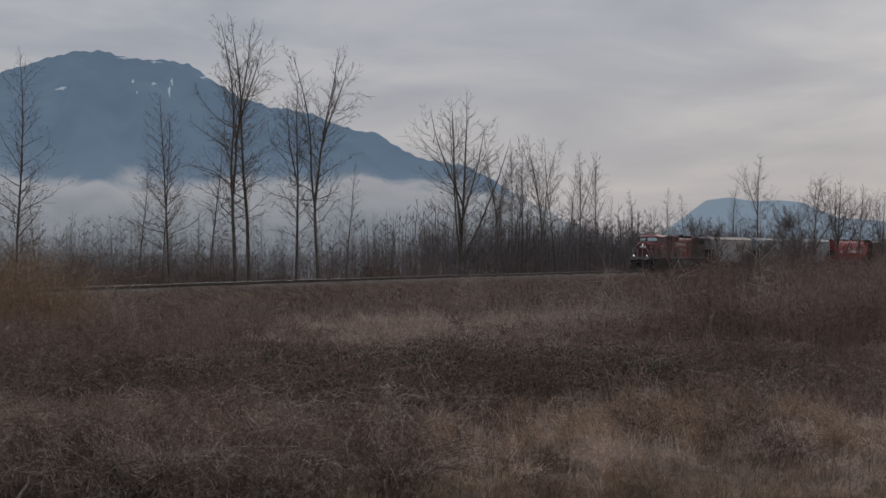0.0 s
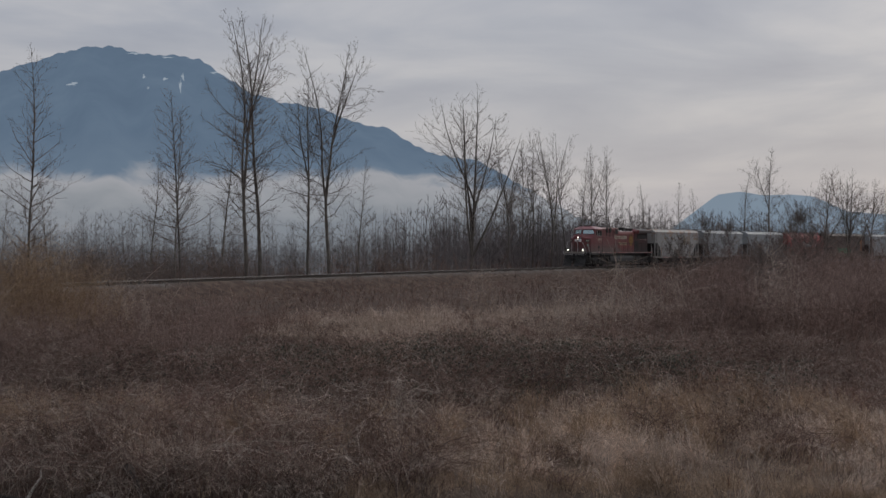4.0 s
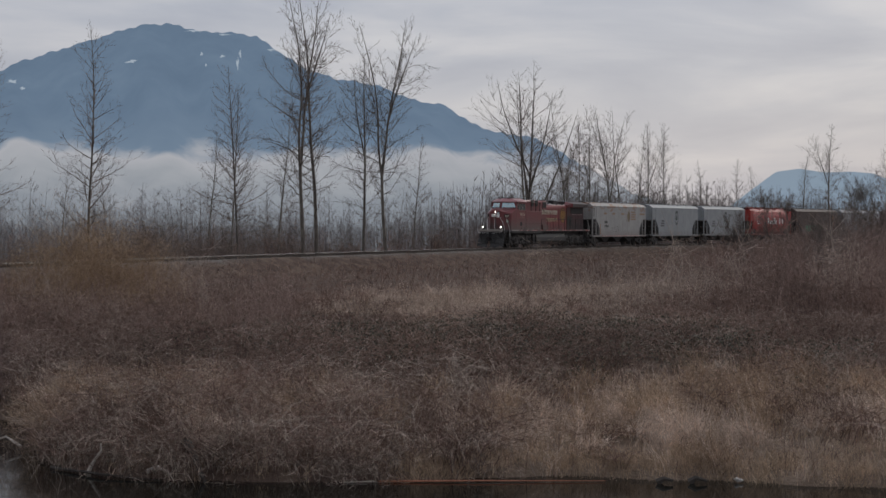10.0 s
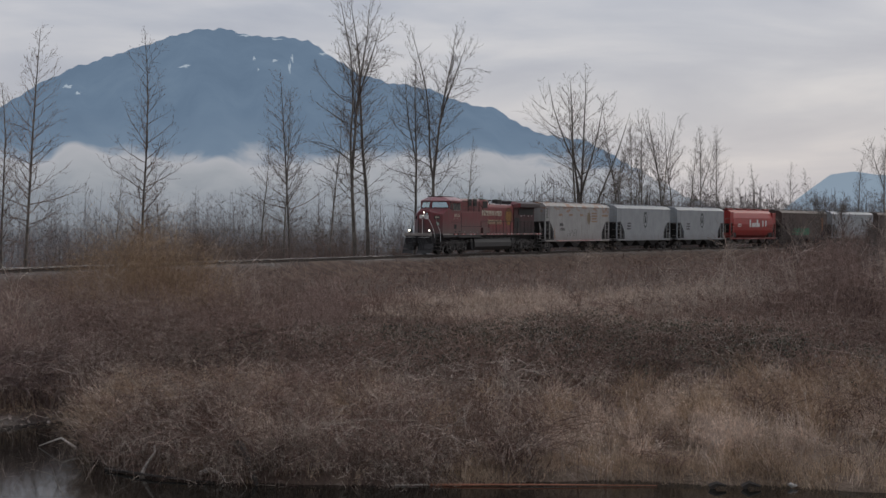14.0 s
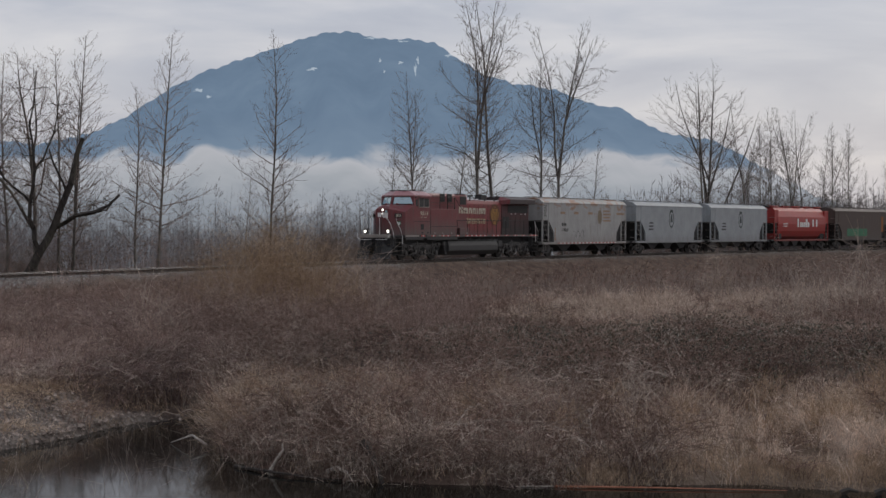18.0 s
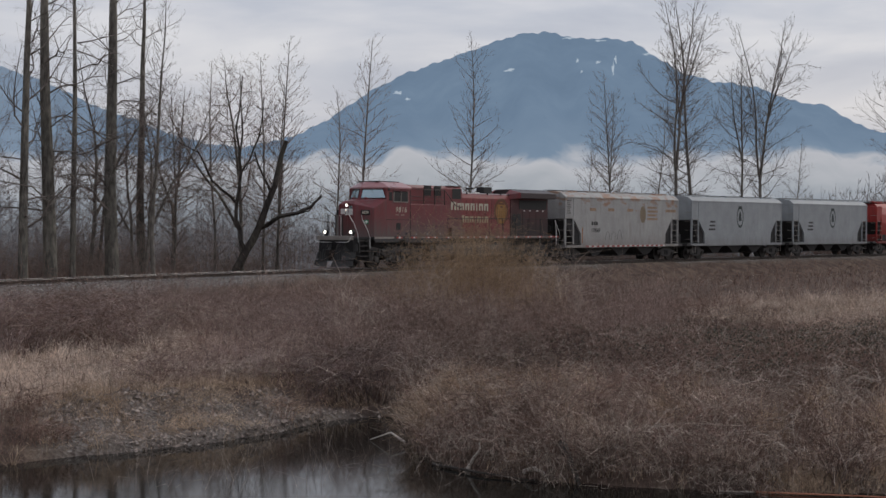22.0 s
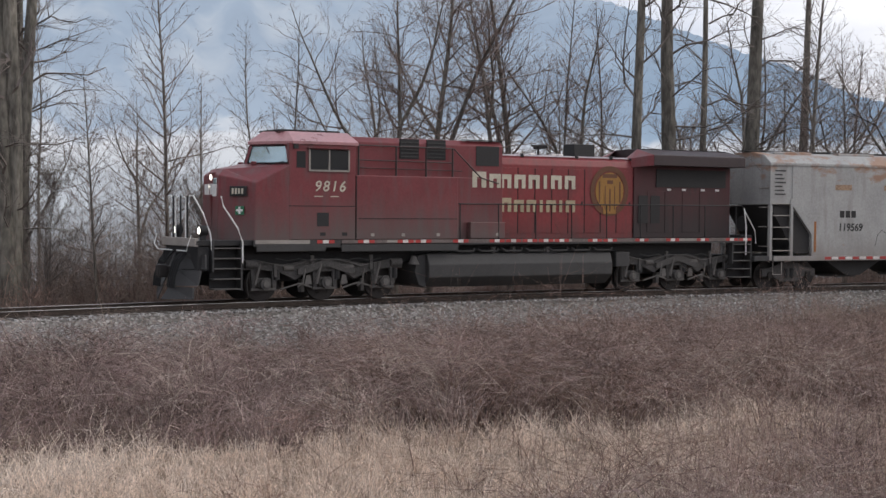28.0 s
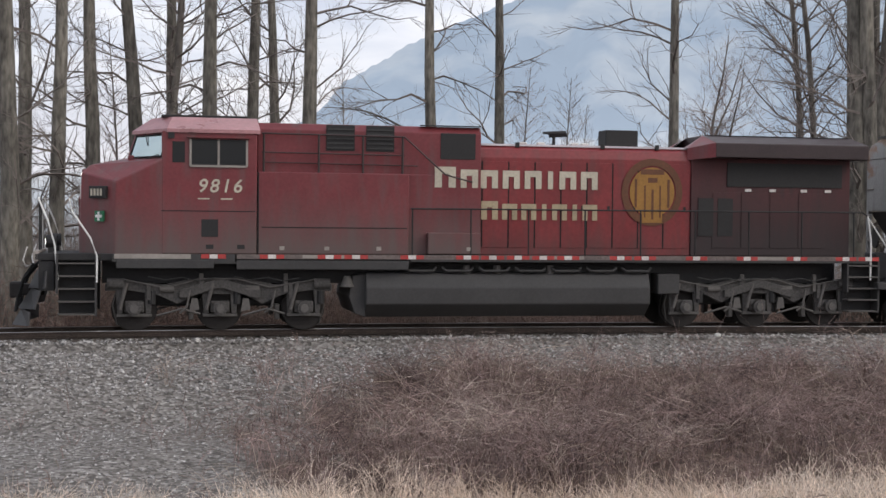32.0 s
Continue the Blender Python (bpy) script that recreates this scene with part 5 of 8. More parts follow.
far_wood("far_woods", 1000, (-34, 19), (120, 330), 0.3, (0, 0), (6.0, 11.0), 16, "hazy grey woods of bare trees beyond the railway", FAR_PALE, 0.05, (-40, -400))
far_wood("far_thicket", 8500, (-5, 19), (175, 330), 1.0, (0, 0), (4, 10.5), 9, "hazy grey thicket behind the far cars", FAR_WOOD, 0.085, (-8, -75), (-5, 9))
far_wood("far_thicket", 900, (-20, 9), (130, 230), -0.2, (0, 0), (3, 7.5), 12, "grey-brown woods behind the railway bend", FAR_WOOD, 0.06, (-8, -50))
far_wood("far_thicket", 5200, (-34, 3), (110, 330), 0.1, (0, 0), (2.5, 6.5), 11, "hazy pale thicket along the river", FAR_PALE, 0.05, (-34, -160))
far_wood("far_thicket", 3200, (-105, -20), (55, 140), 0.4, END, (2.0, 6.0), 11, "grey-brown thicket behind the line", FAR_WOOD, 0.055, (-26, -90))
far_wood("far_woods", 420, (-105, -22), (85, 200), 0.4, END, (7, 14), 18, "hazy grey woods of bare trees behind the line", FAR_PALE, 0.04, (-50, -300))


def far_shrubs(n, az, r, power, centre, depth, tall, label):
    """Round bushes of many fine shoots, patchy, just behind the line."""
    x, y = scatter(n, az, r, power, centre)
    off, at = track_offset(x, y)
    ok = (off < depth[0]) & (off > depth[1]) & (wobble(x, y, 9.0, 41.0) > 0.0 - 0.25 * smooth(150, 165, at))
    x, y = x[ok], y[ok]
    t = rs.uniform(tall[0], tall[1], len(x)) * (1 + 0.45 * wobble(x, y, 13.0, 42.0))
    per = 26
    x, y, t = (np.repeat(v, per) for v in (x, y, t))
    x, y = x + rs.normal(0, 0.20, len(x)) * t, y + rs.normal(0, 0.20, len(x)) * t
    t = t * rs.uniform(0.4, 1.08, len(x))
    return brush("far_shrubs", canes(x, y, t, np.maximum(0.006, near_eye(x, y) * 0.00009), 0.42, 5, 0.1, 3), FAR_SHRUB, label, "shrubs", 0)


far_shrubs(2400, (-34, 3), (75, 180), 0.2, (0, 0), (-4.5, -24), (1.6, 4.4), "grey-brown leafless shrubs behind the rails")
far_shrubs(3000, (-105, -20), (36, 75), 0.6, END, (-5, -30), (1.5, 4.0), "grey-brown leafless shrubs behind the end of the line")


# ---- train: helpers ----
def part(name, bm, mat, parent, label=""):
    """Links a bmesh as one mesh object under a thing or a part."""
    me = bpy.data.meshes.new(name)
    bmesh.ops.recalc_face_normals(bm, faces=bm.faces)
    bm.to_mesh(me)
    bm.free()
    me.materials.append(mat)
    ob = new(name, me)
    ob.parent = parent
    if label:
        ob["label"] = label
    return ob


def again(ob, m, parent=None):
    """A further part on the same mesh."""
    o = new(ob.name.split(".")[0], ob.data)
    o.parent = parent or ob.parent
    o.matrix_basis = m
    return o


def box(bm, x0, x1, y0, y1, z0, z1, bevel=0.0):
    m = Matrix.Translation(((x0 + x1) / 2, (y0 + y1) / 2, (z0 + z1) / 2)) @ Matrix.Diagonal((abs(x1 - x0), abs(y1 - y0), abs(z1 - z0), 1))
    vs = bmesh.ops.create_cube(bm, size=1.0, matrix=m)["verts"]
    if bevel:
        es = {e for v in vs for e in v.link_edges}
        bmesh.ops.bevel(bm, geom=list(es), offset=bevel, segments=2, affect="EDGES", profile=0.5)
    return bm


def prism(bm, profile, a0, a1, axis="y", bevel=0.0):
    """A polygon drawn straight along an axis. profile: (x, z) for axis y, (y, z) for axis x, (x, y) for axis z."""
    def place(p, a):
        return {"y": (p[0], a, p[1]), "x": (a, p[0], p[1]), "z": (p[0], p[1], a)}[axis]
    v0, v1 = [bm.verts.new(place(p, a0)) for p in profile], [bm.verts.new(place(p, a1)) for p in profile]
    n = len(profile)
    fs = [bm.faces.new(v0), bm.faces.new(v1[::-1])]
    for i in range(n):
        fs.append(bm.faces.new((v0[i], v1[i], v1[(i + 1) % n], v0[(i + 1) % n])))
    if bevel:
        bmesh.ops.bevel(bm, geom=list({e for f in fs for e in f.edges}), offset=bevel, segments=2, affect="EDGES", profile=0.5)
    return bm


def cyl(bm, c, axis, r, ln, sides=16, r2=None):
    rot = {"x": Matrix.Rotation(math.pi / 2, 4, "Y"), "y": Matrix.Rotation(math.pi / 2, 4, "X"), "z": Matrix.Identity(4)}[axis]
    bmesh.ops.create_cone(bm, cap_ends=True, segments=sides, radius1=r, radius2=r if r2 is None else r2, depth=ln, matrix=Matrix.Translation(c) @ rot)
    return bm


def tube(bm, pts, r, sides=6):
    """A bent round bar through points."""
    pts = [Vector(p) for p in pts]
    rings = []
    for i, p in enumerate(pts):
        d = (pts[min(i + 1, len(pts) - 1)] - pts[max(i - 1, 0)]).normalized()
        a = d.cross(Vector((0, 0, 1)) if abs(d.z) < 0.9 else Vector((1, 0, 0))).normalized()
        b = d.cross(a)
        rings.append([bm.verts.new(p + (a * math.cos(k * 2 * math.pi / sides) + b * math.sin(k * 2 * math.pi / sides)) * r) for k in range(sides)])
    for q, s in zip(rings, rings[1:]):
        for k in range(sides):
            bm.faces.new((q[k], q[(k + 1) % sides], s[(k + 1) % sides], s[k]))
    bm.faces.new(rings[0][::-1]), bm.faces.new(rings[-1])
    return bm


def poly(bm, pts):
    bm.faces.new([bm.verts.new(p) for p in pts])
    return bm


def lettering(text, size, mat, parent, m, name="lettering", shear=0.0, bold=0.025, spacing=1.0):
    cu = bpy.data.curves.new(name, "FONT")
    cu.body, cu.size, cu.extrude, cu.align_x, cu.align_y, cu.shear = text, size, 0.002, "CENTER", "CENTER", shear
    cu.offset, cu.space_character = size * bold, spacing
    o = bpy.data.objects.new(name, cu)
    me = bpy.data.meshes.new_from_object(o)
    bpy.data.objects.remove(o)
    me.materials.append(mat)
    t = new(name, me)
    t.parent, t.matrix_basis = parent, m
    return t


def plain_material(name, col, rough=0.5, metal=0.0, **kw):
    d = [tuple(c * k for c in col) for k in (0.82, 1.0, 1.14)]
    return material(name, d, rough, metal, scale=kw.pop("scale", 1.5), fine=kw.pop("fine", 18), fine_amount=kw.pop("fine_amount", 0.12), bump=kw.pop("bump", 0.06), **kw)


def dirty_paint(name, col, dirt, z0, z1, rough=0.45, streak=0.35, rust=None, rust_z=(3.6, 4.6)):
    """Paint that is dulled by road dirt towards the frame, with vertical streaks and, where wanted, rust that bleeds from the roof."""
    m = material(name, [tuple(c * k for c in col) for k in (0.85, 1.0, 1.12)], rough, scale=0.8, fine=14, fine_amount=0.1, bump=0.05)
    nt = m.node_tree
    b = nt.nodes["Principled BSDF"]
    src = b.inputs["Base Color"].links[0].from_socket
    co = nt.nodes.new("ShaderNodeTexCoord")
    sep = nt.nodes.new("ShaderNodeSeparateXYZ")
    nt.links.new(co.outputs["Object"], sep.inputs[0])
    mp = nt.nodes.new("ShaderNodeMapping")
    mp.inputs["Scale"].default_value = (1.6, 1.6, 0.22)
    nt.links.new(co.outputs["Object"], mp.inputs["Vector"])
    n = nt.nodes.new("ShaderNodeTexNoise")
    n.inputs["Scale"].default_value, n.inputs["Detail"].default_value = 2.2, 6
    nt.links.new(mp.outputs[0], n.inputs["Vector"])

    def math_(op, a, bb):
        x = nt.nodes.new("ShaderNodeMath")
        x.operation = op
        x.use_clamp = op == "MULTIPLY_CLAMP"
        for i, v in enumerate((a, bb)):
            if isinstance(v, (int, float)):
                x.inputs[i].default_value = v
            else:
                nt.links.new(v, x.inputs[i])
        return x.outputs[0]

    def mix(fac, a, c):
        x = nt.nodes.new("ShaderNodeMix")
        x.data_type = "RGBA"
        nt.links.new(fac, x.inputs["Factor"])
        nt.links.new(a, x.inputs["A"])
        x.inputs["B"].default_value = (*c, 1)
        return x.outputs["Result"]

    def rng(v, a, c, lo, hi):
        x = nt.nodes.new("ShaderNodeMapRange")
        for k, val in zip(("From Min", "From Max", "To Min", "To Max"), (a, c, lo, hi)):
            x.inputs[k].default_value = val
        nt.links.new(v, x.inputs["Value"])
        return x.outputs[0]

    zz = math_("ADD", sep.outputs["Z"], math_("MULTIPLY", math_("SUBTRACT", n.outputs["Fac"], 0.5), 1.6))
    low = rng(zz, z0, z1, 0.85, 0.0)
    st = rng(n.outputs["Fac"], 0.5, 0.72, 0.0, streak)
    col_ = mix(math_("MAXIMUM", low, st), src, dirt)
    if rust:
        mp2 = nt.nodes.new("ShaderNodeMapping")
        mp2.inputs["Scale"].default_value = (0.75, 0.75, 1.5)
        nt.links.new(co.outputs["Object"], mp2.inputs["Vector"])
        n2 = nt.nodes.new("ShaderNodeTexNoise")
        n2.inputs["Scale"].default_value, n2.inputs["Detail"].default_value, n2.inputs["Roughness"].default_value = 1.5, 5, 0.6
        nt.links.new(mp2.outputs[0], n2.inputs["Vector"])
        up = rng(sep.outputs["Z"], rust_z[0], rust_z[1], -0.10, 0.12)
        col_ = mix(rng(math_("ADD", n2.outputs["Fac"], up), 0.60, 0.72, 0.0, 0.72), col_, rust)
    nt.links.new(col_, b.inputs["Base Color"])
    return m


RED = dirty_paint("maroon_paint", (0.172, 0.035, 0.039), (0.108, 0.090, 0.082), 1.95, 3.35, 0.40, 0.5)
# cab roof maroon, paled to carry the light that falls from above
RED_TOPLIT = dirty_paint("maroon_roof_paint", (0.40, 0.20, 0.205), (0.24, 0.13, 0.13), 0.0, 0.1, 0.30, 0.3)
RED_SOOT = dirty_paint("sooty_maroon_paint", (0.085, 0.020, 0.022), (0.024, 0.022, 0.022), 2.2, 4.6, 0.55, 0.6)
RED_HOOD = dirty_paint("bright_maroon_hood_paint", (0.21, 0.031, 0.033), (0.075, 0.05, 0.046), 1.6, 2.6, 0.38, 0.4)
WING = plain_material("sooty_wing_paint", (0.040, 0.026, 0.027), 0.45)
BLACK = plain_material("sooty_black_steel", (0.022, 0.021, 0.021), 0.62)
FRAME_GREY = plain_material("dusty_frame_steel", (0.048, 0.046, 0.045), 0.62, fine_amount=0.10, bump=0.05, scale=0.9)
TRUCK_GREY = plain_material("dusty_truck_casting", (0.072, 0.067, 0.063), 0.8, scale=2.5, fine_amount=0.3, bump=0.2)
WHEEL = plain_material("dark_wheel_steel", (0.030, 0.026, 0.024), 0.6, 0.3)
ROD_GREY = plain_material("dusty_brake_rod", (0.105, 0.097, 0.09), 0.7)
SILL_DULL = plain_material("dull_sill_stripe", (0.15, 0.12, 0.11), 0.6, fine_amount=0.25)
RAIL_DARK = plain_material("dark_worn_handrail", (0.045, 0.028, 0.027), 0.5)
WHITE = plain_material("white_paint", (0.72, 0.71, 0.68), 0.5)
CREAM = plain_material("weathered_cream_paint", (0.52, 0.47, 0.37), 0.55, fine_amount=0.12)
# the sheen along the engine hood's top, given as a pale colour
HOOD_SHEEN = plain_material("bleached_hood_top", (0.40, 0.34, 0.34), 0.5, fine_amount=0.2)
YELLOW = plain_material("faded_yellow_emblem", (0.31, 0.155, 0.035), 0.55, fine_amount=0.12)
OLIVE = plain_material("faded_olive_emblem", (0.13, 0.052, 0.025), 0.55, fine_amount=0.12)
GOLD = plain_material("faded_gold_paint", (0.42, 0.34, 0.22), 0.55, fine_amount=0.12)
TAPE_RED = plain_material("red_reflector", (0.40, 0.05, 0.045), 0.35)
TAPE_WHITE = plain_material("white_reflector", (0.62, 0.58, 0.55), 0.35)
SILL_GREY = plain_material("dusty_sill_edge", (0.30, 0.27, 0.24), 0.6)
GREEN = plain_material("green_sign", (0.03, 0.16, 0.08), 0.5)
RUBBER = plain_material("black_rubber", (0.015, 0.015, 0.015), 0.8)
FADED = plain_material("faded_orange_lettering", (0.33, 0.225, 0.15), 0.8, fine_amount=0.3)
ORANGE = plain_material("orange_rust", (0.30, 0.12, 0.04), 0.85)
GLASS = bpy.data.materials.new("cab_glass")
GLASS.use_nodes = True
gb = GLASS.node_tree.nodes["Principled BSDF"]
gb.inputs["Base Color"].default_value = (0.42, 0.52, 0.53, 1)
gb.inputs["Metallic"].default_value = 0.75
gb.inputs["Roughness"].default_value = 0.04
gb.inputs["Specular IOR Level"].default_value = 0.9
GLASS_SIDE = bpy.data.materials.new("side_glass")
GLASS_SIDE.use_nodes = True
gs = GLASS_SIDE.node_tree.nodes["Principled BSDF"]
gs.inputs["Base Color"].default_value = (0.012, 0.013, 0.014, 1)
gs.inputs["Roughness"].default_value = 0.08
gs.inputs["Specular IOR Level"].default_value = 0.25
LAMP = bpy.data.materials.new("lit_headlight")
LAMP.use_nodes = True
lb = LAMP.node_tree.nodes["Principled BSDF"]
lb.inputs["Emission Color"].default_value = (1.0, 0.93, 0.82, 1)
lb.inputs["Emission Strength"].default_value = 3.0

WHEEL_R = 0.53


def wheelset_mesh(name="wheelset", r=WHEEL_R):
    bm = bmesh.new()
    for s in (0.76, -0.76):
        o = 1 if s > 0 else -1
        cyl(bm, (0, s, 0), "y", r, 0.13, 28)
        cyl(bm, (0, s - o * 0.075, 0), "y", r + 0.028, 0.03, 28)
        cyl(bm, (0, s + o * 0.075, 0), "y", r * 0.36, 0.05, 14)
        for k in range(5):
            a = k * 2 * math.pi / 5
            cyl(bm, (math.cos(a) * r * 0.62, s + o * 0.066, math.sin(a) * r * 0.62), "y", 0.05, 0.02, 8)
    cyl(bm, (0, 0, 0), "y", 0.09, 1.9, 12)
    me = bpy.data.meshes.new(name)
    bm.to_mesh(me)
    bm.free()
    me.materials.append(WHEEL)
    return me


WHEELSET = wheelset_mesh()
spinning = []


def add_wheelset(parent, x, z=WHEEL_R):
    o = new("wheelset", WHEELSET)
    o.parent = parent
    o.matrix_basis = pose(x, 0, z)
    spinning.append((o, x, z))
    return o


def raise_parts(thing, k):
    """Brings heights drawn at nominal size to the true loading gauge; the wheels keep theirs."""
    seen = set()
    for o in thing.children_recursive:
        if o.name.startswith("wheelset"):
            continue
        if o.matrix_basis.is_identity:
            if o.data.name not in seen:
                seen.add(o.data.name)
                o.data.transform(Matrix.Diagonal((1, 1, k, 1)))
        elif o.parent.matrix_basis.is_identity:
            o.location.z *= k


# ---- locomotive ----
# local axes: x runs forward from the front coupler (so all of it lies at negative x), y to its left, z up from the rail head
def build_locomotive():
    L = tagged(new("locomotive"), "dirty maroon diesel freight locomotive with cream lettering and lit headlights", "locomotive")

    def P(name, bm, mat, label="", parent=None):
        return part(name, bm, mat, parent or L, label)

    B = bmesh.new
    # underframe and deck
    # black here paints in the shade of the gap above the trucks
    P("underframe", box(box(B(), -22.2, -0.65, -1.40, 1.40, 1.64, 1.80, 0.02), -21.2, -2.2, -0.75, 0.75, 1.1, 1.65), BLACK)
    sill = P("side_sill", prism(B(), [(-22.15, 1.64), (-22.15, 1.80), (-9.7, 1.80), (-9.7, 1.62), (-5.36, 1.62), (-5.36, 1.80), (-4.9, 1.80), (-4.9, 1.80), (-2.45, 1.80), (-2.45, 1.62), (-2.9, 1.58), (-9.65, 1.58), (-9.7, 1.64)], 1.455, 1.515), FRAME_GREY, "grey dirty side sill with reflector squares")
    P("side_sill", box(B(), -22.15, -2.45, -1.515, -1.455, 1.48, 1.80), FRAME_GREY)
    P("skirt_panel", box(B(), -9.65, -5.4, 1.46, 1.52, 1.45, 1.66, 0.01), FRAME_GREY)
    P("skirt_panel", box(B(), -4.85, -2.55, 1.46, 1.52, 1.47, 1.66, 0.01), FRAME_GREY)
    P("sill_edge", box(B(), -4.3, -2.5, 1.518, 1.524, 1.69, 1.80), SILL_GREY, "pale dusty sill edge")
    P("sill_stripe", box(B(), -22.1, -5.4, 1.516, 1.522, 1.695, 1.80), SILL_DULL, "dull pinkish sill stripe")
    for x0, x1 in ((-8.3, -7.0), (-3.9, -2.6), (-14.2, -13.3), (-19.9, -18.6)):
        P("pale_stripe", box(B(), x0, x1, 1.524, 1.529, 1.71, 1.79), SILL_GREY)
    x = -4.55
    rng = random.Random(4)
    while x > -21.9:
        if not -5.4 < x < -4.85:
            for k, mat in ((0, TAPE_RED), (0.20, TAPE_WHITE), (0.40, TAPE_RED)):
                bm = box(B(), x - k - 0.19, x - k, 1.524, 1.530, 1.70, 1.795)
                P("reflector", bm, mat)
        x -= 0.66 + (0.75 if rng.random() < 0.3 else 0.0)
    # short hood: a faceted nose
    bm = B()
    F, C, K = 0.62, 1.46, 1.5
    pts = {}
    for s in (1, -1):
        pts[s] = dict(fb=bm.verts.new((-1.64, F * s, 1.8)), ft=bm.verts.new((-1.70, F * s, 3.66)), fu=bm.verts.new((-1.92, 0.42 * s, 3.85)), cb=bm.verts.new((-2.50, C * s, 1.8)), ct=bm.verts.new((-2.54, C * s, 3.44)), kb=bm.verts.new((-3.62, K * s, 1.8)), kt=bm.verts.new((-3.62, K * s, 3.97)), mt=bm.verts.new((-2.74, 0.06 * s, 4.02)))
        q = pts[s]
        bm.faces.new((q["fb"], q["cb"], q["ct"], q["ft"]))
        bm.faces.new((q["cb"], q["kb"], q["kt"], q["ct"]))
        bm.faces.new((q["ft"], q["ct"], q["fu"]))
        bm.faces.new((q["fu"], q["ct"], q["kt"], q["mt"]))
    a, b = pts[1], pts[-1]
    bm.faces.new((a["fb"], a["ft"], b["ft"], b["fb"]))
    bm.faces.new((a["ft"], a["fu"], b["fu"], b["ft"]))
    bm.faces.new((a["fu"], a["mt"], b["mt"], b["fu"]))
    bmesh.ops.bevel(bm, geom=[e for e in bm.edges if len(e.link_faces) == 2], offset=0.03, segments=2, affect="EDGES", profile=0.5)
    nose = P("nose", bm, RED, "maroon faceted nose")
    P("nose_door", box(B(), -1.68, -1.62, -0.50, 0.12, 1.95, 3.1, 0.015), RED, parent=nose)
    P("nose_window", box(B(), -1.76, -1.675, 0.20, 0.44, 3.28, 3.58, 0.02), GLASS, parent=nose)
    P("nose_emblem", box(box(box(B(), -1.70, -1.66, -0.45, -0.12, 3.02, 3.40), -1.70, -1.66, -0.02, 0.10, 2.98, 3.42), -1.70, -1.66, 0.16, 0.48, 3.05, 3.40), WHITE, "white plain emblem shapes", parent=nose)
    # number housings and first-aid sign lie on the slanted cheeks
    for s in (1, -1):
        base = Matrix.Translation((-2.12, 1.12 * s, 3.20)) @ Matrix.Rotation(radians((90 - math.degrees(math.atan2(C - F, 2.40 - 1.46))) * s), 4, "Z")
        nb = P("number_housing", box(B(), -0.06, 0.07, -0.26, 0.26, -0.15, 0.15, 0.02), BLACK, "black number housing with pale bars")
        nb.matrix_basis = base
        for k in range(4):
            d = P("number_bar", box(B(), 0.072, 0.078, -0.19 + 0.1 * k, -0.13 + 0.1 * k, -0.08, 0.08), CREAM, parent=nb)
        if s > 0:
            fa = P("first_aid_sign", box(B(), -0.02, 0.05, -0.13, 0.13, -0.13, 0.13), GREEN, "green first-aid sign with a white cross")
            fa.matrix_basis = base @ Matrix.Translation((0, 0.05, -0.55))
            P("cross", box(box(B(), 0.052, 0.057, -0.1, 0.1, -0.032, 0.032), 0.052, 0.058, -0.032, 0.032, -0.1, 0.1), WHITE, parent=fa)
    # headlights
    hl = P("headlight_housing", box(B(), -1.90, -1.69, -0.17, 0.17, 3.20, 3.76, 0.04), RED)
    for z in (3.60, 3.34):
        P("headlight", cyl(B(), (-1.685, 0, z), "x", 0.075, 0.02, 18), LAMP, "lit round headlight", hl)
    for s in (1, -1):
        bk = P("ditch_light", cyl(B(), (-1.02, 1.04 * s, 2.07), "x", 0.15, 0.24, 18), BLACK, "lit ditch light on a bracket")
        P("lens", cyl(B(), (-0.902, 1.04 * s, 2.07), "x", 0.095, 0.02, 18), LAMP, parent=bk)
        P("bracket", box(B(), -1.1, -0.95, 1.04 * s - 0.06, 1.04 * s + 0.06, 1.8, 1.95), BLACK, parent=bk)
    # cab, with a windshield in two panes that meet in a blunt wedge
    cab = P("cab", box(B(), -5.88, -3.6, -1.5, 1.5, 1.8, 4.62, 0.03), RED, "maroon cab with front and side windows")
    bm = B()
    q = [bm.verts.new(c) for c in ((-3.62, -1.5, 3.9), (-2.74, 0, 3.9), (-3.62, 1.5, 3.9), (-3.80, -1.5, 4.62), (-2.98, 0, 4.62), (-3.80, 1.5, 4.62))]
    for f in ((0, 1, 4, 3), (1, 2, 5, 4), (3, 4, 5), (2, 1, 0), (2, 0, 3, 5)):
        bm.faces.new([q[i] for i in f])
    bmesh.ops.recalc_face_normals(bm, faces=bm.faces)
    P("cab_front", bm, RED, parent=cab)
    bm = B()
    lo = [(-2.90, 0), (-3.72, 1.55), (-5.95, 1.55), (-5.95, -1.55), (-3.72, -1.55)]
    hi = [(-3.38, 0), (-3.86, 0.85), (-5.92, 0.85), (-5.92, -0.85), (-3.86, -0.85)]
    rings = [[bm.verts.new((x, y, z)) for x, y in pts_] for pts_, z in ((lo, 4.59), (lo, 4.67), (hi, 4.98))]
    for r0, r1 in zip(rings, rings[1:]):
        for k in range(5):
            bm.faces.new((r0[k], r0[(k + 1) % 5], r1[(k + 1) % 5], r1[k]))
    bm.faces.new(rings[0]), bm.faces.new(rings[-1])
    bmesh.ops.recalc_face_normals(bm, faces=bm.faces)
    P("cab_roof", bm, RED_TOPLIT, "maroon cab roof with slanted edges, light from above painted in", cab)
    P("roof_plate", box(B(), -5.7, -3.6, -0.75, 0.75, 4.98, 5.04, 0.015), BLACK, parent=cab)
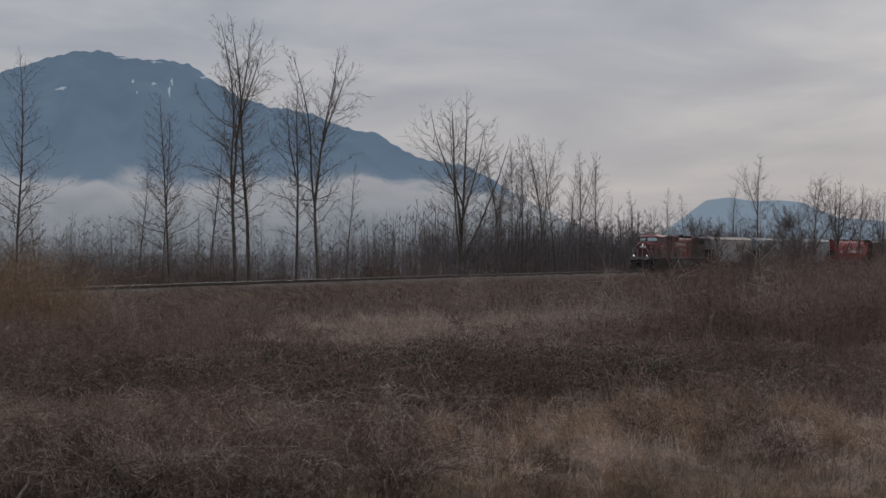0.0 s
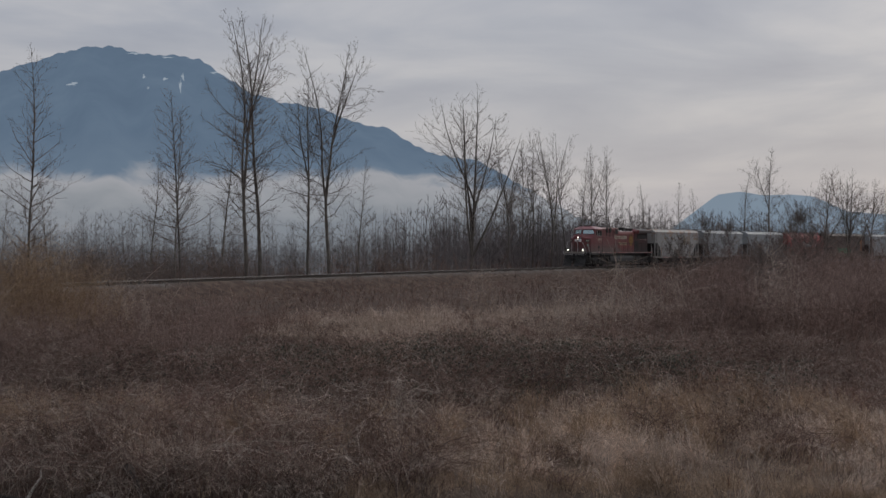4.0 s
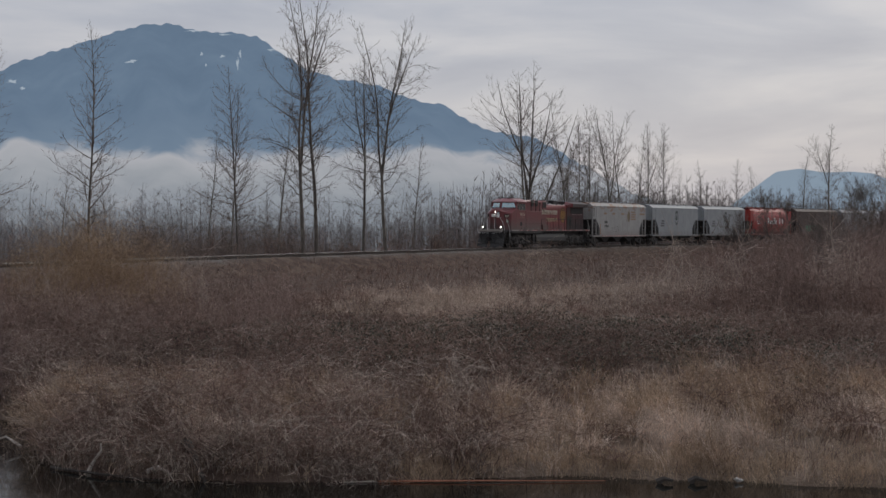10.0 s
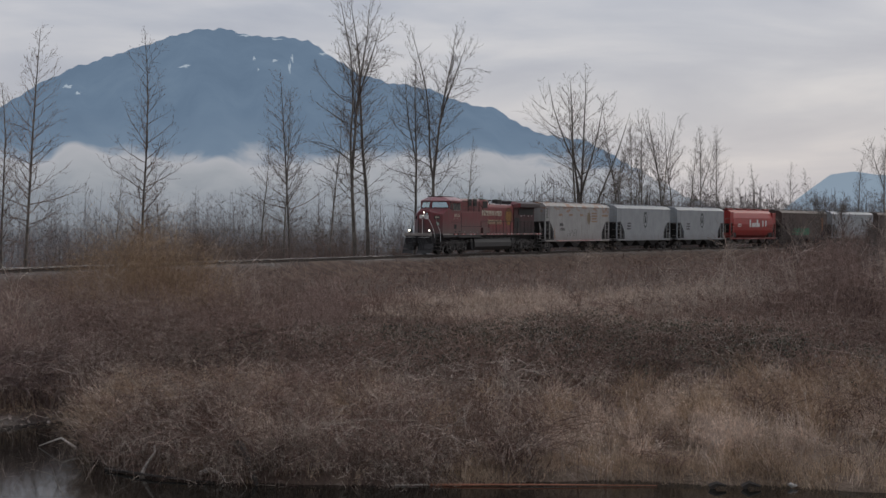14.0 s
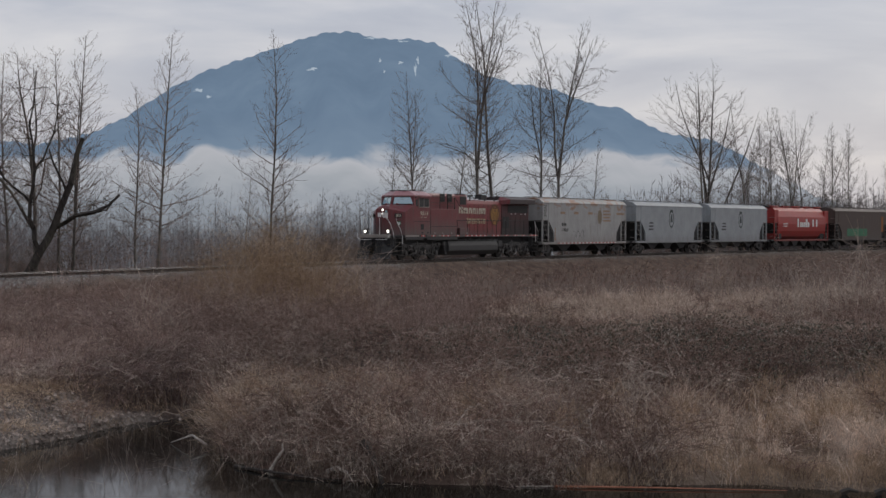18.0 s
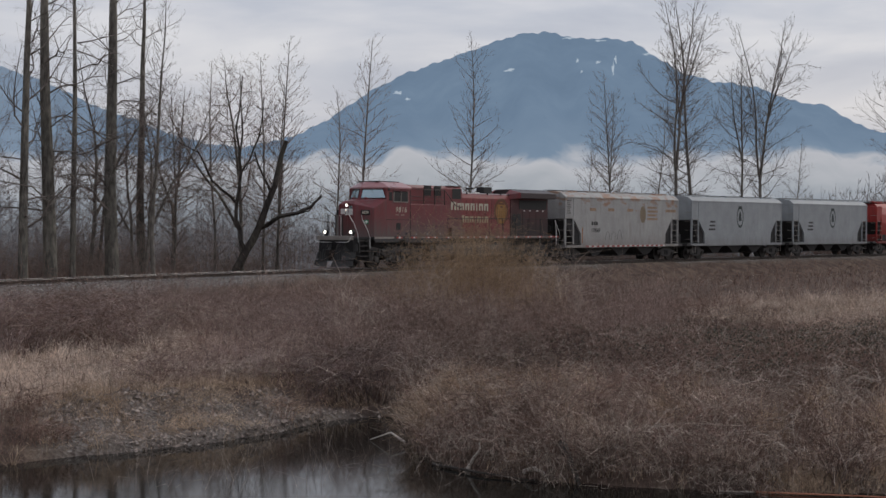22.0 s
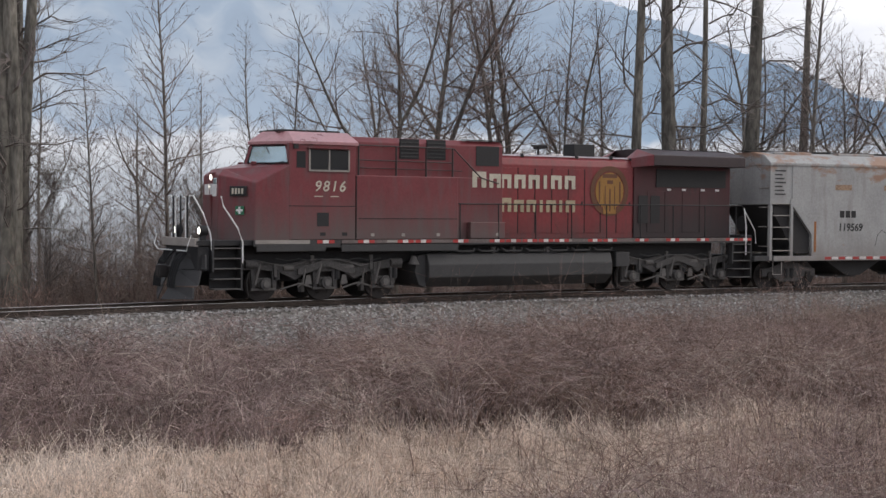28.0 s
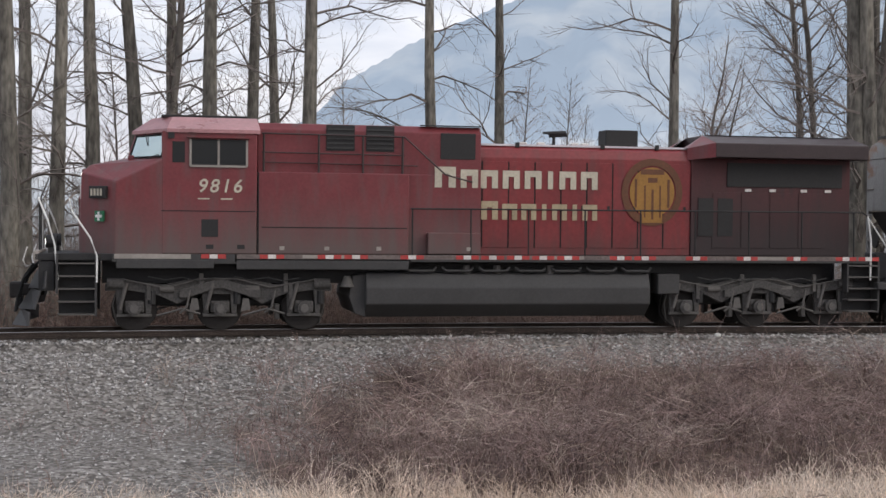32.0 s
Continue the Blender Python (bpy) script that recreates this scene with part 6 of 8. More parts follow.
    for s in (1, -1):
        A, Bc, At, Bt = Vector((-2.74, 0, 3.9)), Vector((-3.62, 1.5 * s, 3.9)), Vector((-2.98, 0, 4.62)), Vector((-3.80, 1.5 * s, 4.62))
        nrm = (Bc - A).cross(At - A).normalized()
        if nrm.x < 0:
            nrm = -nrm

        def on_front(u, v, d):
            return A.lerp(Bc, u).lerp(At.lerp(Bt, u), v) + nrm * d
        bm = B()
        poly(bm, [on_front(u, v, 0.012) for u, v in ((0.09, 0.2), (0.93, 0.2), (0.93, 0.86), (0.09, 0.86))])
        P("windshield", bm, GLASS, "pale windshield pane that mirrors the sky", cab)
        P("gasket", tube(B(), [on_front(u, v, 0.015) for u, v in ((0.08, 0.18), (0.94, 0.18), (0.94, 0.88), (0.08, 0.88), (0.08, 0.18))], 0.024), RUBBER, parent=cab)
        P("wiper", tube(B(), [on_front(0.35, 0.95, 0.05), on_front(0.5, 0.55, 0.03)], 0.011), BLACK, parent=cab)
        P("wiper", tube(B(), [on_front(0.6, 0.1, 0.06), on_front(0.85, 0.24, 0.03)], 0.011), BLACK, parent=cab)
        P("sun_visor", box(B(), -3.9, -3.75, 1.48 * s, 1.54 * s, 4.45, 4.60), BLACK, parent=cab)
        P("roof_lamp", box(B(), -2.95, -2.8, 0.5 * s - 0.07, 0.5 * s + 0.07, 3.95, 4.08, 0.02), RED, parent=cab)
    for s in (1, -1):
        wf = P("side_window", box(B(), -5.63, -4.28, 1.49 * s, 1.515 * s, 3.82, 4.44, 0.0), BLACK, "sliding side window in an aluminium frame", cab)
        for x0, x1 in ((-5.6, -4.98), (-4.92, -4.32)):
            P("pane", box(B(), x0, x1, 1.515 * s, 1.522 * s, 3.88, 4.40), GLASS_SIDE, parent=cab)
        fr = B()
        for x in (-5.63, -4.95, -4.28):
            box(fr, x - 0.025, x + 0.025, 1.51 * s, 1.54 * s, 3.82, 4.44)
        box(fr, -5.63, -4.28, 1.51 * s, 1.54 * s, 3.80, 3.85)
        P("window_frame", fr, SILL_GREY, "pale aluminium window frame", cab)
        P("quarter_window", box(B(), -4.15, -3.85, 1.495 * s, 1.507 * s, 3.9, 4.38, 0.0), GLASS_SIDE, parent=cab)
        P("awning", box(B(), -5.7, -4.2, 1.5 * s, 1.62 * s, 4.47, 4.50), RED, parent=cab)
        P("vent_grille", box(B(), -4.95, -4.55, 1.50 * s, 1.512 * s, 2.2, 2.6), BLACK, parent=cab)
        P("seam", box(B(), -5.85, -3.6, 1.50 * s, 1.507 * s, 2.78, 2.80), RUBBER, parent=cab)
    lettering("9816", 0.45, CREAM, cab, Matrix.Translation((-4.98, 1.512, 3.36)) @ Matrix.Rotation(math.pi, 4, "Z") @ Matrix.Rotation(math.pi / 2, 4, "X"), "cab_number", 0.2, 0.012, 1.25)
    for x in (-4.75, -5.5):
        P("jack_slot", box(B(), x - 0.09, x + 0.09, 1.502, 1.508, 1.92, 2.02), BLACK, parent=cab)
    for x in (-6.5, -7.6, -8.9, -11.2):
        P("small_marker", box(B(), x - 0.06, x + 0.06, 1.482 if x > -9.6 else 1.462, 1.490 if x > -9.6 else 1.468, 1.90, 1.99), SILL_GREY, parent=cab)
    for x in (-4.6, -5.15):
        P("small_stencil", box(B(), x - 0.14, x + 0.14, 1.502, 1.506, 3.06, 3.09), CREAM, parent=cab)
    # auxiliary cabinet behind the cab
    aux = P("equipment_cabinet", box(B(), -9.65, -5.9, -1.48, 1.48, 1.8, 3.72, 0.03), RED, "maroon equipment cabinet flush with the cab")
    up = P("upper_hood", prism(B(), [(-1.2, 3.7), (1.2, 3.7), (1.2, 4.72), (1.05, 4.88), (-1.05, 4.88), (-1.2, 4.72)], -11.55, -5.9, "x", 0.02), RED, "maroon upper hood with louvered intakes")
    lowh = P("control_hood", box(B(), -11.55, -9.6, -1.22, 1.22, 1.8, 3.72, 0.02), RED)
    for s in (1, -1):
        for x0, x1 in ((-8.31, -7.60), (-9.31, -8.60)):
            g = P("louver", box(B(), x0, x1, 1.19 * s, 1.225 * s, 4.25, 4.86), BLACK, "black louvered air intake", up)
            for k in range(5):
                P("slat", box(B(), x0 + 0.03, x1 - 0.03, 1.22 * s, 1.25 * s, 4.30 + 0.11 * k, 4.335 + 0.11 * k), FRAME_GREY, parent=up)
        P("dark_panel", box(B(), -11.40, -10.5, 1.19 * s, 1.215 * s, 4.1, 4.72), BLACK, parent=up)
        P("top_panel", box(B(), -11.55, -10.0, 1.0 * s, 1.19 * s, 4.89, 4.91), BLACK, parent=up)
        P("ledge_seam", box(B(), -9.6, -6.0, 1.48 * s, 1.488 * s, 2.42, 2.44), RUBBER, parent=aux)
        P("ledge_seam", box(B(), -5.93, -5.90, 1.48 * s, 1.49 * s, 1.85, 3.7), RUBBER, parent=aux)
        P("tool_box", box(B(), -11.5, -10.15, 1.22 * s, 1.46 * s, 1.82, 2.33, 0.02), RED)
    # handrail on the ledge
    for s in (1, -1):
        bm = B()
        tube(bm, [(-6.0, 1.36 * s, 4.62), (-9.55, 1.36 * s, 4.60), (-10.6, 1.36 * s, 3.72), (-11.3, 1.36 * s, 3.55)], 0.022)
        tube(bm, [(-6.0, 1.36 * s, 4.18), (-9.55, 1.36 * s, 4.16)], 0.018)
        P("ledge_handrail", bm, RAIL_DARK, "dark tube handrail")
        P("ledge_handrail", tube(B(), [(-6.05, 1.30 * s, 3.95), (-9.9, 1.30 * s, 3.92)], 0.015), RAIL_DARK)
        for x in (-6.05, -7.4, -8.5, -9.5):
            P("handrail_post", tube(B(), [(x, 1.36 * s, 3.72), (x, 1.36 * s, 4.61)], 0.032), RAIL_DARK)
    # engine hood
    hood = P("engine_hood", prism(B(), [(-0.95, 1.8), (0.95, 1.8), (0.95, 4.18), (0.88, 4.38), (0.70, 4.50), (-0.70, 4.50), (-0.88, 4.38), (-0.95, 4.18)], -17.3, -11.5, "x", 0.015), RED_HOOD, "maroon engine hood with tall access doors")
    for s in (1, -1):
        for k in range(8):
            x1 = -11.66 - 0.70 * k
            P("access_door", box(B(), x1 - 0.66, x1, 0.95 * s, 0.965 * s, 1.98, 4.08, 0.004), RED_HOOD, parent=hood)
            P("door_seam", box(B(), x1 + 0.006, x1 + 0.034, 0.95 * s, 0.962 * s, 1.98, 4.08), RUBBER, parent=hood)
            P("latch", box(B(), x1 - 0.60, x1 - 0.54, 0.966 * s, 0.985 * s, 2.9, 3.02), BLACK, parent=hood)
    # thin slab added to carry the painted sheen
    P("hood_top", prism(B(), [(-0.80, 4.47), (0.80, 4.47), (0.68, 4.525), (-0.68, 4.525)], -17.25, -11.6, "x", 0.004), HOOD_SHEEN, "hood top with a pale sheen painted on", hood)
    for x in (-12.6, -14.9, -16.4):
        P("lifting_lug", box(B(), x - 0.05, x + 0.05, 0.78, 0.84, 4.44, 4.56), BLACK, parent=hood)
    for x in (-12.9, -13.4, -14.3, -14.6):
        P("hood_bracket", box(B(), x - 0.10, x + 0.10, 0.1, 0.3, 4.52, 4.60, 0.02), TAPE_WHITE, parent=hood)
    stack = P("exhaust_pipe", box(B(), -16.05, -15.15, -0.32, 0.32, 4.48, 4.95, 0.02), BLACK, "black exhaust stack")
    horn = P("air_horn", cyl(cyl(cyl(B(), (-13.8, 0.1, 4.85), "x", 0.07, 0.62, 12, 0.03), (-13.95, -0.05, 4.80), "x", 0.03, 0.5, 12, 0.06), (-13.8, 0.05, 4.64), "z", 0.04, 0.35, 8), BLACK, "black five-chime horn")
    # radiator section
    rad = P("radiator_hood", prism(B(), [(-1.0, 1.8), (1.0, 1.8), (1.0, 4.32), (-1.0, 4.32)], -21.85, -17.3, "x", 0.02), RED_SOOT, "sooty maroon radiator hood")
    bm = B()
    prism(bm, [(-1.55, 4.26), (1.55, 4.26), (1.55, 4.62), (0.6, 4.84), (-0.6, 4.84), (-1.55, 4.62)], -22.1, -17.75, "x", 0.02)
    P("radiator_wing", bm, WING, "overhanging dark radiator wing", rad)
    for s in (1, -1):
        bm = B()
        poly(bm, [(-17.2, 0.95 * s, 4.2), (-17.75, 1.55 * s, 4.26), (-17.75, 1.55 * s, 4.62), (-17.2, 0.95 * s, 4.5)])
        poly(bm, [(-17.2, 0.95 * s, 4.5), (-17.75, 1.55 * s, 4.62), (-17.75, 0.6 * s, 4.84), (-17.2, 0.6 * s, 4.5)])
        P("wing_fairing", bm, RED, "red fairing in front of the wing", rad)
        P("radiator_screen", box(B(), -21.6, -18.3, 1.0 * s, 1.03 * s, 3.55, 4.15), BLACK, parent=rad)
        for k in range(4):
            P("rear_door", box(B(), -18.65 - 0.82 * k, -17.9 - 0.82 * k, 1.0 * s, 1.016 * s, 2.0, 3.4, 0.004), RED_SOOT, parent=rad)
        for k in range(2):
            P("radiator_grille", box(B(), -17.92 - 0.55 * k, -17.5 - 0.55 * k, 1.016 * s, 1.03 * s, 2.3 + 0.0 * k, 3.25), BLACK, parent=rad)
        for x in (-18.9, -19.6, -20.5, -21.2):
            P("small_marker", box(B(), x - 0.09, x + 0.09, 1.017 * s, 1.024 * s, 3.43, 3.50), TAPE_WHITE, parent=rad)
    P("wing_top", box(B(), -22.0, -17.9, -0.62, 0.62, 4.845, 4.86), BLACK, parent=rad)
    # lettering as plain blocks, one for each letter, and the emblem
    def blocks(x0, x1, z0, z1, widths, mat):
        total = sum(widths) + 0.28 * (len(widths) - 1)
        k = (x0 - x1) / total
        x = x0
        for i, w in enumerate(widths):
            zt = z1 if i else z1 + 0.06
            y = 1.222 if x > -11.5 else 0.987
            wide = w * k
            if w > 0.6:
                bm = box(box(B(), x - wide * 0.34, x, y, y + 0.004, z0, zt), x - wide, x - wide * 0.66, y, y + 0.004, z0, zt)
                box(bm, x - wide * 0.66, x - wide * 0.34, y, y + 0.004, zt - 0.34 * (zt - z0), zt)
            else:
                bm = box(B(), x - wide * 0.8, x - wide * 0.2, y, y + 0.004, z0, zt)
            P("letter_block", bm, mat, parent=hood)
            x -= (w + 0.28) * k
    blocks(-10.35, -14.72, 3.42, 3.86, [1.2, 1, 1, 1, 1, 0.5, 1, 1], CREAM)
    blocks(-11.62, -14.72, 2.66, 3.05, [1.1, 1, 1, 0.5, 1, 0.5, 1], GOLD)

    # emblem: a faded disc with a pale shield and a dark bar
    for (r0, r1), mat, nm in (((0.66, 0.84), OLIVE, "emblem_ring"), ((0.0, 0.62), YELLOW, "emblem_disc")):
        bm = B()
        for k in range(32):
            a0, a1 = k * math.pi / 16, (k + 1) * math.pi / 16
            q = [(-16.22 + math.cos(a) * r, 0.990, 3.38 + math.sin(a) * r) for r, a in ((r1, a0), (r1, a1), (r0, a1), (r0, a0))]
            poly(bm, q if r0 else q[:3])
        bmesh.ops.remove_doubles(bm, verts=bm.verts, dist=0.001)
        P(nm, bm, mat, "faded round emblem", hood)
    P("emblem_shield", box(B(), -16.5, -15.95, 0.986, 0.994, 2.62, 3.3), YELLOW, parent=hood)
    P("emblem_bar", box(B(), -16.55, -15.9, 0.992, 0.997, 3.82, 3.95), OLIVE, parent=hood)
    for x0, x1, z0, z1 in ((-16.46, -16.42, 2.75, 3.55), (-16.04, -16.00, 2.75, 3.55), (-16.36, -16.10, 3.62, 3.74), (-16.26, -16.20, 2.70, 3.45), (-16.70, -16.64, 3.0, 3.7), (-15.80, -15.74, 3.0, 3.7)):
        P("emblem_line", box(B(), x0, x1, 0.995, 0.999, z0, z1), OLIVE, parent=hood)
    # walkway handrails
    for s in (1, -1):
        P("walkway_handrail", tube(B(), [(-9.7, 1.44 * s, 2.90), (-22.0, 1.44 * s, 2.93), (-22.2, 1.44 * s, 2.80)], 0.022), BLACK, "dark walkway handrail")
        for k in range(9):
            x = -9.75 - k * 1.5
            P("handrail_post", tube(B(), [(x, 1.46 * s, 1.62), (x, 1.44 * s, 2.91)], 0.02), BLACK)
        # white grab rails at the front and rear steps
        P("grab_rail", tube(B(), [(-1.45, 1.40 * s, 3.05), (-1.52, 1.42 * s, 2.75), (-1.95, 1.47 * s, 2.15), (-2.1, 1.50 * s, 1.75), (-2.1, 1.50 * s, 1.15)], 0.024), WHITE, "white front grab rail")
        P("grab_rail", tube(B(), [(-0.72, 0.75 * s, 3.05), (-0.72, 1.05 * s, 3.05), (-0.95, 1.25 * s, 2.55), (-1.12, 1.38 * s, 2.0), (-1.2, 1.42 * s, 1.2)], 0.024), WHITE, "white front grab rail")
        P("grab_rail", tube(B(), [(-0.72, 0.42 * s, 1.8), (-0.72, 0.42 * s, 3.0), (-0.72, 0.30 * s, 3.02)], 0.022), WHITE)
        P("grab_rail", tube(B(), [(-22.15, 1.45 * s, 2.85), (-22.25, 1.46 * s, 2.2), (-22.25, 1.46 * s, 1.2)], 0.024), WHITE, "white rear grab rail")
        P("grab_rail", tube(B(), [(-22.15, 1.40 * s, 2.85), (-22.75, 1.40 * s, 2.05), (-22.8, 1.40 * s, 1.6)], 0.02), WHITE, "white rear grab rail")
        # step wells
        for x0, sgn in ((-1.15, -1), (-21.55, -1)):
            w = P("step_well", box(B(), x0 - 0.95, x0 - 0.90, 1.05 * s, 1.5 * s, 0.38, 1.8), FRAME_GREY)
            P("step_well", box(B(), x0 - 0.05, x0, 1.25 * s, 1.5 * s, 0.9, 1.8), FRAME_GREY)
            P("step_back", box(B(), x0 - 0.90, x0 - 0.05, 1.08 * s, 1.12 * s, 0.42, 1.78), BLACK)
            for k in range(5):
                P("step", box(B(), x0 - 0.90, x0 - 0.05, 1.15 * s, 1.5 * s, 0.40 + 0.29 * k, 0.43 + 0.29 * k), ROD_GREY, "worn metal step")
    # front: end plate, plow, coupler and hoses
    P("end_plate", box(B(), -0.75, -0.62, -1.4, 1.4, 1.62, 1.86, 0.02), SILL_GREY)
    P("end_panel", box(B(), -1.1, -0.75, -1.35, 1.35, 0.95, 1.62), BLACK)
    for s in (1, -1):
        bm = B()
        prof = [(-0.62, 1.40), (-0.48, 0.95), (-0.24, 0.48), (-0.10, 0.10)]
        for (xa, za), (xb, zb) in zip(prof, prof[1:]):
            poly(bm, [(xa - 0.02, 0.26 * s, za), (xb + 0.06, 0.16 * s, zb), (xb - 0.42, 1.56 * s, zb + 0.06), (xa - 0.30, 1.50 * s, za)])
        geo = bmesh.ops.extrude_face_region(bm, geom=bm.faces[:])
        bmesh.ops.translate(bm, verts=[v for v in geo["geom"] if isinstance(v, bmesh.types.BMVert)], vec=(-0.04, 0, 0))
        P("plow_blade", bm, FRAME_GREY, "grey curved plow blade")
        for k in range(4):
            y = (0.35 + 0.17 * k) * s
            P("air_hose", tube(B(), [(-0.58, y, 1.45), (-0.36, y + 0.03, 1.2), (-0.22, y - 0.02, 0.75), (-0.18, y + 0.02, 0.45)], 0.03), RUBBER, "black air hose")
        P("uncoupling_lever", tube(B(), [(-0.52, 0.2 * s, 1.5), (-0.45, 1.2 * s, 1.5), (-0.40, 1.42 * s, 1.65), (-0.5, 1.46 * s, 1.95)], 0.018), WHITE)
    P("coupler", box(box(B(), -0.8, -0.2, -0.12, 0.12, 0.78, 1.05, 0.03), -0.28, 0.02, -0.18, 0.16, 0.72, 1.1, 0.05), WHEEL, "steel knuckle coupler")
    P("coupler", box(B(), -22.3, -21.6, -0.12, 0.12, 0.78, 1.05, 0.03), WHEEL)
    P("jumper_cable", tube(B(), [(-0.60, -0.9, 1.55), (-0.35, -0.7, 1.2), (-0.35, -0.4, 1.15), (-0.60, -0.2, 1.5)], 0.03), RUBBER)
    P("jumper_cable", tube(B(), [(-0.60, 0.95, 1.55), (-0.38, 0.8, 1.25), (-0.38, 0.55, 1.2), (-0.60, 0.4, 1.5)], 0.03), RUBBER)
    for y in (-0.62, 0.0, 0.55):
        P("end_post", tube(B(), [(-0.72, y, 1.8), (-0.72, y, 3.05)], 0.03), BLACK)
    # fuel tank and what hangs by it
    tank = P("fuel_tank", prism(B(), [(-1.0, 0.30), (1.0, 0.30), (1.42, 0.62), (1.42, 1.02), (1.28, 1.36), (-1.28, 1.36), (-1.42, 1.02), (-1.42, 0.62)], -16.05, -8.6, "x", 0.03), FRAME_GREY, "long dusty grey fuel tank")
    bm = B()
    prism(bm, [(-8.62, 0.30), (-8.62, 1.34), (-8.3, 1.30), (-8.2, 0.8), (-8.35, 0.4)], -1.2, 1.2, "y", 0.02)
    P("tank_end", bm, FRAME_GREY, parent=tank)
    for x in (-11.2, -12.0, -13.4):
        P("filler_cap", cyl(B(), (x, 1.2, 1.45), "z", 0.09, 0.2, 12), ROD_GREY, parent=tank)
    P("bell", cyl(cyl(B(), (-8.15, 1.2, 1.18), "z", 0.16, 0.22, 16, 0.08), (-8.15, 1.2, 1.06), "z", 0.19, 0.05, 16, 0.17), ROD_GREY, "grey bell under the frame")
    P("equipment_box", box(B(), -16.9, -16.3, 0.7, 1.3, 0.85, 1.35, 0.03), FRAME_GREY)
    for k in range(7):
        x = -9.6 - 0.95 * k
        P("sill_pipe", tube(B(), [(x, 1.3, 1.5), (x - 0.1, 1.36, 1.42), (x - 0.7, 1.36, 1.42), (x - 0.8, 1.3, 1.5)], 0.035), FRAME_GREY)
    # trucks
    for c in (-5.03, -19.17):
        t = P("truck", box(B(), c - 2.3, c + 2.3, -0.55, 0.55, 0.55, 1.05, 0.05), BLACK, "dusty three-axle truck")
        for s in (1, -1):
            bm = B()
            prism(bm, [(c - 2.75, 0.93), (c - 2.75, 1.10), (c - 2.2, 1.16), (c - 1.35, 1.06), (c - 0.75, 1.20), (c + 0.75, 1.20), (c + 1.35, 1.06), (c + 2.2, 1.16), (c + 2.75, 1.10), (c + 2.75, 0.93), (c + 2.2, 0.95), (c + 1.5, 0.86), (c + 1.03, 0.62), (c + 0.55, 0.88), (c - 0.55, 0.88), (c - 1.03, 0.62), (c - 1.5, 0.86), (c - 2.2, 0.95)], 1.0 * s, 1.12 * s, "y", 0.02)
            P("side_frame", bm, TRUCK_GREY, "dusty cast truck side frame", t)
            for a in (-2.06, 0, 2.06):
                for e in (-0.40, 0.28):
                    P("pedestal", prism(B(), [(c + a + e, 0.40), (c + a + e + 0.12, 0.40), (c + a + e + 0.16, 1.0), (c + a + e - 0.04, 1.0)], 1.01 * s, 1.11 * s, "y", 0.01), TRUCK_GREY, parent=t)
                P("tie_bar", box(B(), c + a - 0.42, c + a + 0.42, 1.03 * s, 1.10 * s, 0.33, 0.40, 0.01), ROD_GREY, parent=t)
            for a in (-1.03, 1.03):
                P("brake_rod", tube(B(), [(c + a - 0.55, 1.16 * s, 0.40), (c + a - 0.1, 1.2 * s, 0.52), (c + a + 0.5, 1.16 * s, 0.36)], 0.028), ROD_GREY, parent=t)
                P("slack_link", tube(B(), [(c + a - 0.30, 1.2 * s, 0.95), (c + a - 0.22, 1.22 * s, 0.55), (c + a - 0.05, 1.2 * s, 0.42)], 0.03), ROD_GREY, parent=t)
                P("brake_beam", cyl(B(), (c + a + 0.25, 1.14 * s, 0.98), "x", 0.085, 0.34, 12), ROD_GREY, parent=t)
                P("loose_pipe", tube(B(), [(c + a - 0.9, 1.2 * s, 1.24), (c + a - 0.5, 1.22 * s, 1.17), (c + a - 0.1, 1.22 * s, 1.25), (c + a + 0.3, 1.2 * s, 1.19), (c + a + 0.7, 1.22 * s, 1.27)], 0.014), FRAME_GREY, parent=t)
                P("hanger", box(B(), c + a - 0.62, c + a - 0.52, 1.1 * s, 1.18 * s, 0.9, 1.34, 0.01), ROD_GREY, parent=t)
            P("brace", prism(B(), [(c - 0.98, 0.78), (c - 0.98, 0.95), (c - 0.12, 1.20), (c + 0.12, 1.20), (c + 0.98, 0.95), (c + 0.98, 0.78), (c + 0.80, 0.78), (c + 0.05, 1.02), (c - 0.05, 1.02), (c - 0.80, 0.78)], 1.145 * s, 1.22 * s, "y", 0.01), TRUCK_GREY, parent=t)
            for a in (-1.72, 1.72):
                P("rib", box(B(), c + a - 0.05, c + a + 0.05, 1.14 * s, 1.20 * s, 0.72, 1.12, 0.01), TRUCK_GREY, parent=t)
            for a in (-0.62, 0.62):
                P("brake_lever", prism(B(), [(c + a - 0.12, 0.5), (c + a + 0.12, 0.46), (c + a + 0.07, 0.76), (c + a - 0.07, 0.76)], 1.15 * s, 1.2 * s, "y"), ROD_GREY, parent=t)
            for a in (-1.05, 1.05):
                P("brake_shoe", box(B(), c + a - 0.42, c + a - 0.30, 0.72 * s, 0.95 * s, 0.25, 0.62, 0.02), ROD_GREY, parent=t)
                P("sand_pipe", tube(B(), [(c + a * 2.3, 1.0 * s, 1.2), (c + a * 2.45, 0.98 * s, 0.6), (c + a * 2.35, 0.85 * s, 0.12)], 0.02), ROD_GREY, parent=t)
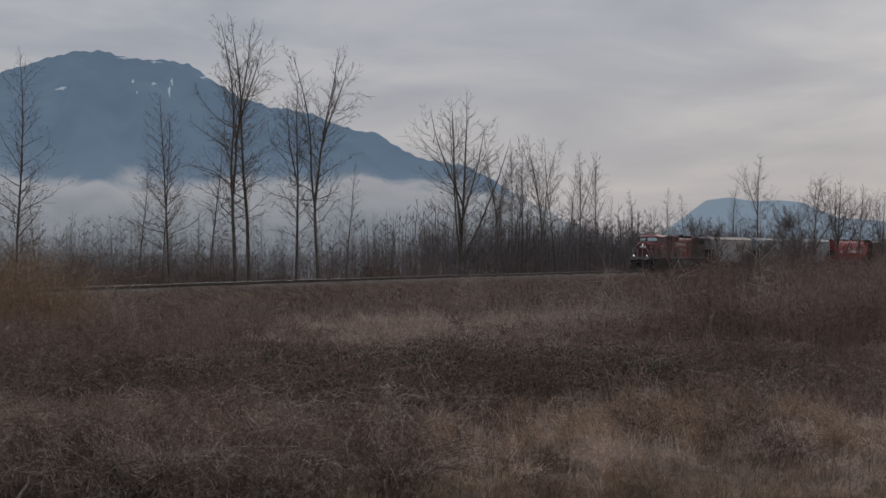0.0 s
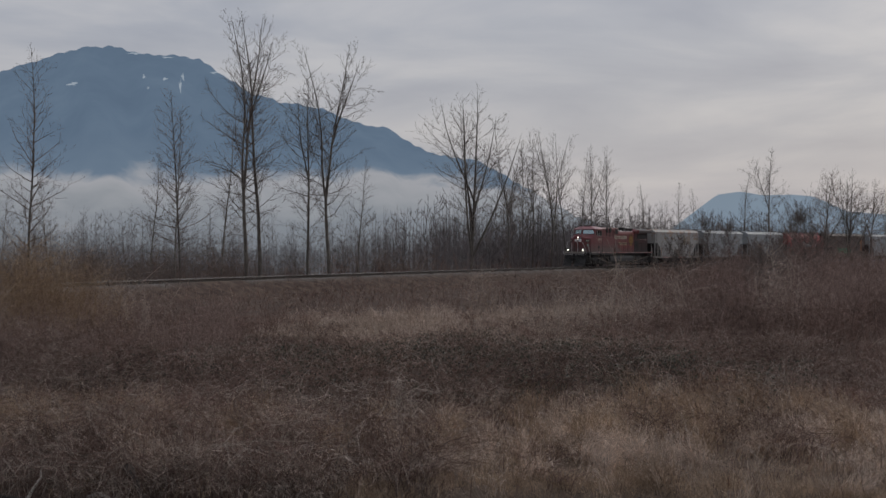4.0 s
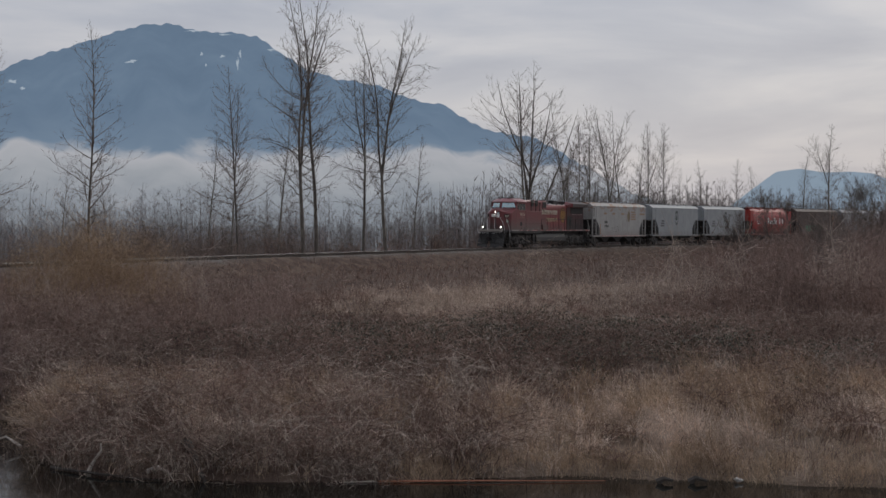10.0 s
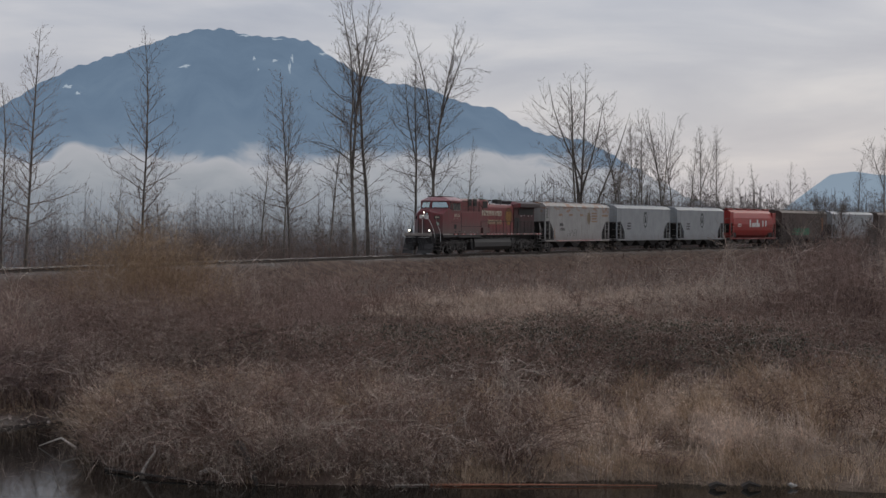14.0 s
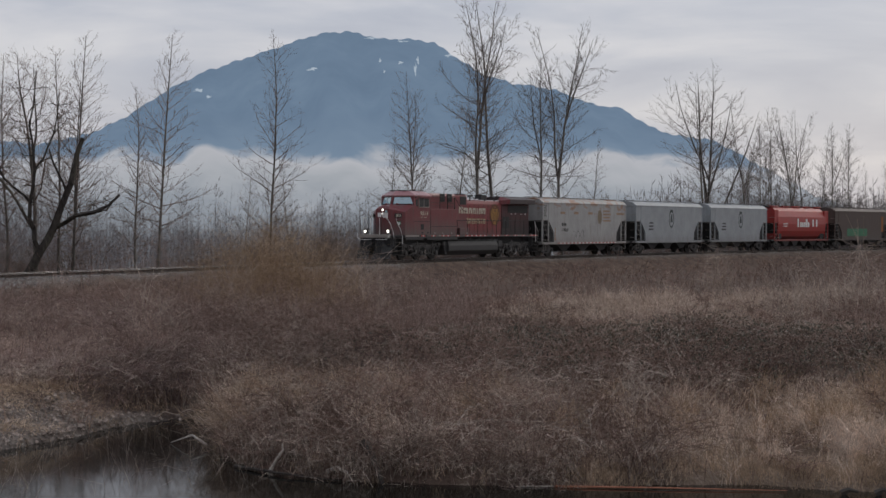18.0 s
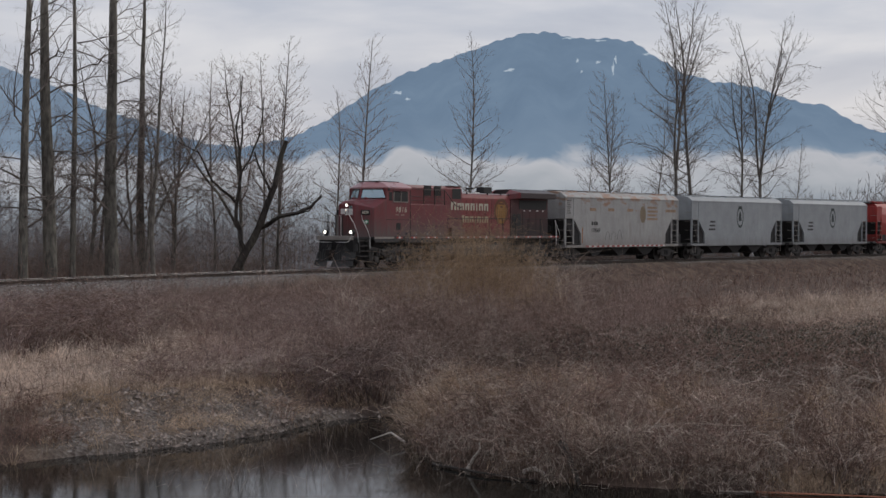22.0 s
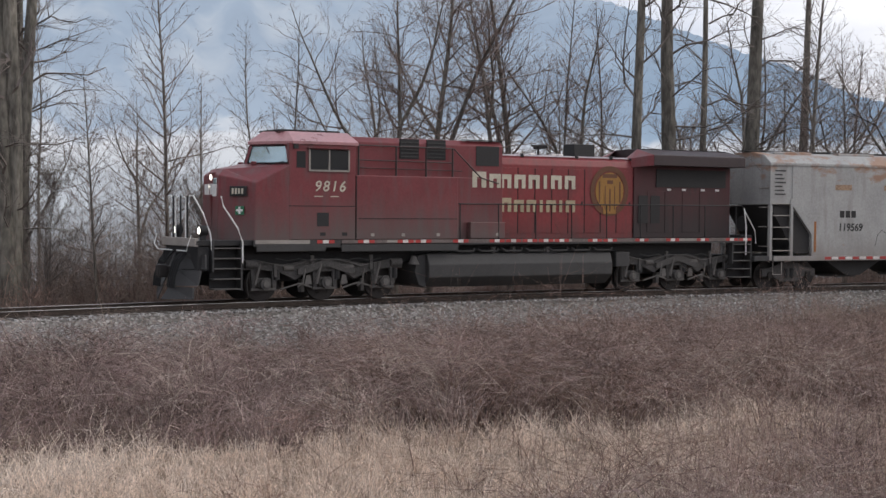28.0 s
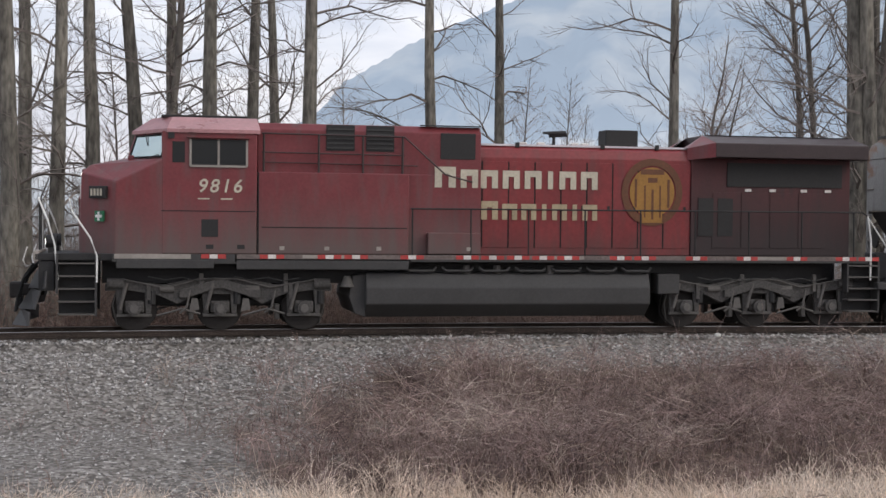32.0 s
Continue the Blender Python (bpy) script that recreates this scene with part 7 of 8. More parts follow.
            for a in (-2.06, 0, 2.06):
                P("axle_box", box(cyl(B(), (c + a, 1.16 * s, 0.53), "y", 0.17, 0.22, 14), c + a - 0.24, c + a + 0.24, 1.0 * s, 1.13 * s, 0.42, 0.70, 0.05), TRUCK_GREY, parent=t)
                P("axle_cap", cyl(B(), (c + a, 1.285 * s, 0.53), "y", 0.10, 0.05, 12), ROD_GREY, parent=t)
                P("damper", tube(B(), [(c + a + 0.34, 1.2 * s, 0.5), (c + a + 0.18, 1.2 * s, 1.12)], 0.045, 8), ROD_GREY, parent=t)
                P("spring", cyl(B(), (c + a - 0.42, 1.08 * s, 0.78), "z", 0.1, 0.3, 10), BLACK, parent=t)
            for a in (-2.5, 2.5):
                P("brake_cylinder", cyl(B(), (c + a, 1.1 * s, 1.1), "x", 0.13, 0.4, 14), TRUCK_GREY, parent=t)
            P("brake_pipe", tube(B(), [(c - 2.3, 1.2 * s, 1.2), (c - 1.2, 1.18 * s, 1.02), (c - 0.4, 1.2 * s, 1.22), (c + 0.5, 1.18 * s, 1.22), (c + 1.3, 1.2 * s, 1.0), (c + 2.3, 1.18 * s, 1.2)], 0.018), ROD_GREY, parent=t)
        for a in (-2.06, 0, 2.06):
            add_wheelset(L, c + a)
    raise_parts(L, 1.05)
    return L


loco = build_locomotive()


# ---- covered hopper cars ----
GREY_RUST = dirty_paint("rusty_grey_hopper_paint", (0.36, 0.355, 0.34), (0.22, 0.195, 0.175), 0.9, 2.0, 0.55, 0.45, (0.30, 0.135, 0.055), (3.4, 4.7))
GREY_CLEAN = dirty_paint("pale_grey_hopper_paint", (0.30, 0.32, 0.328), (0.20, 0.20, 0.195), 0.9, 1.9, 0.5, 0.2)
RED_CAR = dirty_paint("bright_red_hopper_paint", (0.33, 0.035, 0.03), (0.13, 0.04, 0.035), 0.9, 2.0, 0.45, 0.25)
BROWN_CAR = dirty_paint("dark_brown_hopper_paint", (0.085, 0.06, 0.05), (0.10, 0.085, 0.075), 0.9, 2.4, 0.6, 0.4)
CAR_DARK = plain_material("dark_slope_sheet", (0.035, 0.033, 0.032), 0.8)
LOGO_DARK = plain_material("dark_green_logo", (0.02, 0.035, 0.032), 0.5)
LOGO_BROWN = plain_material("brown_oval_logo", (0.22, 0.17, 0.11), 0.6)
ROOF_PALE = plain_material("pale_roof_paint", (0.36, 0.36, 0.35), 0.55, fine_amount=0.2)


def ellipse(bm, x, y, z, rx, rz, inner=0.0):
    for k in range(28):
        a0, a1 = k * math.pi / 14, (k + 1) * math.pi / 14
        q = [(x + math.cos(a) * rx * f, y, z + math.sin(a) * rz * f) for f, a in ((1, a0), (1, a1), (inner, a1), (inner, a0))]
        poly(bm, q if inner else q[:3])
    bmesh.ops.remove_doubles(bm, verts=bm.verts, dist=0.001)
    return bm


def build_hopper(length, mat, label, style, first=False):
    """style: flat (straight sides) or round (rounded sides). The car runs from x = 0 back to x = -length."""
    C = tagged(new("hopper_car"), label, "hopper car", "grain cars behind the locomotive")
    B = bmesh.new

    def P(name, bm, m, lab="", parent=None):
        return part(name, bm, m, parent or C, lab)

    n, f = -length, 0.0
    w = 1.52
    # side sheets: upper corners reach further to the ends than the foot
    side = [(f - 2.05, 4.45), (f - 2.05, 3.0), (f - 3.0, 1.95), (f - 3.0, 1.15), (n + 3.0, 1.15), (n + 3.0, 1.95), (n + 2.05, 3.0), (n + 2.05, 4.45)]
    if style == "flat":
        body = P("body", prism(B(), side, -w, w, "y", 0.02), mat, "hopper body with slanted ends")
        roof = P("roof", prism(B(), [(-w - 0.03, 4.40), (w + 0.03, 4.40), (w + 0.03, 4.50), (1.15, 4.78), (0.5, 4.90), (-0.5, 4.90), (-1.15, 4.78), (-w - 0.03, 4.50)], n + 1.0, f - 1.0, "x", 0.015), mat, "weathered arched roof", body)
    else:
        bm = B()
        prof = [(-0.75, 1.15), (0.75, 1.15), (1.25, 1.5), (1.50, 2.1), (1.58, 2.9), (1.50, 3.7), (1.22, 4.35), (0.72, 4.76), (-0.72, 4.76), (-1.22, 4.35), (-1.50, 3.7), (-1.58, 2.9), (-1.50, 2.1), (-1.25, 1.5)]
        prism(bm, prof, n + 1.9, f - 1.9, "x", 0.02)
        body = P("body", bm, mat, "rounded hopper body")
        roof = P("roof", box(B(), n + 1.2, f - 1.2, -0.6, 0.6, 4.74, 4.86, 0.02), CAR_DARK, parent=body)
    P("running_board", box(B(), n + 0.9, f - 0.9, -0.33, 0.33, 4.94, 4.98), FRAME_GREY, "roof walkway")
    for k in range(5):
        x = f - 2.6 - k * (length - 5.2) / 4
        P("hatch", box(B(), x - 0.9, x + 0.9, 0.35, 0.85, 4.80, 4.93, 0.03), mat)
    P("side_sill", box(box(B(), n + 1.2, f - 1.2, 1.40, 1.56, 0.98, 1.16, 0.01), n + 1.2, f - 1.2, -1.56, -1.40, 0.98, 1.16, 0.01), mat)
    for e, d in ((f, -1), (n, 1)):
        # end wall over the platform, dark slope sheet, posts and ladders
        P("end_wall", box(B(), e + d * 1.02, e + d * 2.1, -w + 0.03, w - 0.03, 3.0, 4.46, 0.02), mat)
        bm = B()
        prism(bm, [(e + d * 1.1, 2.98), (e + d * 2.1, 2.98), (e + d * 3.15, 1.9), (e + d * 3.15, 1.25), (e + d * 2.3, 1.25)], -1.38, 1.38, "y")
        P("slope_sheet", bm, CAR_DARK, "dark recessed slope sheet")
        P("end_platform", box(B(), e + d * 0.35, e + d * 3.1, -1.5, 1.5, 0.98, 1.16, 0.02), FRAME_GREY)
        for s in (1, -1):
            P("corner_post", box(B(), e + d * 1.02, e + d * 1.14, s * 1.38, s * 1.52, 1.0, 4.46, 0.01), mat)
            P("corner_post", box(B(), e + d * 1.98, e + d * 2.10, s * 1.44, s * 1.53, 1.0, 3.2, 0.01), mat)
            for k in range(5):
                P("ladder_rung", tube(B(), [(e + d * 1.1, s * 1.54, 1.35 + 0.42 * k), (e + d * 2.02, s * 1.54, 1.35 + 0.42 * k)], 0.018), SILL_GREY)
            for k in range(4):
                P("ladder_rung", tube(B(), [(e + d * 1.0, s * 0.9, 1.5 + 0.7 * k), (e + d * 1.0, s * 1.45, 1.5 + 0.7 * k)], 0.018), SILL_GREY)
            P("stirrup_step", tube(B(), [(e + d * 1.2, s * 1.5, 1.0), (e + d * 1.2, s * 1.5, 0.5), (e + d * 1.6, s * 1.5, 0.5), (e + d * 1.6, s * 1.5, 1.0)], 0.02), SILL_GREY)
        P("brake_gear", cyl(box(B(), e + d * 0.6, e + d * 1.0, -0.4, 0.5, 1.2, 1.9, 0.03), (e + d * 0.7, 0.2, 2.3), "x", 0.28, 0.05, 16), FRAME_GREY)
        P("coupler", box(B(), e, e + d * 0.9, -0.12, 0.12, 0.75, 1.02, 0.03), WHEEL)
        # truck
        c = e + d * 2.25
        t = P("truck", box(B(), c - 0.25, c + 0.25, -1.1, 1.1, 0.45, 0.85, 0.04), BLACK, "two-axle freight truck")
        for s in (1, -1):
            bm = B()
            prism(bm, [(c - 1.25, 0.40), (c - 1.25, 0.68), (c - 0.75, 0.72), (c - 0.4, 0.92), (c + 0.4, 0.92), (c + 0.75, 0.72), (c + 1.25, 0.68), (c + 1.25, 0.40), (c + 0.8, 0.46), (c + 0.4, 0.22), (c - 0.4, 0.22), (c - 0.8, 0.46)], s * 0.98, s * 1.12, "y", 0.015)
            P("side_frame", bm, TRUCK_GREY, parent=t)
            P("spring_nest", cyl(cyl(B(), (c - 0.14, s * 1.1, 0.52), "z", 0.1, 0.34, 10), (c + 0.14, s * 1.1, 0.52), "z", 0.1, 0.34, 10), BLACK, parent=t)
            for a in (-0.89, 0.89):
                P("bearing_cap", cyl(B(), (c + a, s * 1.12, 0.46), "y", 0.13, 0.12, 12), WHEEL, parent=t)
        for a in (-0.89, 0.89):
            add_wheelset(C, c + a, 0.46)
    # discharge bays under the body
    bays = 3 if style == "flat" else 4
    span = length - 7.2
    for k in range(bays):
        x = f - 3.6 - span * (k + 0.5) / bays
        h = span / bays / 2
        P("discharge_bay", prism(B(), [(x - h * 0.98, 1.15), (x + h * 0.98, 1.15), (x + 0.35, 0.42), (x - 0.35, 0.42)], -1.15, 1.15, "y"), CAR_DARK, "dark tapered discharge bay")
        P("outlet_gate", box(B(), x - 0.5, x + 0.5, -0.75, 0.75, 0.34, 0.44, 0.01), FRAME_GREY)
    if first:
        x = f - 3.6
        k = 0
        while x > n + 3.2:
            P("reflector", box(B(), x - 0.3, x, 1.562, 1.568, 1.02, 1.12), TAPE_WHITE if k % 2 else TAPE_RED)
            x -= 0.34
            k += 1
    return C, P, w


cars = []
specs = (
    (17.59, GREY_RUST, "rust-streaked pale grey covered hopper car with stencilled sides", "flat"),
    (16.72, GREY_CLEAN, "pale grey covered hopper car with a dark oval emblem", "flat"),
    (16.19, GREY_CLEAN, "pale grey covered hopper car with a dark oval emblem", "flat"),
    (17.0, RED_CAR, "bright red rounded grain hopper car with white lettering shapes", "round"),
    (18.0, BROWN_CAR, "dark brown covered hopper car", "flat"),
    (17.3, GREY_CLEAN, "plain pale grey covered hopper car", "flat"),
    (17.3, BROWN_CAR, "dark brown covered hopper car", "flat"),
    (17.3, GREY_RUST, "rust-streaked pale grey covered hopper car", "flat"),
    (17.3, BROWN_CAR, "dark brown covered hopper car", "flat"))
for i, (ln, mat, label, style) in enumerate(specs):
    C, P, w = build_hopper(ln, mat, label, style, i == 0)
    y = w + 0.004
    B = bmesh.new
    flip = Matrix.Rotation(math.pi, 4, "Z") @ Matrix.Rotation(math.pi / 2, 4, "X")
    if i == 0:
        P("stencil_block", box(box(box(B(), -4.55, -4.33, y, y + 0.004, 2.55, 2.80), -4.83, -4.61, y, y + 0.004, 2.55, 2.80), -5.11, -4.89, y, y + 0.004, 2.55, 2.80), BLACK, "dark plain mark blocks")
        lettering("119569", 0.40, BLACK, C, Matrix.Translation((-4.85, y, 2.18)) @ flip, "car_number", 0.1)
        for k in range(7):
            P("stencil_line", box(B(), -1.75 + 0.08 * (k % 3), -1.25, w - 0.02, w - 0.012, 3.35 + 0.14 * k, 3.40 + 0.14 * k), FRAME_GREY, "small unreadable stencil line")
        P("oval_emblem", ellipse(B(), -11.3, y, 3.35, 0.42, 0.62), LOGO_BROWN, "faded brown oval emblem")
        for k in range(4):
            P("faded_bar", box(B(), -13.4 + 0.15 * (k % 2), -11.95, y, y + 0.003, 2.95 + 0.28 * k, 3.10 + 0.28 * k), FADED, "faded orange lettering bar")
        for x in (-4.1, -6.5, -9.1, -14.6, -15.3):
            P("faded_bar", box(B(), x - 0.8, x, y, y + 0.003, 3.55, 3.75), FADED)
        for k in range(3):
            P("scrawl", tube(B(), [(-6.1 - k * 0.8, y, 1.5), (-6.2 - k * 0.8, y, 1.9), (-6.42 - k * 0.8, y, 2.1 + 0.05 * k), (-6.66 - k * 0.8, y, 1.95), (-6.72 - k * 0.8, y, 1.55)], 0.010, 4), FRAME_GREY, "dark painted scrawl line")
        P("rust_streak", box(B(), -3.2, -3.1, y, y + 0.003, 1.3, 2.4), ORANGE)
    elif i in (1, 2):
        P("oval_emblem", ellipse(B(), -ln / 2 - 0.2, y, 3.25, 0.55, 0.85, 0.80), LOGO_DARK, "dark oval emblem ring")
        P("emblem_figure", prism(B(), [(-ln / 2 - 0.45, 2.95), (-ln / 2 + 0.05, 2.95), (-ln / 2 - 0.05, 3.5), (-ln / 2 - 0.2, 3.75), (-ln / 2 - 0.35, 3.5)], y, y + 0.004, "y"), LOGO_DARK, "plain dark emblem shape")
        P("emblem_cap", box(B(), -ln / 2 - 0.5, -ln / 2 + 0.1, y, y + 0.004, 3.95, 4.15), LOGO_DARK)
        for k in range(3):
            P("stencil_line", box(B(), -4.6, -3.6 - 0.1 * k, y, y + 0.004, 2.2 + 0.3 * k, 2.34 + 0.3 * k), FRAME_GREY)
    elif i == 3:
        for k, (x, h) in enumerate(((-7.0, 0.95), (-7.75, 0.55), (-8.25, 0.55), (-8.8, 0.55), (-9.35, 0.95), (-9.9, 0.55))):
            P("letter_block", box(B(), x - 0.42, x, 1.585, 1.60, 2.55, 2.55 + h), WHITE, "white plain lettering shape")
        P("flag_shape", box(box(B(), -11.6, -11.2, 1.585, 1.60, 2.6, 3.4), -12.6, -12.2, 1.585, 1.60, 2.6, 3.4), WHITE)
        for k in range(2):
            P("stencil_line", box(B(), -4.4, -3.2, 1.585, 1.60, 2.6 + 0.25 * k, 2.7 + 0.25 * k), WHITE)
    elif i == 4:
        P("faded_bar", box(B(), -10.5, -4.5, y, y + 0.004, 1.5, 2.4), GREEN, "dull green painted panel")
        P("faded_bar", box(B(), -15.5, -14.9, y, y + 0.004, 2.0, 3.9), ORANGE)
    raise_parts(C, 1.045)
    cars.append((C, ln))

vehicles = [(loco, 0.0, 22.3)]
begin = 22.3
for C, ln in cars:
    vehicles.append((C, begin, ln))
    begin += ln


# ---- small things of the setting ----
# driftwood, reeds and litter at the water's edge
DRIFT = plain_material("bleached_driftwood", (0.58, 0.52, 0.45), 0.85, fine_amount=0.25)
DRIFT_DARK = plain_material("dark_wet_wood", (0.06, 0.05, 0.042), 0.7, fine_amount=0.3)
LITTER = plain_material("white_litter", (0.66, 0.64, 0.60), 0.6)
REDSTICK = plain_material("reddish_stick", (0.48, 0.20, 0.12), 0.7)


def stick_thing(name, pts, r, mat, label, category):
    bm = bmesh.new()
    n = len(pts)
    rings = []
    for i, p in enumerate(pts):
        p = Vector(p)
        d = (Vector(pts[min(i + 1, n - 1)]) - Vector(pts[max(i - 1, 0)])).normalized()
        a = d.cross(Vector((0.3, 0.2, 1))).normalized()
        b = d.cross(a)
        rr = r * (1 - 0.7 * i / (n - 1))
        rings.append([bm.verts.new(p + (a * math.cos(k * math.pi / 3) + b * math.sin(k * math.pi / 3)) * rr) for k in range(6)])
    for q, s in zip(rings, rings[1:]):
        for k in range(6):
            bm.faces.new((q[k], q[(k + 1) % 6], s[(k + 1) % 6], s[k]))
    bm.faces.new(rings[0][::-1]), bm.faces.new(rings[-1])
    me = bpy.data.meshes.new(name)
    bm.to_mesh(me)
    bm.free()
    me.materials.append(mat)
    return tagged(new(name, me), label, category)


stick_thing("driftwood", [(-6.95, 25.5, -0.05), (-6.8, 25.45, 0.22), (-6.65, 25.42, 0.42), (-6.66, 25.42, 0.56)], 0.045, DRIFT, "bleached curved driftwood branch at the water's edge", "driftwood")
stick_thing("driftwood", [(-5.75, 25.15, 0.10), (-5.55, 25.05, 0.2), (-5.35, 24.95, 0.14), (-5.2, 24.85, -0.03)], 0.05, DRIFT, "bleached driftwood root lying on the bank", "driftwood")
stick_thing("driftwood", [(-7.7, 25.9, 0.03), (-6.6, 25.1, 0.06), (-5.4, 24.7, 0.02)], 0.035, DRIFT_DARK, "long dark log lying along the water's edge", "driftwood")
stick_thing("driftwood", [(-5.1, 25.3, 0.62), (-4.9, 25.05, 0.42), (-4.6, 24.6, -0.02)], 0.10, DRIFT_DARK, "dark wet branch leaning to the water", "driftwood")
stick_thing("driftwood", [(-8.9, 27.9, 0.1), (-9.3, 28.2, 0.25), (-9.9, 28.6, 0.02)], 0.03, DRIFT, "thin grey branch reaching out over the water", "driftwood")
stick_thing("driftwood", [(3.30, 24.88, 0.02), (3.42, 24.86, 0.09), (3.58, 24.84, 0.06)], 0.07, DRIFT_DARK, "short dark log at the grassy water's edge", "driftwood")
stick_thing("driftwood", [(3.88, 24.92, 0.02), (3.98, 24.90, 0.10), (4.18, 24.88, 0.05)], 0.07, DRIFT_DARK, "short dark stump at the grassy water's edge", "driftwood")
stick_thing("floating_stick", [(-1.6, 24.78, 0.02), (0.2, 24.85, 0.035), (2.4, 25.0, 0.02)], 0.022, REDSTICK, "thin reddish stick floating by the bank", "stick")
stick_thing("floating_stick", [(-2.2, 24.72, 0.015), (-0.6, 24.86, 0.025), (1.0, 24.95, 0.025)], 0.016, DRIFT, "thin pale stick floating by the bank", "stick")
bm = bmesh.new()
bmesh.ops.create_icosphere(bm, subdivisions=2, radius=0.07, matrix=Matrix.Translation((4.75, 25.02, 0.05)) @ Matrix.Diagonal((1.5, 1, 0.5, 1)))
for v in bm.verts:
    v.co += Vector((noise.noise(v.co * 9), noise.noise(v.co * 9 + Vector((5, 0, 0))), noise.noise(v.co * 9 + Vector((0, 5, 0))))) * 0.05
me = bpy.data.meshes.new("litter_bag")
bm.to_mesh(me)
bm.free()
me.materials.append(LITTER)
tagged(new("litter_bag", me), "crumpled white litter on the grassy bank", "litter")

# twigs that stand in the slough
x_, y_ = scatter(130, (-30, -12), (24.5, 30.5), 1.0)
inside = (shore(x_, y_) < -0.1)
x_, y_ = x_[inside], y_[inside]
brush("slough_twigs", canes(x_, y_, rs.uniform(0.9, 1.6, len(x_)), np.full(len(x_), 0.005), 0.5, 2, 0.1, 3, np.full(len(x_), -0.6)), CANE_PALE, "thin dead twigs standing in the slough", "dead plants")


HEAP_STONE = material("dusty_heap_stone", [(0.17, 0.135, 0.115), (0.30, 0.245, 0.21), (0.46, 0.395, 0.345)], 0.95, scale=5, fine=50, fine_amount=0.3, bump=0.3, by_island=0.5, spec=0.15)


def stones(name, x, y, z, size, mat, label):
    """Rough eight-faced stones in one mesh."""
    n = len(x)
    c = np.stack([x, y, z], -1)
    base = np.array([(1, 0, 0), (0, 1, 0), (-1, 0, 0), (0, -1, 0), (0, 0, 0.8), (0, 0, -0.8)], float)
    v = c[:, None, :] + base[None] * (size[:, None] * rs.uniform(0.6, 1.3, (n, 6)))[:, :, None] + rs.normal(0, 0.2, (n, 6, 3)) * size[:, None, None]
    f = np.array([(0, 1, 4), (1, 2, 4), (2, 3, 4), (3, 0, 4), (1, 0, 5), (2, 1, 5), (3, 2, 5), (0, 3, 5)])
    o = new(name, fill_mesh(name, v.reshape(-1, 3), (np.arange(n)[:, None, None] * 6 + f[None]).reshape(-1, 3), mat))
    return tagged(o, label, "gravel", kind="stuff")


u_ = rs.uniform(140, 226, 26000)
o_ = rs.uniform(0.9, 5.2, len(u_))
x_, y_ = track(u_, o_)
g_ = gravel_zone(x_, y_) > rs.uniform(0.1, 0.9, len(x_))
x_, y_ = x_[g_], y_[g_]
stones("ballast", x_, y_, height(x_, y_) + 0.005, rs.uniform(0.02, 0.055, len(x_)), BALLAST, "grey crushed stone ballast on the embankment")
u_ = rs.uniform(194, 226, 15000)
o_ = 4.5 + 15 * rs.uniform(0, 1, len(u_)) ** 1.2
x_, y_ = track(u_, o_)
g_ = gravel_zone(x_, y_) > rs.uniform(0.1, 0.9, len(x_))
x_, y_ = x_[g_], y_[g_]
stones("road_gravel", x_, y_, height(x_, y_), rs.uniform(0.014, 0.042, len(x_)), BALLAST, "loose grey gravel of the service road")
x_, y_ = rs.uniform(-18, -9.5, 16000), rs.uniform(25.5, 37, 16000)
g_ = (gravel_zone(x_, y_) > 0.3) & (rs.uniform(0, 1, len(x_)) < 0.7)
x_, y_ = x_[g_], y_[g_]
stones("gravel_heap", x_, y_, height(x_, y_), rs.uniform(0.015, 0.06, len(x_)), HEAP_STONE, "pale gravel heap above the slough")
x_, y_ = rs.uniform(-18, -9.5, 2600), rs.uniform(25.5, 38, 2600)
g_ = (gravel_zone(x_, y_) > 0.35) & (shore(x_, y_) > 0.1) & (wobble(x_, y_, 0.9, 61.0) > 0.0)
x_, y_ = x_[g_], y_[g_]
stones("earth_clods", x_, y_, height(x_, y_), rs.uniform(0.035, 0.10, len(x_)), HEAP_STONE, "pale clods of earth and stone on the eroded bank")
for x_, y_ in (swing(-35.2, 36.4), swing(-33.6, 51.0), swing(-36.0, 30.5)):
    bm = bmesh.new()
    bmesh.ops.create_icosphere(bm, subdivisions=1, radius=0.09, matrix=Matrix.Translation((x_, y_, ground_z(x_, y_) + 0.05)) @ Matrix.Diagonal((1.3, 1, 0.8, 1)))
    me = bpy.data.meshes.new("pale_stone")
    bm.to_mesh(me)
    bm.free()
    me.materials.append(LITTER)
    tagged(new("pale_stone", me), "single pale stone on the embankment slope", "stone", "pale stones on the slope")

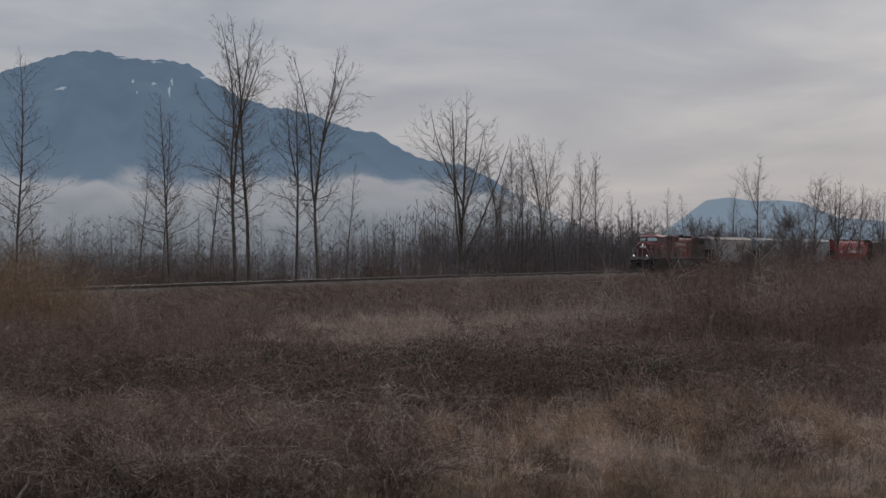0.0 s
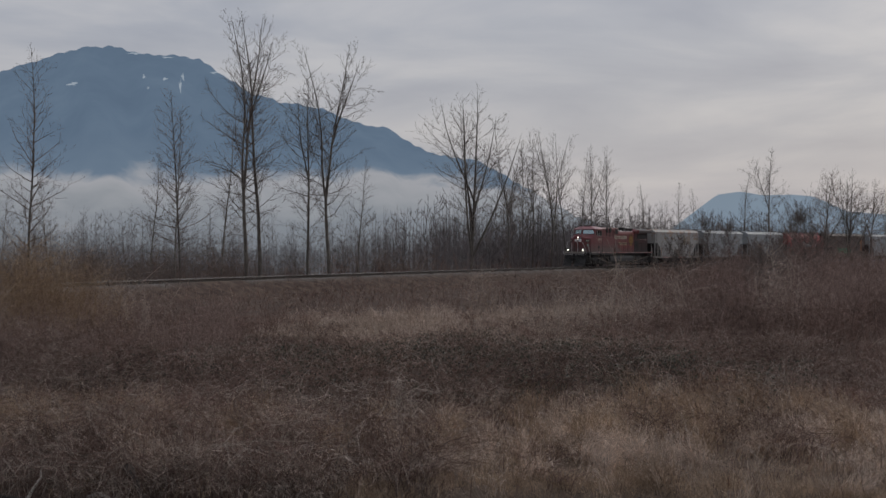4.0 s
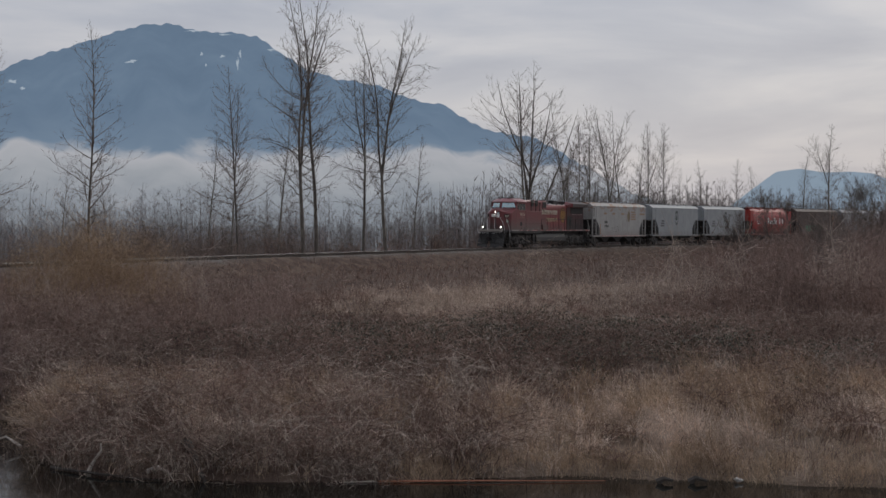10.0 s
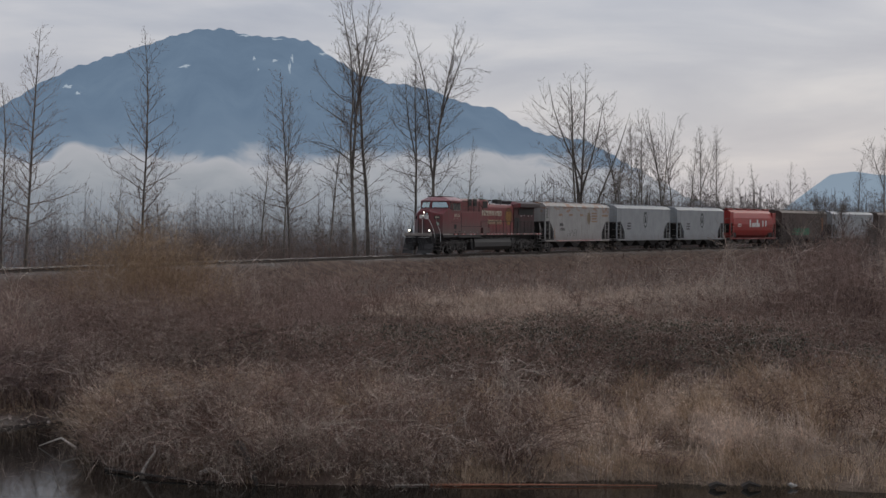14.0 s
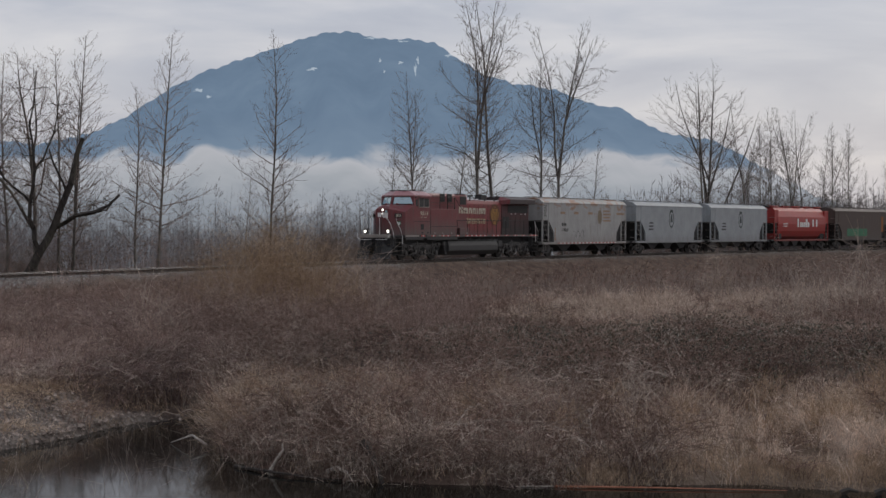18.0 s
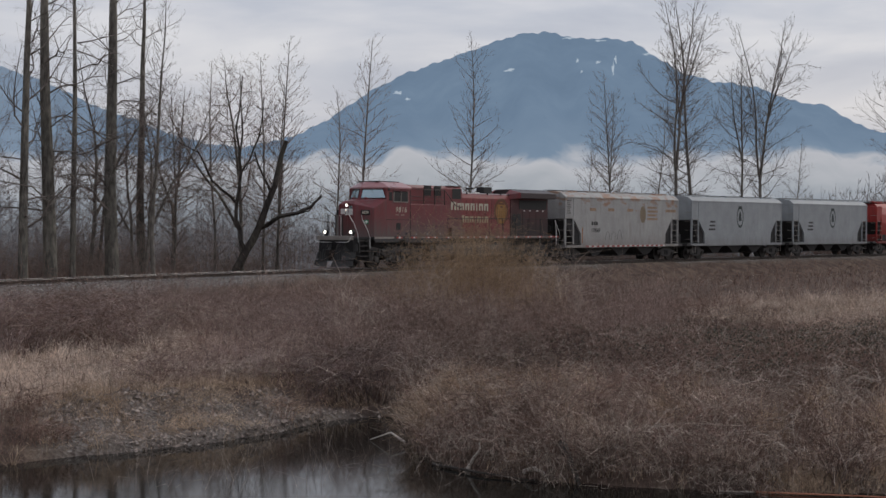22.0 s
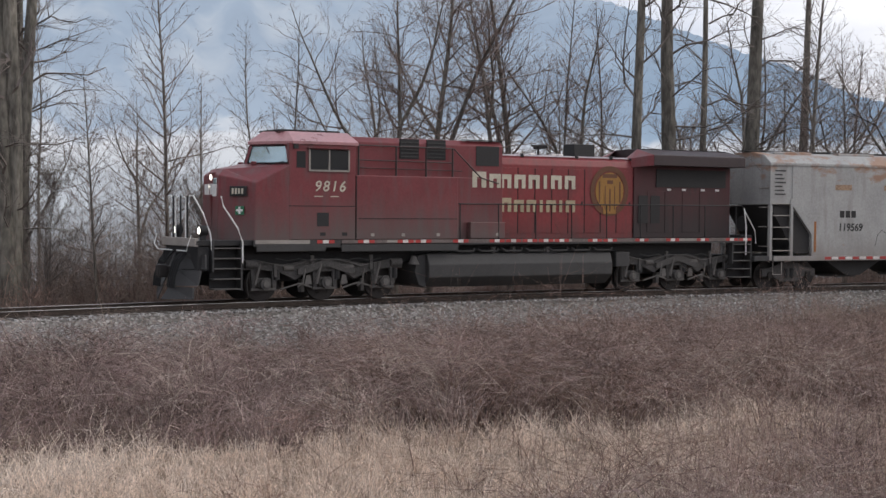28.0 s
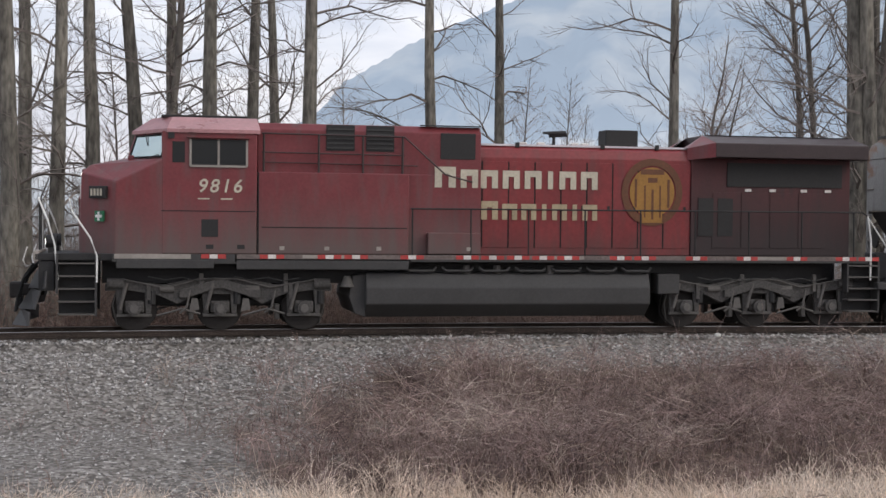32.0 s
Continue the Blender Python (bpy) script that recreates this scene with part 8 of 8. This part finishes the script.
# sleepers: those of the near stretch one by one
bm = bmesh.new()
box(bm, -0.11, 0.11, -1.3, 1.3, -0.09, 0.09, 0.012)
tie_me = bpy.data.meshes.new("tie")
bm.to_mesh(tie_me)
bm.free()
tie_me.materials.append(TIE)
tu = np.arange(112.0, 262.0, 0.53)[:285]
for u in tu:
    x, y = track(u)
    a = float(np.interp(u, TU, th))
    t = new("tie", tie_me)
    t.parent = railway
    t.matrix_basis = Matrix.Translation((x, y, RAIL_Z - 0.265)) @ Matrix.Rotation(math.pi / 2 - a + random.uniform(-0.01, 0.01), 4, "Z")
far_u = np.arange(-250.0, 112.0, 0.56)
fx, fy = track(far_u)
fa = np.interp(far_u, TU, th)
corner = np.array([(sx, sy, sz) for sz in (-0.09, 0.09) for sy in (-1.3, 1.3) for sx in (-0.11, 0.11)])
wx2 = fx[:, None] + corner[None, :, 0] * np.sin(fa)[:, None] - corner[None, :, 1] * np.cos(fa)[:, None]
wy2 = fy[:, None] + corner[None, :, 0] * np.cos(fa)[:, None] + corner[None, :, 1] * np.sin(fa)[:, None]
wz2 = np.broadcast_to(RAIL_Z - 0.265 + corner[None, :, 2], wx2.shape)
cf = np.array([(0, 1, 3, 2), (4, 6, 7, 5), (0, 4, 5, 1), (2, 3, 7, 6), (0, 2, 6, 4), (1, 5, 7, 3)])
fv = np.stack([wx2, wy2, wz2], -1).reshape(-1, 3)
ft = new("far_ties", fill_mesh("far_ties", fv, (np.arange(len(fx))[:, None, None] * 8 + cf[None]).reshape(-1, 4), TIE))
ft.parent = railway
ft["kind"] = "stuff"


# ---- motion of the train ----
def front_u(t):
    """Where the front coupler stands on the track at t seconds."""
    return 6.18806 * t - 0.00535 * t * t / 2 + 0.00181 * t ** 3 / 6


def car_pose(t, begin, ln):
    f = front_u(t) - begin
    inset = 5.03 if ln > 20 else 2.25
    ax, ay = track(f - inset)
    bx, by = track(f - ln + (22.3 - 19.17 if ln > 20 else inset))
    a = math.atan2(ay - by, ax - bx)
    return Matrix.Translation((ax + inset * math.cos(a), ay + inset * math.sin(a), RAIL_Z)) @ Matrix.Rotation(a, 4, "Z")


def motions():
    for v, begin, ln in vehicles:
        walk(v, [(t, car_pose(t, begin, ln)) for t in range(33)])
    for o, x, z in spinning:
        walk(o, [(k / 10, Matrix.Translation((x, 0, z)) @ Matrix.Rotation(front_u(k / 10) / WHEEL_R, 4, "Y")) for k in range(321)])


motions()
